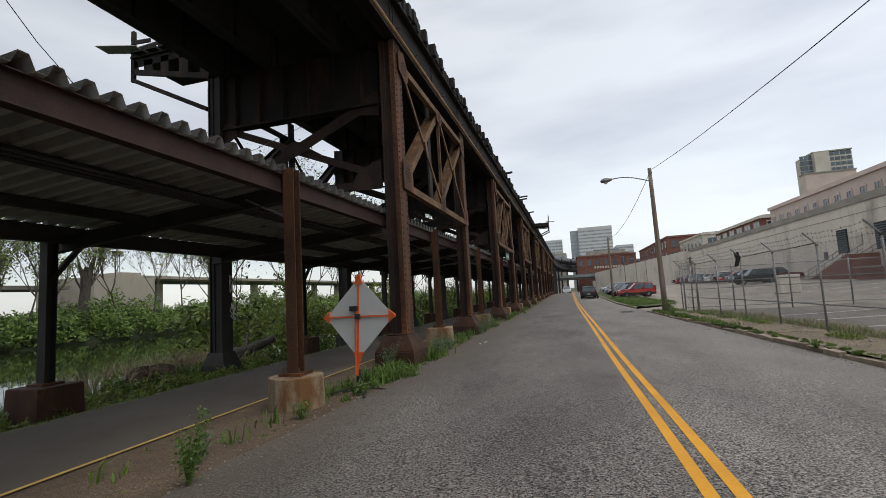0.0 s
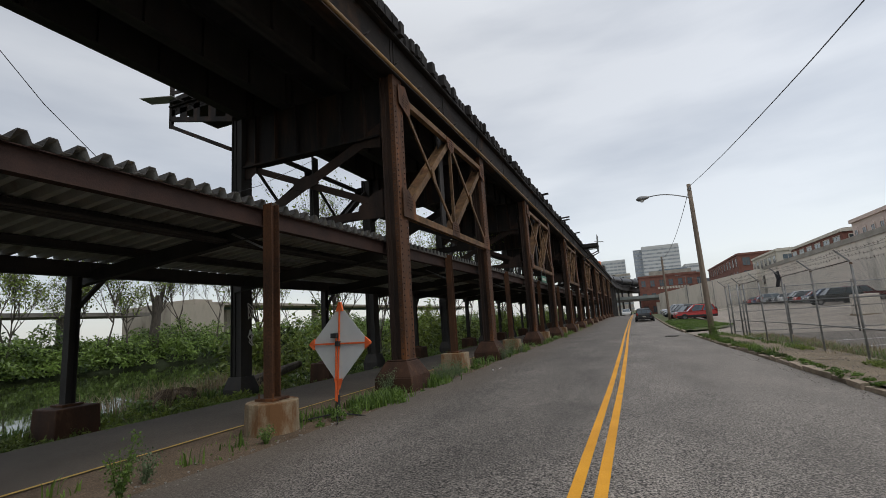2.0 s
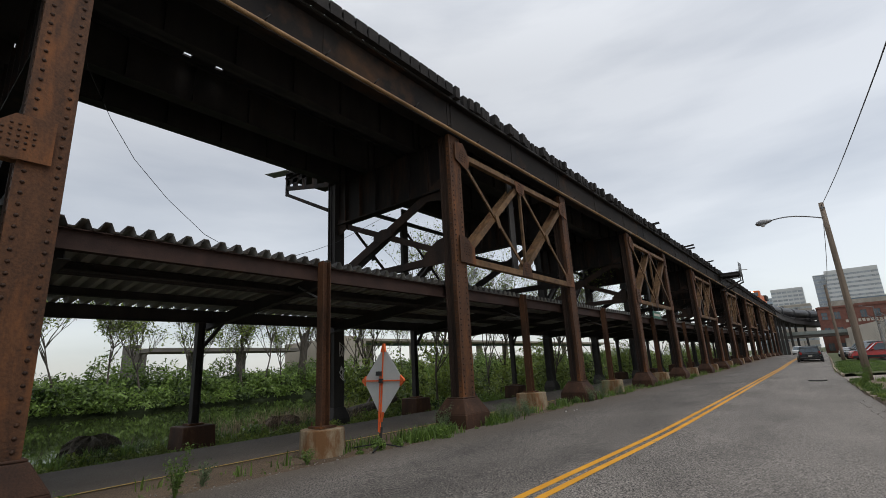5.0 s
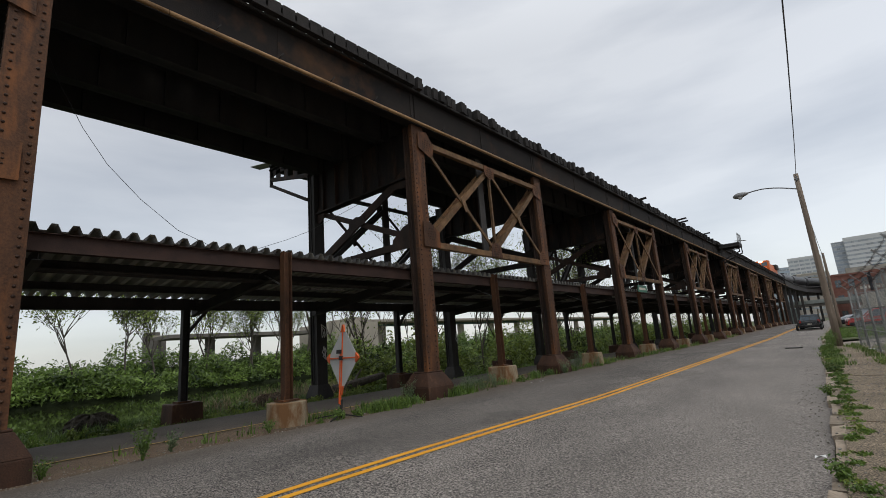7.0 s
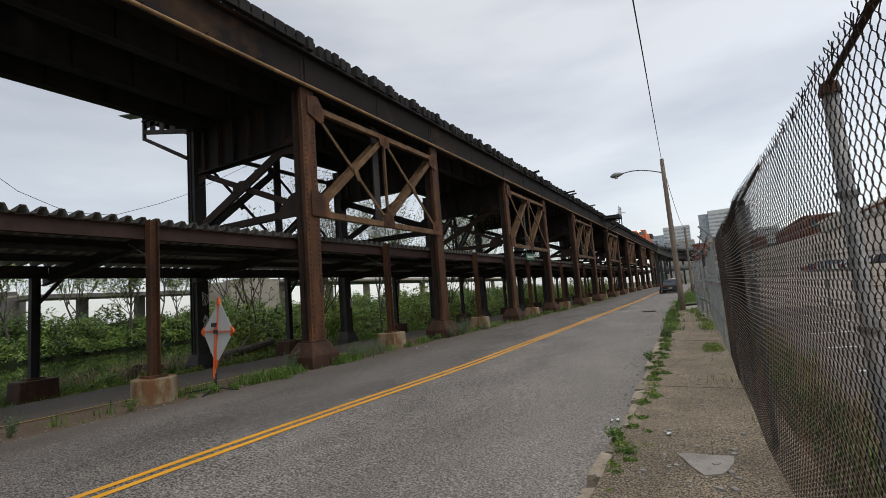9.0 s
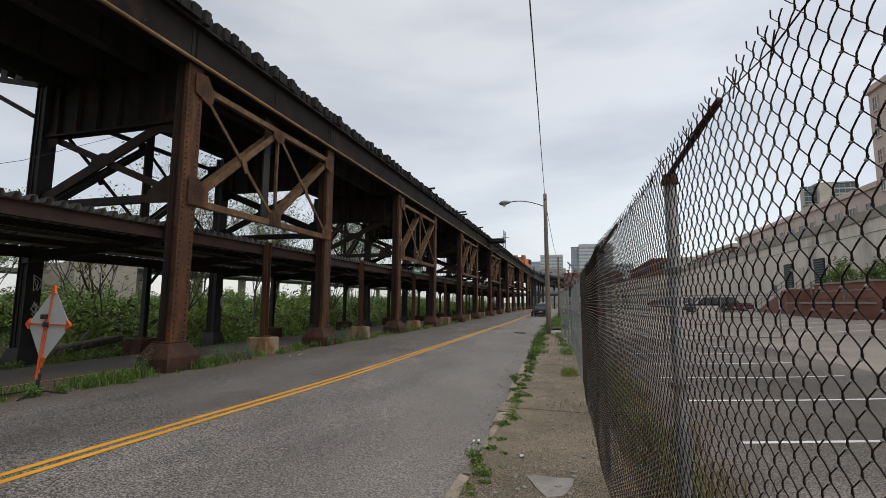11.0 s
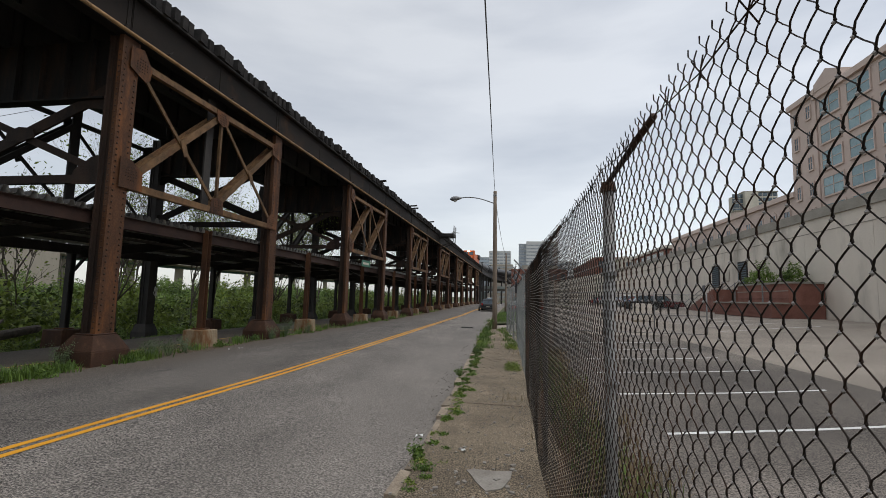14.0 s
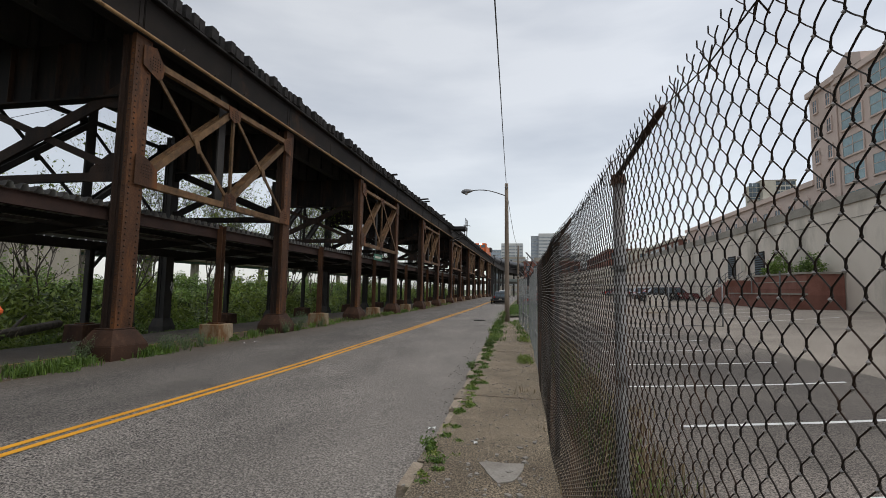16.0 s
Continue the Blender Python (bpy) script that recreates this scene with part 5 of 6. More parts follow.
for k in range(8):
    zz = 26 + k * 1.95
    for c in range(4):
        part("window", Mesh().span(10.4 + c * 1.8, 11.95 + c * 1.8, 4.9, 4.996, zz, zz + 1.3), M_GLASS, tw)
    for c in range(3):
        part("window", Mesh().span(1.45 + c * 1.32, 2.65 + c * 1.32, 5.9, 5.996, zz - .6, zz + 1.1), M_GLASS, tw)
house("slab_tower", 13, 54, 620, 650, 0, 74, M_GREYB, "pale grey slab tower with rows of dark windows", 17, cols=5, win_w=2.6, win_h=1.9, end_cols=15, win=M_TGLASS, trim=M_GREYB, cornice=3)
house("slab_tower", 3, 13, 626, 650, 0, 74, surface("grey_blue_cladding", (.22, .25, .29), (.30, .33, .37), .05, 3, .6, .05), "darker grey flank of the slab tower", 16, cols=4, win_w=3, win_h=2.0, end_cols=3, win=M_TGLASS, trim=M_GREYB)
house("office_tower", -37, -8, 640, 665, 0, 64, M_GREYB, "grey office tower with horizontal window bands", 15, cols=5, win_w=4.2, win_h=2.1, end_cols=6, win=M_TGLASS, trim=M_GREYB, cornice=2)
house("office_tower", -62, -30, 700, 720, 0, 62, surface("blue_grey_glass", (.22, .27, .32), (.34, .39, .44), .1, 3, .3, 0), "blue-grey glass tower in the distance", 12, cols=5, win_w=4.2, win_h=2.1, end_cols=7, win=M_TGLASS, trim=M_GREYB)
house("tan_block", -30, -3.5, 560, 590, 0, 41.5, surface("tan_cladding", (.30, .265, .225), (.40, .36, .31), .1, 3, .8, .05), "tan mid-rise block with window bands", 7, cols=6, win_w=4, win_h=1.9, end_cols=9, win=M_TGLASS, trim=M_CREAM)
house("glass_block", 24.7, 50, 520, 550, 0, 40, surface("dark_blue_glass", (.10, .13, .17), (.2, .24, .29), .1, 3, .25, 0), "dark blue glass mid-rise block", 6, cols=5, win_w=4, win_h=2.5, end_cols=6, win=M_TGLASS, trim=M_GREYB)
house("grey_block", 55.9, 75, 600, 630, 0, 49, M_GREYB, "grey mid-rise block in the distance", 9, cols=4, win_w=4, win_h=2.0, end_cols=5, win=M_TGLASS, trim=M_GREYB)
ovp = thing("road_overpass", (0, 176, 0), "pale concrete road overpass beyond the crest", "overpass")
part("beam", Mesh().span(-9, 8.5, 0, 9, 4.5, 5.3), M_FARBR, ovp)
part("parapet", Mesh().span(-9, 8.5, -.3, 0, 5.2, 6.2), surface("grey_green_parapet", (.17, .19, .175), (.25, .27, .25), .5, 8, .85, .1, vary=0), ovp)
for x in (-6.5, -3.4, 7.0):
    part("pier", Mesh().span(x - .5, x + .5, 1, 7, -1.5, 3.6), M_WALL, ovp)
sg = thing("overpass_abutment", (-12, 176.5, -1), "grey-green abutment panels under the overpass", "abutment")
part("panel", Mesh().span(0, 5, 0, 1, 0, 5.1), surface("grey_green_paint", (.10, .13, .12), (.17, .20, .185), .5, 8, .8, .1, vary=0), sg)
# manhole and street name plate
mh = tagged(part("manhole_cover", Mesh().tube((1.82, 30.3, .0), (1.82, 30.3, .062), .36, n=20), M_DARK), "dark round iron manhole cover in the street", "manhole cover")
gs = thing("green_sign", (-5.2, 31.3, 3.75), "small green plate hung between the viaduct columns", "sign")
part("plate", Mesh().span(0, .03, -.8, .8, 0, .42), surface("green_sign_paint", (.012, .09, .05), (.02, .13, .075), 2, 20, .5, 0, vary=0), gs)
part("lettering_bar", Mesh().span(.031, .036, -.6, .55, .14, .28), M_CREAM, gs)
part("hanger", Mesh().tube((.015, -.6, .42), (.015, -.6, .9), .012), M_GALV, gs)
part("hanger", Mesh().tube((.015, .6, .42), (.015, .6, .9), .012), M_GALV, gs)


# ---- vehicles ----
def car(at, turn, colour, label, length=4.5, width=1.8, height=1.55, suv=False, group="parked cars", lights=False):
    c = thing("car", Matrix.Translation(at) @ Matrix.Rotation(turn, 4, "Z"), label, "car", group)
    paint = bpy.data.materials.get("car_paint_" + colour[0]) or surface("car_paint_" + colour[0], tuple(v * .92 for v in colour[1]), colour[1], 2, 30, .25, 0, metal=.1, vary=.05, spec=.6)
    L, W, H = length, width, height
    hood = .58 * H
    deck_z = (.62 * H) if suv else .6 * H
    prof = [(-L / 2, .28), (-L / 2 - .04, .45), (-L / 2 + .03, hood - .12), (-L / 2 + .25, hood - .03), (-L * .2, hood), (L / 2 - .2, deck_z), (L / 2 - .02, deck_z - .12), (L / 2, .4), (L / 2 - .06, .26)]
    # body: side outline pushed across, pulled in towards the top
    n = len(prof)
    m = Mesh()
    rows = []
    for s, k in ((-1, .9), (-1, 1.0), (1, 1.0), (1, .9)):
        rows.append([(x * (.985 if k < 1 else 1), s * W / 2 * (k if z > .5 else (.97 if k < 1 else 1)), z if k == 1 else (z - .02 if z > .5 else z)) for x, z in prof])
    for r0, r1 in zip(rows[:-1], rows[1:]):
        k = len(m.v)
        m.v.extend(r0 + r1)
        m.f.extend([(k + i, k + (i + 1) % n, k + n + (i + 1) % n, k + n + i) for i in range(n)])
    k = len(m.v)
    m.v.extend(rows[0] + rows[3])
    m.f.extend([tuple(range(k, k + n)), tuple(range(k + n, k + 2 * n))])
    part("body", m, paint, c, bevel=.05, smooth=False)
    f0, f1 = -L * .2, (L / 2 - (.12 if suv else .75))
    r0, r1 = f0 + .72, f1 - (.25 if suv else .6)
    cab = Mesh()
    lo = [(f0, -W * .45), (f1, -W * .45), (f1, W * .45), (f0, W * .45)]
    hi = [(r0, -W * .37), (r1, -W * .37), (r1, W * .37), (r0, W * .37)]
    zb, zt = hood - .03, H - .06
    cab.solid([(x, y_, zb) for x, y_ in lo] + [(x, y_, zt) for x, y_ in hi], [(3, 2, 1, 0), (4, 5, 6, 7), (0, 1, 5, 4), (1, 2, 6, 5), (2, 3, 7, 6), (3, 0, 4, 7)])
    part("glazing", cab, M_GLASS, c, "dark tinted car windows")
    part("roof", Mesh().frustum((r0 + r1) / 2, 0, H - .08, H, r1 - r0 + .08, W * .76, r1 - r0 - .25, W * .62), paint, c, bevel=.02)
    for s in (-1, 1):
        for x0, x1 in ((f0, r0), (f1, r1), ((f0 + f1) / 2, (r0 + r1) / 2 + .1)):
            part("pillar", Mesh().beam((x0, s * W * .452, zb), (x1, s * W * .373, zt), .05, .09), paint, c)
        part("mirror", Mesh().box(f0 + .3, s * (W / 2 + .08), hood + .08, .14, .18, .13), paint, c, bevel=.03)
        part("headlight", Mesh().box(-L / 2 + .08, s * W * .36, hood - .2, .2, .34, .15), plain("headlight_lens", (.7, .7, .68), .15) if "headlight_lens" not in bpy.data.materials else bpy.data.materials["headlight_lens"], c)
        tl = bpy.data.materials.get("tail_light_lens") or plain("tail_light_lens", (.35, .015, .012), .2)
        part("tail_light", Mesh().box(L / 2 - .06, s * W * .41, deck_z - .1, .12, .2, .28), tl, c, "red tail light")
        for x in (-L * .3, L * .29):
            w = part("wheel", Mesh().tube((x, s * (W / 2 - .22), .33), (x, s * (W / 2 + .01), .33), .34, n=18), M_BLACK, c, "black tyre", smooth=False)
            part("rim", Mesh().tube((x, s * (W / 2 - .05), .33), (x, s * (W / 2 + .02), .33), .2, .17, n=12), M_GALV, w, "silver wheel rim")
    part("bumper", Mesh().box(-L / 2 + .03, 0, .4, .14, W * .92, .2), paint, c, bevel=.03)
    part("rear_bumper", Mesh().box(L / 2 - .05, 0, .42, .14, W * .94, .22), paint, c, bevel=.03)
    part("plate", Mesh().box(L / 2 + .025, 0, .62, .012, .4, .14), M_CREAM, c)
    return c


RED, WHITE, GREY, BLACKC, SILV, BLUE, DRED = ("red", (.42, .022, .015)), ("white", (.62, .62, .61)), ("grey", (.12, .125, .13)), ("black", (.012, .014, .015)), ("silver", (.38, .39, .40)), ("blue", (.04, .08, .2)), ("maroon", (.12, .02, .02))
wagon = car((5.85, 58.0, ground_z(5.8, 58) + .06), .12, RED, "bright red parked off-road wagon behind the grass island", 4.0, 1.75, 1.6, True)
part("spare_wheel", Mesh().tube((2.0, 0, .95), (2.18, 0, .95), .33, .31, n=16), M_BLACK, wagon, "black spare wheel cover")
for sy in (-1, 1):
    part("cladding", Mesh().span(-1.95, 1.95, sy * .87, sy * .895, .3, .52), M_BLACK, wagon, "black lower cladding")
    part("roof_rail", Mesh().beam((-.1, sy * .6, 1.64), (1.5, sy * .6, 1.64), .04, .05), M_BLACK, wagon)
for i, (col, nm) in enumerate(((BLACKC, "black"), (GREY, "dark grey"), (WHITE, "white"), (BLACKC, "black"), (WHITE, "white"), (SILV, "silver"), (WHITE, "white"))):
    car((5.6 + .1 * i, 63.5 + i * 4.8, ground_z(6, 63 + i * 5) + .05), .45, col, f"{nm} car parked beside the street", 4.6, 1.85, 1.5 + .2 * (i % 2), i % 2 == 0)
row = ((DRED, "maroon pickup-sized"), (GREY, "dark grey"), (SILV, "silver"), (BLUE, "blue"), (RED, "red"), (BLACKC, "black"), (WHITE, "white"), (GREY, "grey"), (BLACKC, "black"), (SILV, "silver"), (DRED, "maroon"), (BLUE, "blue"), (RED, "red"), (BLACKC, "black"))
for i, (col, nm) in enumerate(row):
    yy = 67 + i * 3.9
    car((23.6, yy, ground_z(23.6, yy) + .03), rnd.choice((0, math.pi)), col, f"{nm} car parked facing the retaining wall", 4.7, 1.85, 1.5 + .25 * (i % 3 == 0), i % 3 == 0, "cars along the wall")
car((20.6, 66.0, ground_z(20.6, 66) + .03), .05, BLACKC, "black pickup-sized wagon parked beside the stairs", 5.2, 1.95, 1.85, True, "cars along the wall")
SUVY = 66.0
suv = car((.85, SUVY, rise(57)), -math.pi / 2 - .0, BLACKC, "black sport utility car driving away with a trailer", 4.7, 1.9, 1.65, True, "cars on the street")
tr = thing("trailer", (.85, SUVY - 4.3, rise(53)), "small black open utility trailer behind the car", "trailer")
part("bed", Mesh().span(-.85, .85, -1.2, 1.2, .5, .58), M_DARK, tr)
for xr in (-.78, -.26, .26, .78):
    part("ramp_bar", Mesh().beam((xr, -1.22, .58), (xr, -1.22, 1.5), .05, .04, (1, 0, 0)), M_DARK, tr)
for zr in (.62, 1.05, 1.48):
    part("ramp_rail", Mesh().beam((-.8, -1.22, zr), (.8, -1.22, zr), .04, .05), M_DARK, tr)
for s in (-1, 1):
    part("side_rail", Mesh().beam((s * .83, -1.2, .95), (s * .83, 1.2, .95), .05, .05), M_DARK, tr)
    for q in (-1.15, 0, 1.15):
        part("upright", Mesh().beam((s * .83, q, .55), (s * .83, q, .97), .05, .05, (1, 0, 0)), M_DARK, tr)
    w = part("wheel", Mesh().tube((s * .88, 0, .32), (s * 1.06, 0, .32), .32, n=16), M_BLACK, tr)
    part("rim", Mesh().tube((s * 1.0, 0, .32), (s * 1.07, 0, .32), .18, n=10), M_GALV, w)
    part("fender", Mesh().box(s * .97, 0, .68, .24, .85, .04), M_DARK, tr)
part("hitch", Mesh().beam((0, 1.2, .5), (0, 2.0, .45), .08, .08), M_DARK, tr)
car((-2.3, 118, rise(118)), math.pi / 2, WHITE, "white car coming up the street far away", 4.6, 1.85, 1.6, True, "cars on the street")

# ---- freight train on the viaduct ----
M_LOCO = surface("orange_locomotive_paint", (.48, .10, .02), (.62, .15, .035), 1.2, 20, .5, .1, vary=.03)
loco = thing("locomotive", Matrix.Translation((-8.8, 124, 10.05)) @ Matrix.Rotation(-.02, 4, "Z"), "orange and black freight locomotive with lit headlights", "locomotive")
part("frame", Mesh().span(-1.5, 1.5, 0, 20, .6, 1.3), M_DARK, loco)
part("nose", Mesh().span(-1.0, 1.0, .6, 2.4, 1.3, 3.0), M_LOCO, loco, bevel=.15)
part("cab", Mesh().span(-1.5, 1.5, 2.4, 4.6, 1.3, 4.5), M_LOCO, loco, bevel=.12)
part("windscreen", Mesh().span(-1.2, -.15, 2.36, 2.42, 3.3, 4.1).span(.15, 1.2, 2.36, 2.42, 3.3, 4.1), M_GLASS, loco)
part("hood", Mesh().span(-1.0, 1.0, 4.6, 19.4, 1.3, 4.2), M_LOCO, loco, bevel=.1)
part("radiator", Mesh().span(-1.45, 1.45, 15, 19, 3.3, 4.45), M_DARK, loco)
M_BEAMLT = plain("locomotive_headlight", (1, .9, .7), .3, emit=(1, .78, .45), strength=14)
for x, z in ((-.18, 4.25), (.18, 4.25), (-.75, 1.75), (.75, 1.75)):
    part("headlight", Mesh().tube((x, 2.3 if z > 4 else .5, z), (x, 2.34 if z > 4 else .56, z), .16, n=12), M_BEAMLT, loco, "lit warm headlight")
for x in (-1.1, 1.1):
    part("bogie", Mesh().span(x - .2, x + .2, 1.5, 5.5, 0, .7).span(x - .2, x + .2, 14.5, 18.5, 0, .7), M_DARK, loco)
    part("handrail", Mesh().tube((x * 1.3, 4.6, 2.2), (x * 1.3, 19, 2.2), .03), M_GALV, loco)
M_TANK = surface("black_tank_paint", (.015, .015, .016), (.05, .05, .052), 1, 20, .45, .1, vary=.2)
spots = [(-9.0, 150, 0.0), (-8.2, 165, -.08), (-6.5, 180, -.16), (-3.6, 195, -.25), (.6, 209, -.36), (7, 222.5, -.6), (16, 234, -.85), (27, 243, -1.0)]
for x, yy, a in spots:
    tk = thing("tank_car", Matrix.Translation((x, yy, 10.1)) @ Matrix.Rotation(a, 4, "Z"), "black railway tank car", "tank car", "tank cars of the train")
    part("tank", Mesh().tube((0, -6, 2.4), (0, 6, 2.4), 1.45, n=20).tube((0, -6.4, 2.4), (0, -6, 2.4), .9, 1.45, n=20).tube((0, 6, 2.4), (0, 6.4, 2.4), 1.45, .9, n=20), M_TANK, tk, smooth=False)
    part("dome", Mesh().tube((0, 0, 3.8), (0, 0, 4.2), .45), M_TANK, tk)
    part("frame", Mesh().span(-1.3, 1.3, -6.7, 6.7, .6, .95), M_DARK, tk)
    for q in (-4.8, 4.8):
        part("bogie", Mesh().span(-1.1, 1.1, q - 1, q + 1, 0, .6), M_DARK, tk)


# ---- diamond road-work sign, seen from behind ----
SIGN = Vector((-5.13, 8.25, 0))
sign = thing("road_work_sign", pose(SIGN.x, SIGN.y, 0, -4, 0, -9), "grey back of a diamond road-work sign on an orange folding frame", "road sign")
hw, zc, zt, zb = .745, 1.365, 2.10, .60
part("sign_panel", Mesh().prism([(-hw, zc), (0, zb), (hw, zc), (0, zt)], "y", .0, .006), M_FABRIC, sign, "grey fabric diamond panel")
part("upright_spar", Mesh().beam((0, -.02, .3), (0, -.02, zt + .04), .03, .02, (0, 1, 0)), M_ORANGE, sign, "orange vertical spar")
part("brace_spar", Mesh().beam((-.03, -.04, .32), (-.05, -.04, 1.5), .025, .02, (0, 1, 0)), M_ORANGE, sign, "orange brace spar")
part("cross_spar", Mesh().beam((-hw - .02, -.02, zc), (hw + .02, -.02, zc), .02, .03), M_ORANGE, sign, "orange horizontal spar")
for pts in ([(-.09, zt - .12), (.09, zt - .12), (.025, zt + .06), (-.025, zt + .06)], [(-.1, zb + .12), (.1, zb + .12), (.025, zb - .08), (-.025, zb - .08)],
            [(-hw - .04, zc + .02), (-hw + .09, zc + .11), (-hw + .09, zc - .11), (-hw - .04, zc - .02)], [(hw + .04, zc + .02), (hw - .09, zc + .11), (hw - .09, zc - .11), (hw + .04, zc - .02)]):
    part("corner_pocket", Mesh().prism(pts, "y", -.03, .012), M_ORANGE, sign, "orange corner pocket")
part("hub", Mesh().box(0, -.05, zc, .08, .07, .09), M_BLACK, sign, "black plastic hub")
part("latch", Mesh().box(-.08, -.05, zc + .15, .15, .08, .09), M_BLACK, sign, "black plastic latch")
part("stem", Mesh().beam((0, 0, -.02), (0, 0, .42), .05, .05, (1, 0, 0)), M_BLACK, sign)
for sx, sy in ((1, .6), (-1, .6), (1, -.6), (-1, -.6)):
    part("stand_leg", Mesh().beam((0, 0, .1), (sx * .45, sy * .8, .0), .025, .025), M_BLACK, sign, "dark stand leg")

# ---- plants ----
def leaf_mesh(name, centres, size, mat, seed, up=0.3, long=1.5):
    """Many small pointed leaves, four corners each, turned at random."""
    rg_ = np.random.RandomState(seed)
    c = np.asarray(centres, float)
    n = len(c)
    a = rg_.normal(size=(n, 3))
    a /= np.linalg.norm(a, axis=1)[:, None]
    nrm = rg_.normal(size=(n, 3)) * .8 + np.array([0.35, 0, up])
    b = np.cross(nrm, a)
    b /= np.linalg.norm(b, axis=1)[:, None] + 1e-6
    a2 = np.cross(b, nrm)
    a2 /= np.linalg.norm(a2, axis=1)[:, None] + 1e-6
    s = size * rg_.uniform(.55, 1.3, n)[:, None]
    droop = np.array([0, 0, -1.0]) * s * .18
    v = np.stack([c - a2 * s * long * .5, c + b * s * .36, c + a2 * s * long * .5 + droop, c - b * s * .36], 1).reshape(-1, 3)
    me = bpy.data.meshes.new(name)
    me.vertices.add(4 * n)
    me.vertices.foreach_set("co", v.ravel())
    me.loops.add(4 * n)
    me.loops.foreach_set("vertex_index", np.arange(4 * n))
    me.polygons.add(n)
    me.polygons.foreach_set("loop_start", np.arange(0, 4 * n, 4))
    me.polygons.foreach_set("loop_total", np.full(n, 4))
    me.update(calc_edges=True)
    me.validate()
    me.materials.append(mat)
    return me


def mounds(rs, spec, per):
    """Points on the shells of overlapping rounded clumps: rows of x, y, z of the foot, radius, height."""
    out = []
    for x, y_, z, r, h in spec:
        n = int(per * r * (r + h))
        d = rs.normal(size=(n, 3))
        d /= np.linalg.norm(d, axis=1)[:, None]
        d[:, 2] = np.abs(d[:, 2])
        k = rs.uniform(.72, 1.06, n)[:, None]
        lump = 1 + .22 * np.sin(d[:, :1] * 7 + x) * np.sin(d[:, 1:2] * 6 + y_) + .12 * np.sin(d[:, 2:] * 11 + x * 2)
        out.append(np.array([x, y_, z]) + d * k * lump * np.array([r, r, h]))
    return np.concatenate(out)


def tree(at, height, seed, leaf_n, leaf_size, mat, label, spread=.45, depth=4, trunk=.16, group="trees by the canal"):
    rr = random.Random(seed)
    t = thing("tree", at, label, "tree", group)
    wood, tips = Mesh(), []

    def grow(p, d, ln, r, lv):
        prev, dd = p, d.copy()
        segs = 3
        for i in range(segs):
            dd = (dd + Vector((rr.uniform(-.22, .22), rr.uniform(-.22, .22), rr.uniform(-.05, .14)))).normalized()
            q = prev + dd * ln / segs
            wood.tube(prev, q, r * (1 - .22 * i), r * (1 - .22 * (i + 1)), n=6 if lv < 2 else 4, caps=False)
            prev = q
            if lv >= 2:
                tips.append(q)
            if lv < depth and i > 0:
                for _ in range(2 if lv else 3):
                    side = Vector((rr.uniform(-1, 1), rr.uniform(-1, 1), rr.uniform(.1, 1.1))).normalized()
                    grow(q, (dd * (1 - spread) + side * (spread + .25)).normalized(), ln * rr.uniform(.5, .72), r * .48, lv + 1)
        if lv < depth:
            grow(prev, dd, ln * .65, r * .4, lv + 1)
    grow(Vector((0, 0, -.3)), Vector((rr.uniform(-.1, .1), rr.uniform(-.1, .1), 1)).normalized(), height * .42, trunk, 0)
    part("trunk", wood, M_TRUNK, t, "grey-brown trunk and bare limbs")
    if leaf_n:
        rs = np.random.RandomState(seed)
        tp = np.array([tuple(p) for p in tips])
        c = tp[rs.randint(0, len(tp), leaf_n)] + rs.normal(size=(leaf_n, 3)) * .3
        part("crown", leaf_mesh("crown", c, leaf_size, mat, seed), mat, t, "thin crown of young spring leaves")
    return t


rs = np.random.RandomState(11)
# dense bushes on the far bank of the canal
spec = []
for yy in np.arange(-40, 190, 2.3):
    spec.append((-48.2 + rs.uniform(-1, 1.3), yy, -.7, rs.uniform(1.6, 2.6), rs.uniform(1.5, 2.6)))
    spec.append((-50.5 + rs.uniform(-1.5, 1), yy + 1, -.2, rs.uniform(2.0, 3.4), rs.uniform(2.1, 3.9)))
far_b = tagged(part("far_bank_bushes", leaf_mesh("far_bank_bushes", mounds(rs, spec, 115), .21, M_LEAF, 2, .9, 2.1), M_LEAF), "dense green creeper-covered bushes along the far canal bank", "bushes", kind="stuff")
# near-black sheet paints the shade at the bushes' foot, mirrored in the water
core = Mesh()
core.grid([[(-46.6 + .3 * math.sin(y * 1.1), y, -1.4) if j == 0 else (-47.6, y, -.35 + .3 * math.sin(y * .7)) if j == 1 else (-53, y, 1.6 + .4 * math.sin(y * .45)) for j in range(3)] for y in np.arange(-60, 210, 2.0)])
tagged(part("far_bank_core", core, surface("thicket_shade", (.008, .012, .004), (.026, .036, .012), 1.2, 8, .95, .8, vary=0)), "near-black sheet painted as the shade under the bushes", "bank", kind="structure")
spec = []
for yy in np.arange(15.0, 120, 1.7):
    if rs.rand() < .72:
        spec.append((-14.6 + rs.uniform(-1.0, .8), yy, -.8, rs.uniform(.6, 1.5), rs.uniform(.9, 2.9)))
    if rs.rand() < .5:
        spec.append((-16.6 + rs.uniform(-.8, .8), yy, -1.0, rs.uniform(1.2, 2.0), rs.uniform(2.2, 4.2)))
tagged(part("near_bank_bushes", leaf_mesh("near_bank_bushes", mounds(rs, spec, 150), .16, M_LEAF2, 3, .8, 2.0), M_LEAF2), "yellow-green spring bushes on the near canal bank", "bushes", kind="stuff")
spec = [(-12.2 + rs.uniform(-.6, .5), yy, -.5, rs.uniform(.3, .6), rs.uniform(.3, .75)) for yy in np.concatenate([np.arange(1.5, 12, .55), np.arange(12, 90, .8)])]
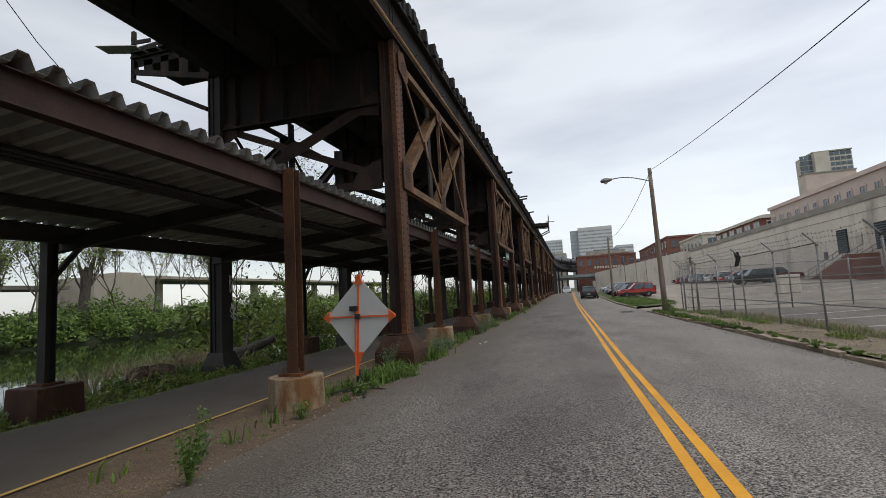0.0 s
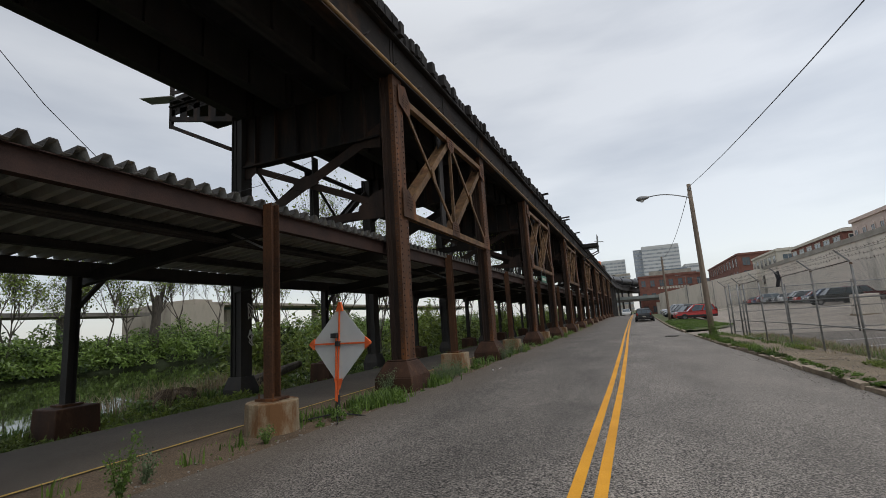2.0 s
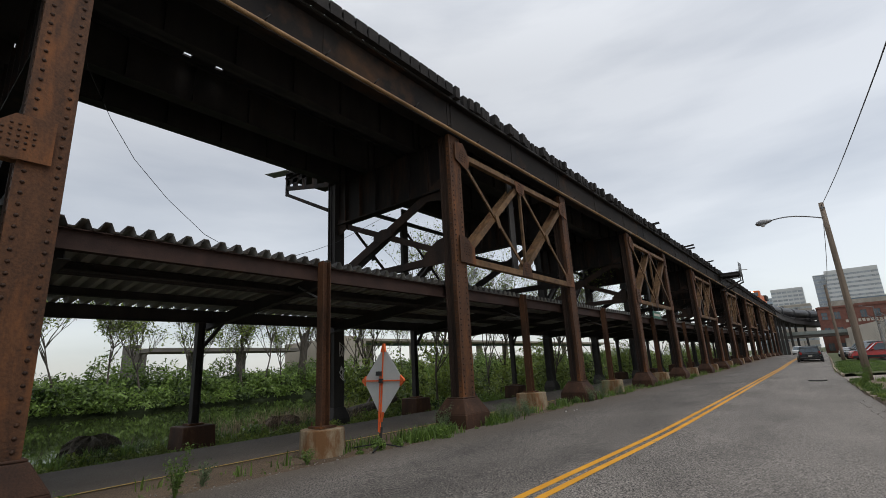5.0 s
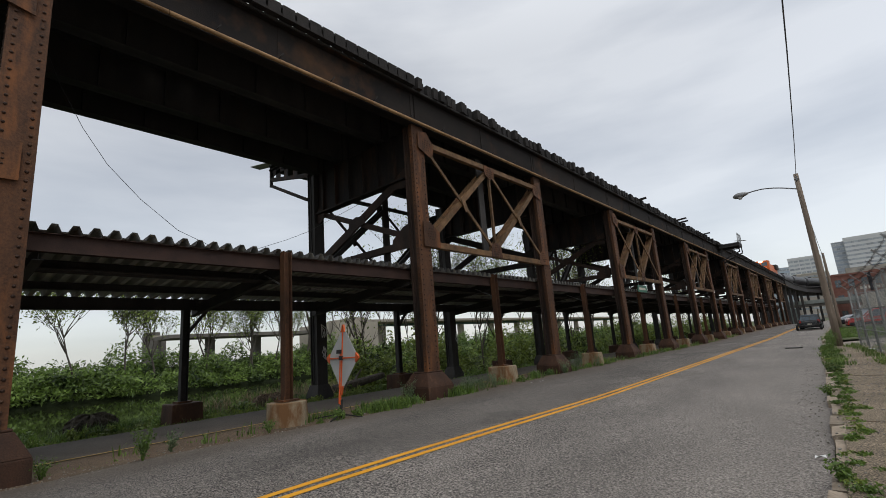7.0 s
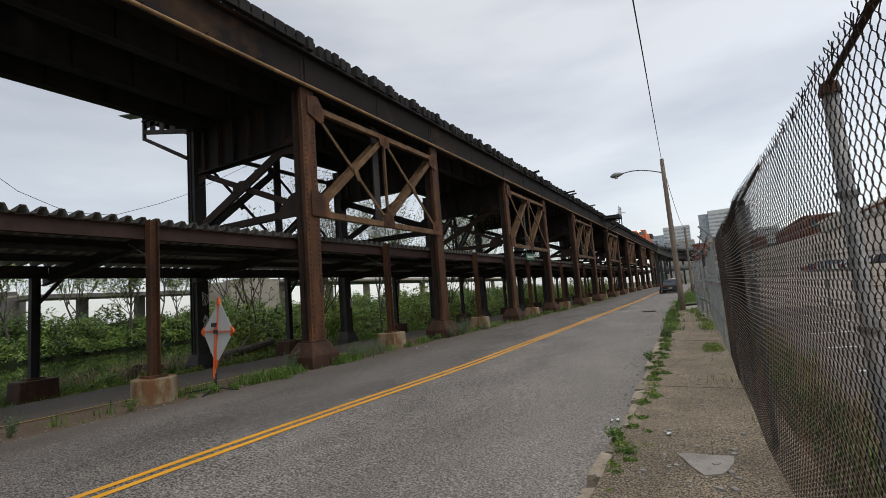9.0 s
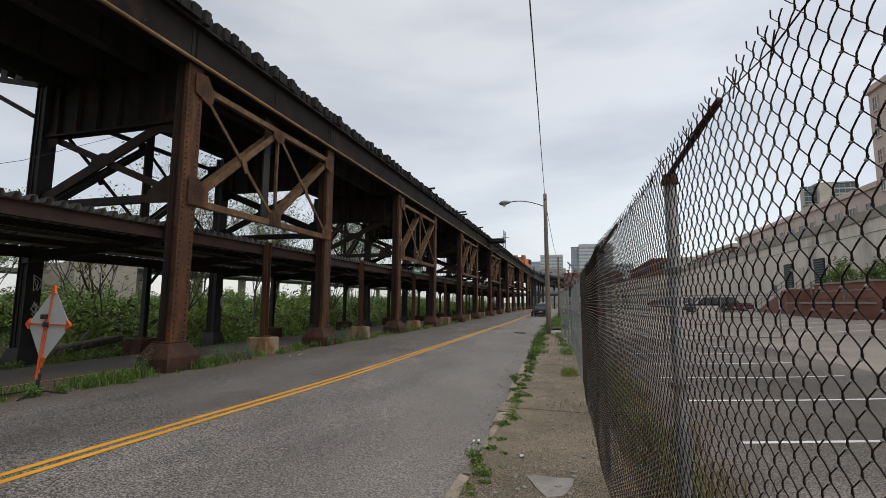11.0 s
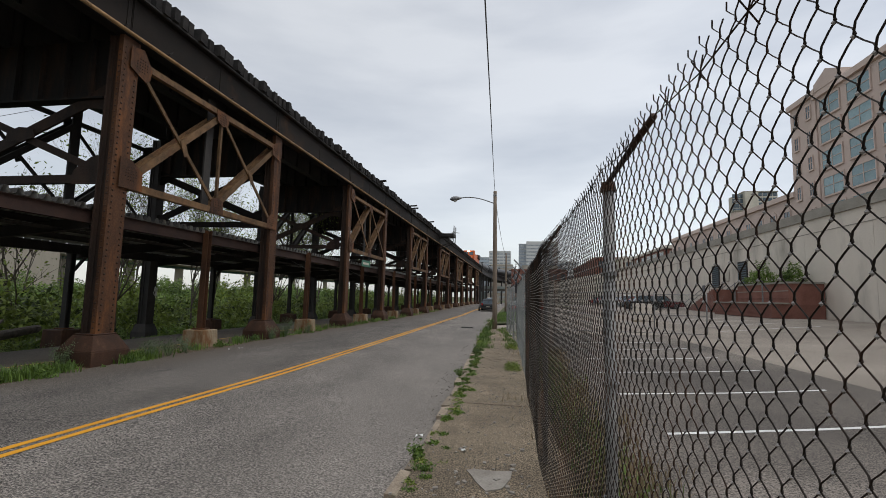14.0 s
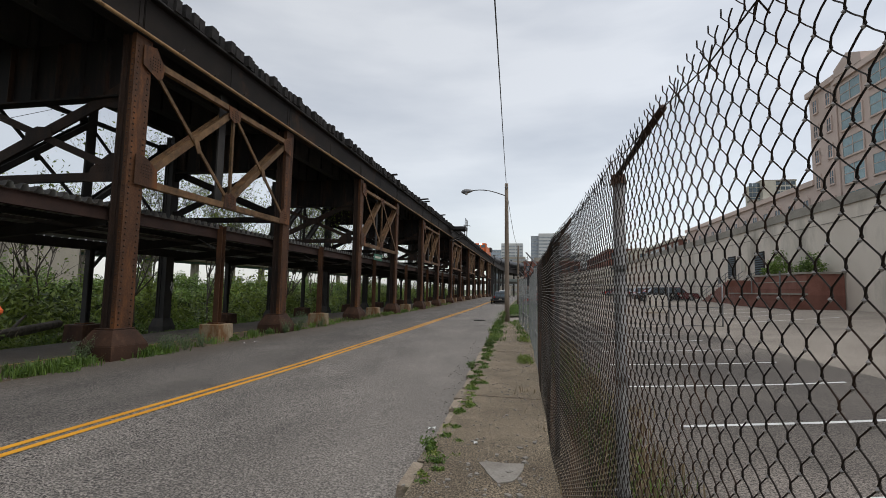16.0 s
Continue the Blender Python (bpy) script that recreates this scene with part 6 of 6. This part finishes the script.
tagged(part("bank_weeds", leaf_mesh("bank_weeds", mounds(rs, spec, 420), .10, M_LEAF, 5), M_LEAF), "low green weeds on the canal edge beside the path", "weeds", kind="stuff")
spec = [(-10.75 + rs.normal() * .45, rs.uniform(1.5, 14), -.3, rs.uniform(.12, .3), rs.uniform(.15, .42)) for _ in range(120)]
tagged(part("path_edge_weeds", leaf_mesh("path_edge_weeds", mounds(rs, spec, 2300), .05, M_LEAF2, 17, .5, 1.9), M_LEAF2), "bright leafy weeds on the bank beside the path", "weeds", kind="stuff")
tree_rows = [(-47.5, 18, 8, 500), (-48, 23, 8.5, 460), (-47.5, 28, 7.5, 500), (-48, 33, 8, 460), (-49, 12, 11, 900), (-50, 24, 13, 400), (-48.5, 31, 12, 900), (-50, 41, 13, 700), (-49, 49, 14, 250), (-50, 60, 13, 600), (-49, 72, 14, 900), (-48, 5, 10, 900), (-50, -8, 12, 900), (-50, 88, 14, 800),
             (-15.5, 22.5, 12.5, 1100), (-16, 29, 11.5, 1500), (-15, 36, 12.5, 1400), (-16, 45, 13, 1700), (-15.5, 56, 12, 1700), (-16, 70, 13, 1700), (-17, 88, 13, 1700), (-16.5, 18.2, 10.0, 600),
             (-17.5, 32, 13.5, 900), (-17, 40.5, 13, 1500), (-17.5, 50, 13.5, 1500), (-18, 26, 13, 350), (-49, 16, 11, 1200), (-48.5, 28, 11, 500), (-50, 36, 11, 300), (-49, 45, 12, 300), (-48.5, 54, 12, 500)]
for k, (x, yy, h, n_) in enumerate(tree_rows):
    tree((x, yy, ground_z(x, yy) - .05 if x > -20 else .6), h, 40 + k, int(n_ * (2.2 if x < -20 else 1.6)), .19 if x < -20 else .11, M_LEAF2, "spindly spring tree with sparse yellow-green leaves" if n_ > 450 else "nearly bare grey tree with thin branches",
         spread=.36, depth=4 if n_ > 1000 or x < -20 else 3, trunk=.12 if x < -20 else .09)
snag = thing("dead_tree", (-49.5, 36.6, 1.0), "broken ivy-grown dead tree trunk", "tree")
part("trunk", Mesh().pipe([(0, 0, -1), (.1, .1, 1.2), (.25, .2, 3.0), (.3, .2, 4.6), (.4, .35, 5.6)], [.62, .5, .45, .46, .3], 10).pipe([(.3, .25, 4.4), (.5, .7, 5.8), (.7, 1.0, 7.3)], [.34, .22, .05], 8).pipe([(.3, .2, 4.0), (.1, -.3, 5.6), (0, -.5, 6.8)], [.3, .17, .04], 7).pipe([(.2, .2, 2.8), (.1, -.6, 4.2), (.2, -1.1, 5.4)], [.16, .1, .03], 6), M_TRUNK, snag)
def lump(seed, wx, wy, h):
    """A rough, knobbly mound of roots and earth."""
    rg2 = np.random.RandomState(seed)
    a = rg2.uniform(0, 6.28, 8)
    rows_ = []
    for j in range(11):
        th = j / 10 * math.pi / 2
        row_ = []
        for i in range(29):
            ph = (i % 28) * 2 * math.pi / 28
            k = 1 + .16 * math.sin(3 * ph + a[0]) + .12 * math.sin(5 * ph + a[1] + 2 * th) + .1 * math.sin(9 * ph + a[2]) * math.sin(5 * th + a[3]) + .06 * math.sin(14 * ph + a[4] + 7 * th)
            c_ = math.cos(th) ** .6
            row_.append((wx * c_ * k * math.cos(ph), wy * c_ * k * math.sin(ph), h * math.sin(th) * (1 + .25 * math.sin(2 * ph + a[5]) * c_ + .1 * math.sin(7 * ph + a[6]))))
        rows_.append(row_)
    return Mesh().grid(rows_)


mo = tagged(part("earth_mound", lump(3, .52, .62, .62), surface("dark_root_mound", (.014, .012, .008), (.055, .045, .03), 3, 20, .95, 1.0, vary=0, speck=.5, speck_scale=30)), "dark overgrown stump mound at the water's edge", "mound")
mo.location = (-12.0, 5.0, -.3)
stump = tagged(part("stump", lump(8, .5, .72, .55), surface("brown_stump", (.05, .035, .022), (.14, .10, .066), 4, 30, .95, .8, vary=0, speck=.5, speck_scale=30)), "brown weathered stump beside the path", "stump")
stump.location = (-12.2, 10.35, -.35)
log = tagged(part("log", Mesh().tube((-11.9, 12.9, .05), (-12.6, 16.2, .35), .2, .14, n=10).tube((-12.1, 14.0, .1), (-12.9, 15.2, .7), .07, .04, n=6), M_TRUNK), "fallen log lying in the weeds", "log")


def blades(name, spots, mat, seed, label, h=(.12, .3), width=.012, category="grass"):
    """Thin bent grass blades standing on spots of x, y, z, spread."""
    rb = np.random.RandomState(seed)
    m = Mesh()
    for x, y_, z, sp, n in spots:
        for _ in range(n):
            px, py = x + rb.normal() * sp, y_ + rb.normal() * sp
            a, ln, lean = rb.uniform(0, 6.283), rb.uniform(*h), rb.uniform(.1, .7)
            dx, dy = math.cos(a), math.sin(a)
            w = width * rb.uniform(.6, 1.3)
            b0, b1 = Vector((px - dy * w, py + dx * w, z)), Vector((px + dy * w, py - dx * w, z))
            mid_ = Vector((px + dx * ln * lean * .35, py + dy * ln * lean * .35, z + ln * .62))
            tip = Vector((px + dx * ln * lean, py + dy * ln * lean, z + ln * (1 - .25 * lean)))
            k = len(m.v)
            m.v.extend([tuple(b0), tuple(b1), tuple(mid_ + Vector((dy * w * .7, -dx * w * .7, 0))), tuple(mid_ - Vector((dy * w * .7, -dx * w * .7, 0))), tuple(tip)])
            m.f.extend([(k, k + 1, k + 2, k + 3), (k + 3, k + 2, k + 4)])
    me = bpy.data.meshes.new(name)
    me.from_pydata(m.v, [], m.f)
    me.materials.append(mat)
    return tagged(part(name, me, mat), label, category, kind="stuff")


rs = np.random.RandomState(21)
spots = []
for yy in np.arange(7.6, 60, .22):     # verge between street and path
    dens = (.95 if math.sin(yy * 2.1) > -.1 else .3) if 7.6 < yy < 13.2 else .5 if yy < 30 else .35
    if rs.rand() < dens:
        spots.append((-5.3 + rs.uniform(-.5, .3), yy, rise(yy) - .03, .13, 40 if yy < 14 else 24))
        if dens > .9:
            spots.append((-5.2 + rs.uniform(-.4, .3), yy + .1, -.03, .14, 60))
            spots.append((-5.15 + rs.uniform(-.4, .3), yy + .15, -.03, .12, 26))
for yy in np.arange(-3, 7, .4):
    if rs.rand() < .3:
        spots.append((-5.6 + rs.uniform(-.7, .4), yy, -.03, .1, 16))
blades("verge_grass", spots, M_GRASS, 1, "bright green grass tufts on the dirt verge", (.09, .36), .013)
spec = [(-5.2 + rs.normal() * .25, yy + rs.uniform(-.2, .2), -.03, rs.uniform(.07, .2), rs.uniform(.06, .26)) for yy in np.concatenate([np.arange(7.7, 13.6, .33), np.arange(15, 40, .9)])]
tagged(part("verge_weeds", leaf_mesh("verge_weeds", mounds(rs, spec, 5200), .035, M_GRASS, 18, .6, 2.3), M_GRASS), "leafy green weeds along the street edge", "weeds", kind="stuff")
spots, clumps, pale = [], [], []
for yy in np.arange(-4, 29, .065):       # low leafy weeds along the kerb
    if rs.rand() < (.62 if yy > 8.5 else .35):
        r_ = rs.uniform(.03, .10) * (1.0 if yy < 16 else 1.35)
        (clumps if rs.rand() < .55 else pale).append((along(KERB, yy) + .2 + rs.normal() * .07, yy, rise(yy) + .115, r_, r_ * rs.uniform(.3, .9)))
for yy in np.arange(18, 29, .22):
    spots.append((along(KERB, yy) + .28 + rs.normal() * .1, yy, rise(yy) + .11, .12, 40))
    if rs.rand() < .6:
        spots.append((along(FENCE, min(yy, 27.5)) - .22 + rs.normal() * .12, yy, .125, .12, 34))
for yy in (13.2, 13.5, 13.9, 18.0, 18.5):
    pale.append((along(FENCE, yy) - .25, yy, .12, .2, .12))
blades("kerb_grass", spots, M_GRASS, 2, "green grass growing along the kerb", (.04, .17), .008)
tagged(part("kerb_weeds", leaf_mesh("kerb_weeds", mounds(rs, clumps, 11000), .026, M_GRASS, 15, .6, 2.2), M_GRASS), "low leafy weeds between the kerb stones", "weeds", kind="stuff")
tagged(part("pale_kerb_weeds", leaf_mesh("pale_kerb_weeds", mounds(rs, pale, 8000), .022, M_LEAF2, 16, .6, 2.2), M_LEAF2), "yellow-green creeping weeds on the pavement edge", "weeds", kind="stuff")
spots = []
for yy in np.arange(-3, 27, .16):       # inside the fence
    for _ in range(2):
        spots.append((along(FENCE, yy) + .4 + abs(rs.normal()) * .3, yy, ground_z(6, yy) + .0, .14, 17))
blades("fence_grass", spots, M_GRASS, 3, "ragged grass strip inside the fence", (.07, .32), .008)
spots = [(along(FENCE, yy) + .75 + rs.normal() * .3, yy, .02, .18, 34) for yy in np.arange(-3, 27, .14)]
blades("dry_fence_grass", spots, M_STRAW, 4, "dry straw mixed in the fence grass", (.1, .3), .009)
fs = Mesh()
fs.grid([[(along(FENCE, y) + .1, y, .06), (along(FENCE, y) + .9 + .15 * math.sin(y * 2), y, .055)] for y in np.arange(-10, 27.6, .5)])
tagged(part("fence_verge", fs, M_DIRT), "dirt strip along the inside of the fence", "verge", kind="structure")
spots = [(rs.uniform(2.9, 6.4), rs.uniform(35.5, 58), .14, .2, 26) for _ in range(420)]
blades("island_grass", [(x, y_, rise(y_) + .12, s, n_) for x, y_, z, s, n_ in spots if x < along([(34.6, 3.2), (40, 6.3), (52, 6.1), (60, 4.4)], y_)], M_GRASS, 6, "mown grass of the island by the driveway", (.06, .16), .014)
spots = [(-12.9 + rs.normal() * .6, 8.2 + rs.uniform(0, 6), -.55, .25, 30) for _ in range(48)]
blades("reeds", spots, M_STRAW, 7, "dry straw-coloured reeds at the water's edge", (.5, 1.2), .012, "reeds")


spots = [(-11.8 + rs.normal() * .45, rs.uniform(2.5, 12), -.25, .2, 24) for _ in range(90)] + [(-11.5 + rs.normal() * .2, 5 + rs.normal() * .6, -.2, .12, 26) for _ in range(16)]
blades("bank_grass", spots, M_GRASS, 9, "green grass round the stumps on the bank", (.15, .45), .011)
spots = [(rs.uniform(-6.5, -5.2), rs.uniform(0, 9), -.025, .05, 7) for _ in range(46)] + [(-9.7 + rs.normal() * .12, rs.uniform(2, 30), -.02, .08, 14) for _ in range(90)]
blades("verge_sprouts", spots, M_GRASS, 12, "small sparse sprouts in the bare dirt", (.02, .08), .008)


def weed(at, h, r, n, mat, label, seed, size=.027):
    w = thing("weed", at, label, "weed", "weeds at the roadside")
    n *= 2
    rw = random.Random(seed)
    stems, tips = Mesh(), []
    for _ in range(13):
        a, l_ = rw.uniform(0, 6.28), rw.uniform(.5, 1) * h
        q = Vector((math.cos(a) * r * rw.uniform(.2, 1), math.sin(a) * r * rw.uniform(.2, 1), l_))
        stems.tube((0, 0, -.03), q * .55 + Vector((0, 0, l_ * .1)), .006, .004, n=4).tube(q * .55 + Vector((0, 0, l_ * .1)), q, .004, .002, n=4)
        tips += [q * u + Vector((0, 0, l_ * .1 * (1 - u))) for u in (.3, .45, .6, .75, .9, 1.0)]
    part("stem", stems, mat, w)["kind"] = "stuff"
    rs_ = np.random.RandomState(seed)
    tp = np.array([tuple(p) for p in tips])
    c = tp[rs_.randint(0, len(tp), n)] + rs_.normal(size=(n, 3)) * r * .18
    c[:, 2] = np.maximum(c[:, 2], .01)
    part("leaves", leaf_mesh("leaves", c, size, mat, seed, .6), mat, w)


for k, (x, yy, h, r, n_, mt) in enumerate(((-4.95, 4.15, .7, .2, 330, M_GRASS), (-5.35, 4.7, .4, .2, 130, M_GREYW), (-5.2, 2.9, .35, .2, 120, M_GRASS), (-5.0, 12.9, .55, .35, 420, M_GREYW), (-4.95, 13.6, .5, .35, 380, M_GREYW),
                                              (-5.6, 11.0, .6, .3, 350, M_GREYW), (-5.0, 14.4, .45, .3, 320, M_GREYW), (-5.0, 20.5, .8, .4, 600, M_GREYW), (-5.0, 19.3, .6, .35, 420, M_GREYW), (-5.1, 22.9, .55, .3, 300, M_GREYW),
                                              (-5.2, 6.5, .3, .18, 120, M_GRASS), (3.95, 6.65, .17, .14, 220, M_GRASS), (4.05, 6.25, .11, .12, 130, M_GRASS), (3.45, 26.6, .75, .3, 500, M_GRASS), (3.4, 25.2, .5, .3, 350, M_GRASS), (3.7, 12.2, .2, .15, 140, M_GRASS))):
    weed((x, yy, ground_z(x, yy) + (.08 if x > 0 else -.02)), h, r, n_, mt, "leggy grey-green roadside weed" if mt is M_GREYW else "leafy green roadside weed", 70 + k)
pl = mounds(np.random.RandomState(4), [(26.8, 43.0, 3.6, .8, 1.5), (26.8, 44.2, 3.6, .6, 1.1), (26.8, 47.9, 3.6, .9, 1.9), (26.8, 49.4, 3.6, .8, 1.3)], 800)
shrub = thing("planter_shrubs", (26.6, 46, 3.5), "feathery green shrubs in the brick planter", "shrub")
part("leaves", leaf_mesh("shrub_leaves", pl - np.array([26.6, 46, 3.5]), .085, M_LEAF, 8, .3, 2.6), M_LEAF, shrub)

# loose stones, gravel and litter
rs = np.random.RandomState(31)
peb = Mesh()
for _ in range(2600):
    if rs.rand() < .55:
        yy = rs.uniform(0, 40)
        x = -4.95 + rs.normal() * .3
        z = rise(yy) + .01
    else:
        yy = rs.uniform(2, 20)
        x, z = along(KERB, yy) + rs.uniform(-.5, 1.3), (.13 if rs.rand() < .7 else .02)
        if x < along(KERB, yy):
            z = .012
        else:
            z = .135
    s = rs.uniform(.006, .02)
    peb.box(0, 0, 0, s * 1.4, s, s * .8, Matrix.Translation((x, yy, z)) @ Matrix.Rotation(rs.uniform(0, 3), 4, "Z"))
for _ in range(70):
    s, u = rs.uniform(.012, .04), rs.rand()
    x, yy = (rs.uniform(4.15, 5.1), rs.uniform(4.6, 7.2)) if u < .6 else (along(FENCE, 14) - rs.uniform(.1, .5), rs.uniform(7, 20))
    peb.box(0, 0, 0, s * 1.5, s, s * .6, Matrix.Translation((x, yy, .137)) @ Matrix.Rotation(rs.uniform(0, 3), 4, "Z"))
tagged(part("gravel", peb, surface("pale_gravel", (.16, .145, .125), (.34, .31, .27), 20, 60, .9, .2, vary=0)), "scattered pale gravel at the road edges", "gravel", kind="stuff")
lit = plain("white_litter", (.62, .62, .6), .6)
for k, (x, yy, z, s) in enumerate(((3.72, 7.7, .03, .05), (-4.15, 15.9, .02, .07), (-4.25, 15.4, .02, .04), (4.6, 24.5, .15, .14), (4.75, 23.4, .15, .12), (4.4, 6.9, .14, .04))):
    lm = Mesh().grid([[(-s, -s * .6, .0), (0, -s * .5, .03), (s, -s * .6, .012)], [(-s, s * .6, .02), (0, s * .5, .0), (s * .9, s * .6, .03)]])
    o = tagged(part("litter", lm, lit), "crumpled white scrap of litter on the ground", "litter", "litter scraps")
    o.location, o.rotation_euler = (x, yy, z), (0, 0, k)
# graffiti strokes on two canal-side columns
M_CHALK = plain("white_spray_paint", (.6, .6, .58), .7)
for cy, zz in ((11.8, 2.35), (11.8, 1.55), (19.6, 1.8)):
    gm, rg_ = Mesh(), random.Random(int(cy * 10 + zz * 7))
    px, pz = FAR_X + .52, zz
    pts = [(px - .16 + rg_.uniform(0, .3) * .8, pz + (i % 4 - 1.5) * .14 + rg_.uniform(-.06, .06) - (i // 4) * .02) for i in range(12)]
    for a, b in zip(pts[:-1], pts[1:]):
        gm.beam((FAR_X + .425 + .011, cy + (a[0] - px) * 1.1, a[1]), (FAR_X + .425 + .011, cy + (b[0] - px) * 1.1, b[1]), .006, .022)
    tagged(part("graffiti", gm, M_CHALK), "white illegible spray strokes on a column", "graffiti")

# ---- beyond the canal ----
hwy = thing("elevated_highway", (-122, 0, 0), "pale elevated highway on concrete columns beyond the canal", "highway")
part("deck", Mesh().span(0, 10, 98, 330, 10.7, 11.5), M_FARCONC, hwy)
part("steel_girder", Mesh().span(.4, .7, 98, 330, 9.8, 10.7), surface("green_steel", (.06, .12, .11), (.12, .19, .17), .2, 4, .7, .1, vary=0), hwy, "grey-green steel girder")
for yy in range(112, 330, 22):
    part("pier", Mesh().span(1, 3, yy - 1, yy + 1, -1, 9.8), M_FARCONC, hwy)
low_hwy = thing("low_bridge", (-118, 0, 0), "long low concrete bridge beyond the trees", "bridge")
part("deck", Mesh().span(0, 10, 40, 78, 7.6, 8.4), M_FARBR, low_hwy)
part("parapet", Mesh().span(-.2, 0, 40, 78, 8.0, 8.9), M_FARCONC, low_hwy)
for yy in range(40, 76, 12):
    part("pier", Mesh().span(1, 3, yy - .8, yy + .8, -1, 7.6), M_FARBR, low_hwy)
cb = thing("concrete_building", (-124, 82, 0), "stepped pale concrete building beyond the canal", "building")
part("block", Mesh().span(0, 18, 0, 16, -1, 10.3), M_FARCONC, cb)
part("upper_block", Mesh().span(.5, 14, 10, 15.6, 10.3, 12.0), M_FARCONC, cb)
part("tower_block", Mesh().span(1, 12, 4, 7, 10.3, 10.9), M_FARCONC, cb)
blk = thing("silo_block", (-130, 41.5, 0), "pale concrete silo block far away", "building")
part("block", Mesh().span(0, 4, 0, 2.6, -1, 10.2), M_FARBR, blk)
part("annex", Mesh().span(0, 3, 2.6, 4.4, -1, 8.3), M_FARBR, blk)
mast = thing("lattice_mast", (-122, 101, 6), "thin lattice radio mast", "mast")
for dx, dy in ((-.6, -.6), (.6, -.6), (0, .7)):
    part("leg", Mesh().tube((dx, dy, 0), (dx * .6, dy * .6, 13), .09, n=5), M_GALV, mast)
for k in range(8):
    part("lattice", Mesh().beam((-.6, -.6, k * 1.6), (.6, -.6, k * 1.6 + 1.5), .07, .07).beam((.6, -.6, k * 1.6), (0, .7, k * 1.6 + 1.5), .07, .07), M_GALV, mast)
part("antenna", Mesh().box(0, 0, 12.2, 1.8, 1.8, 1.4), M_GALV, mast)
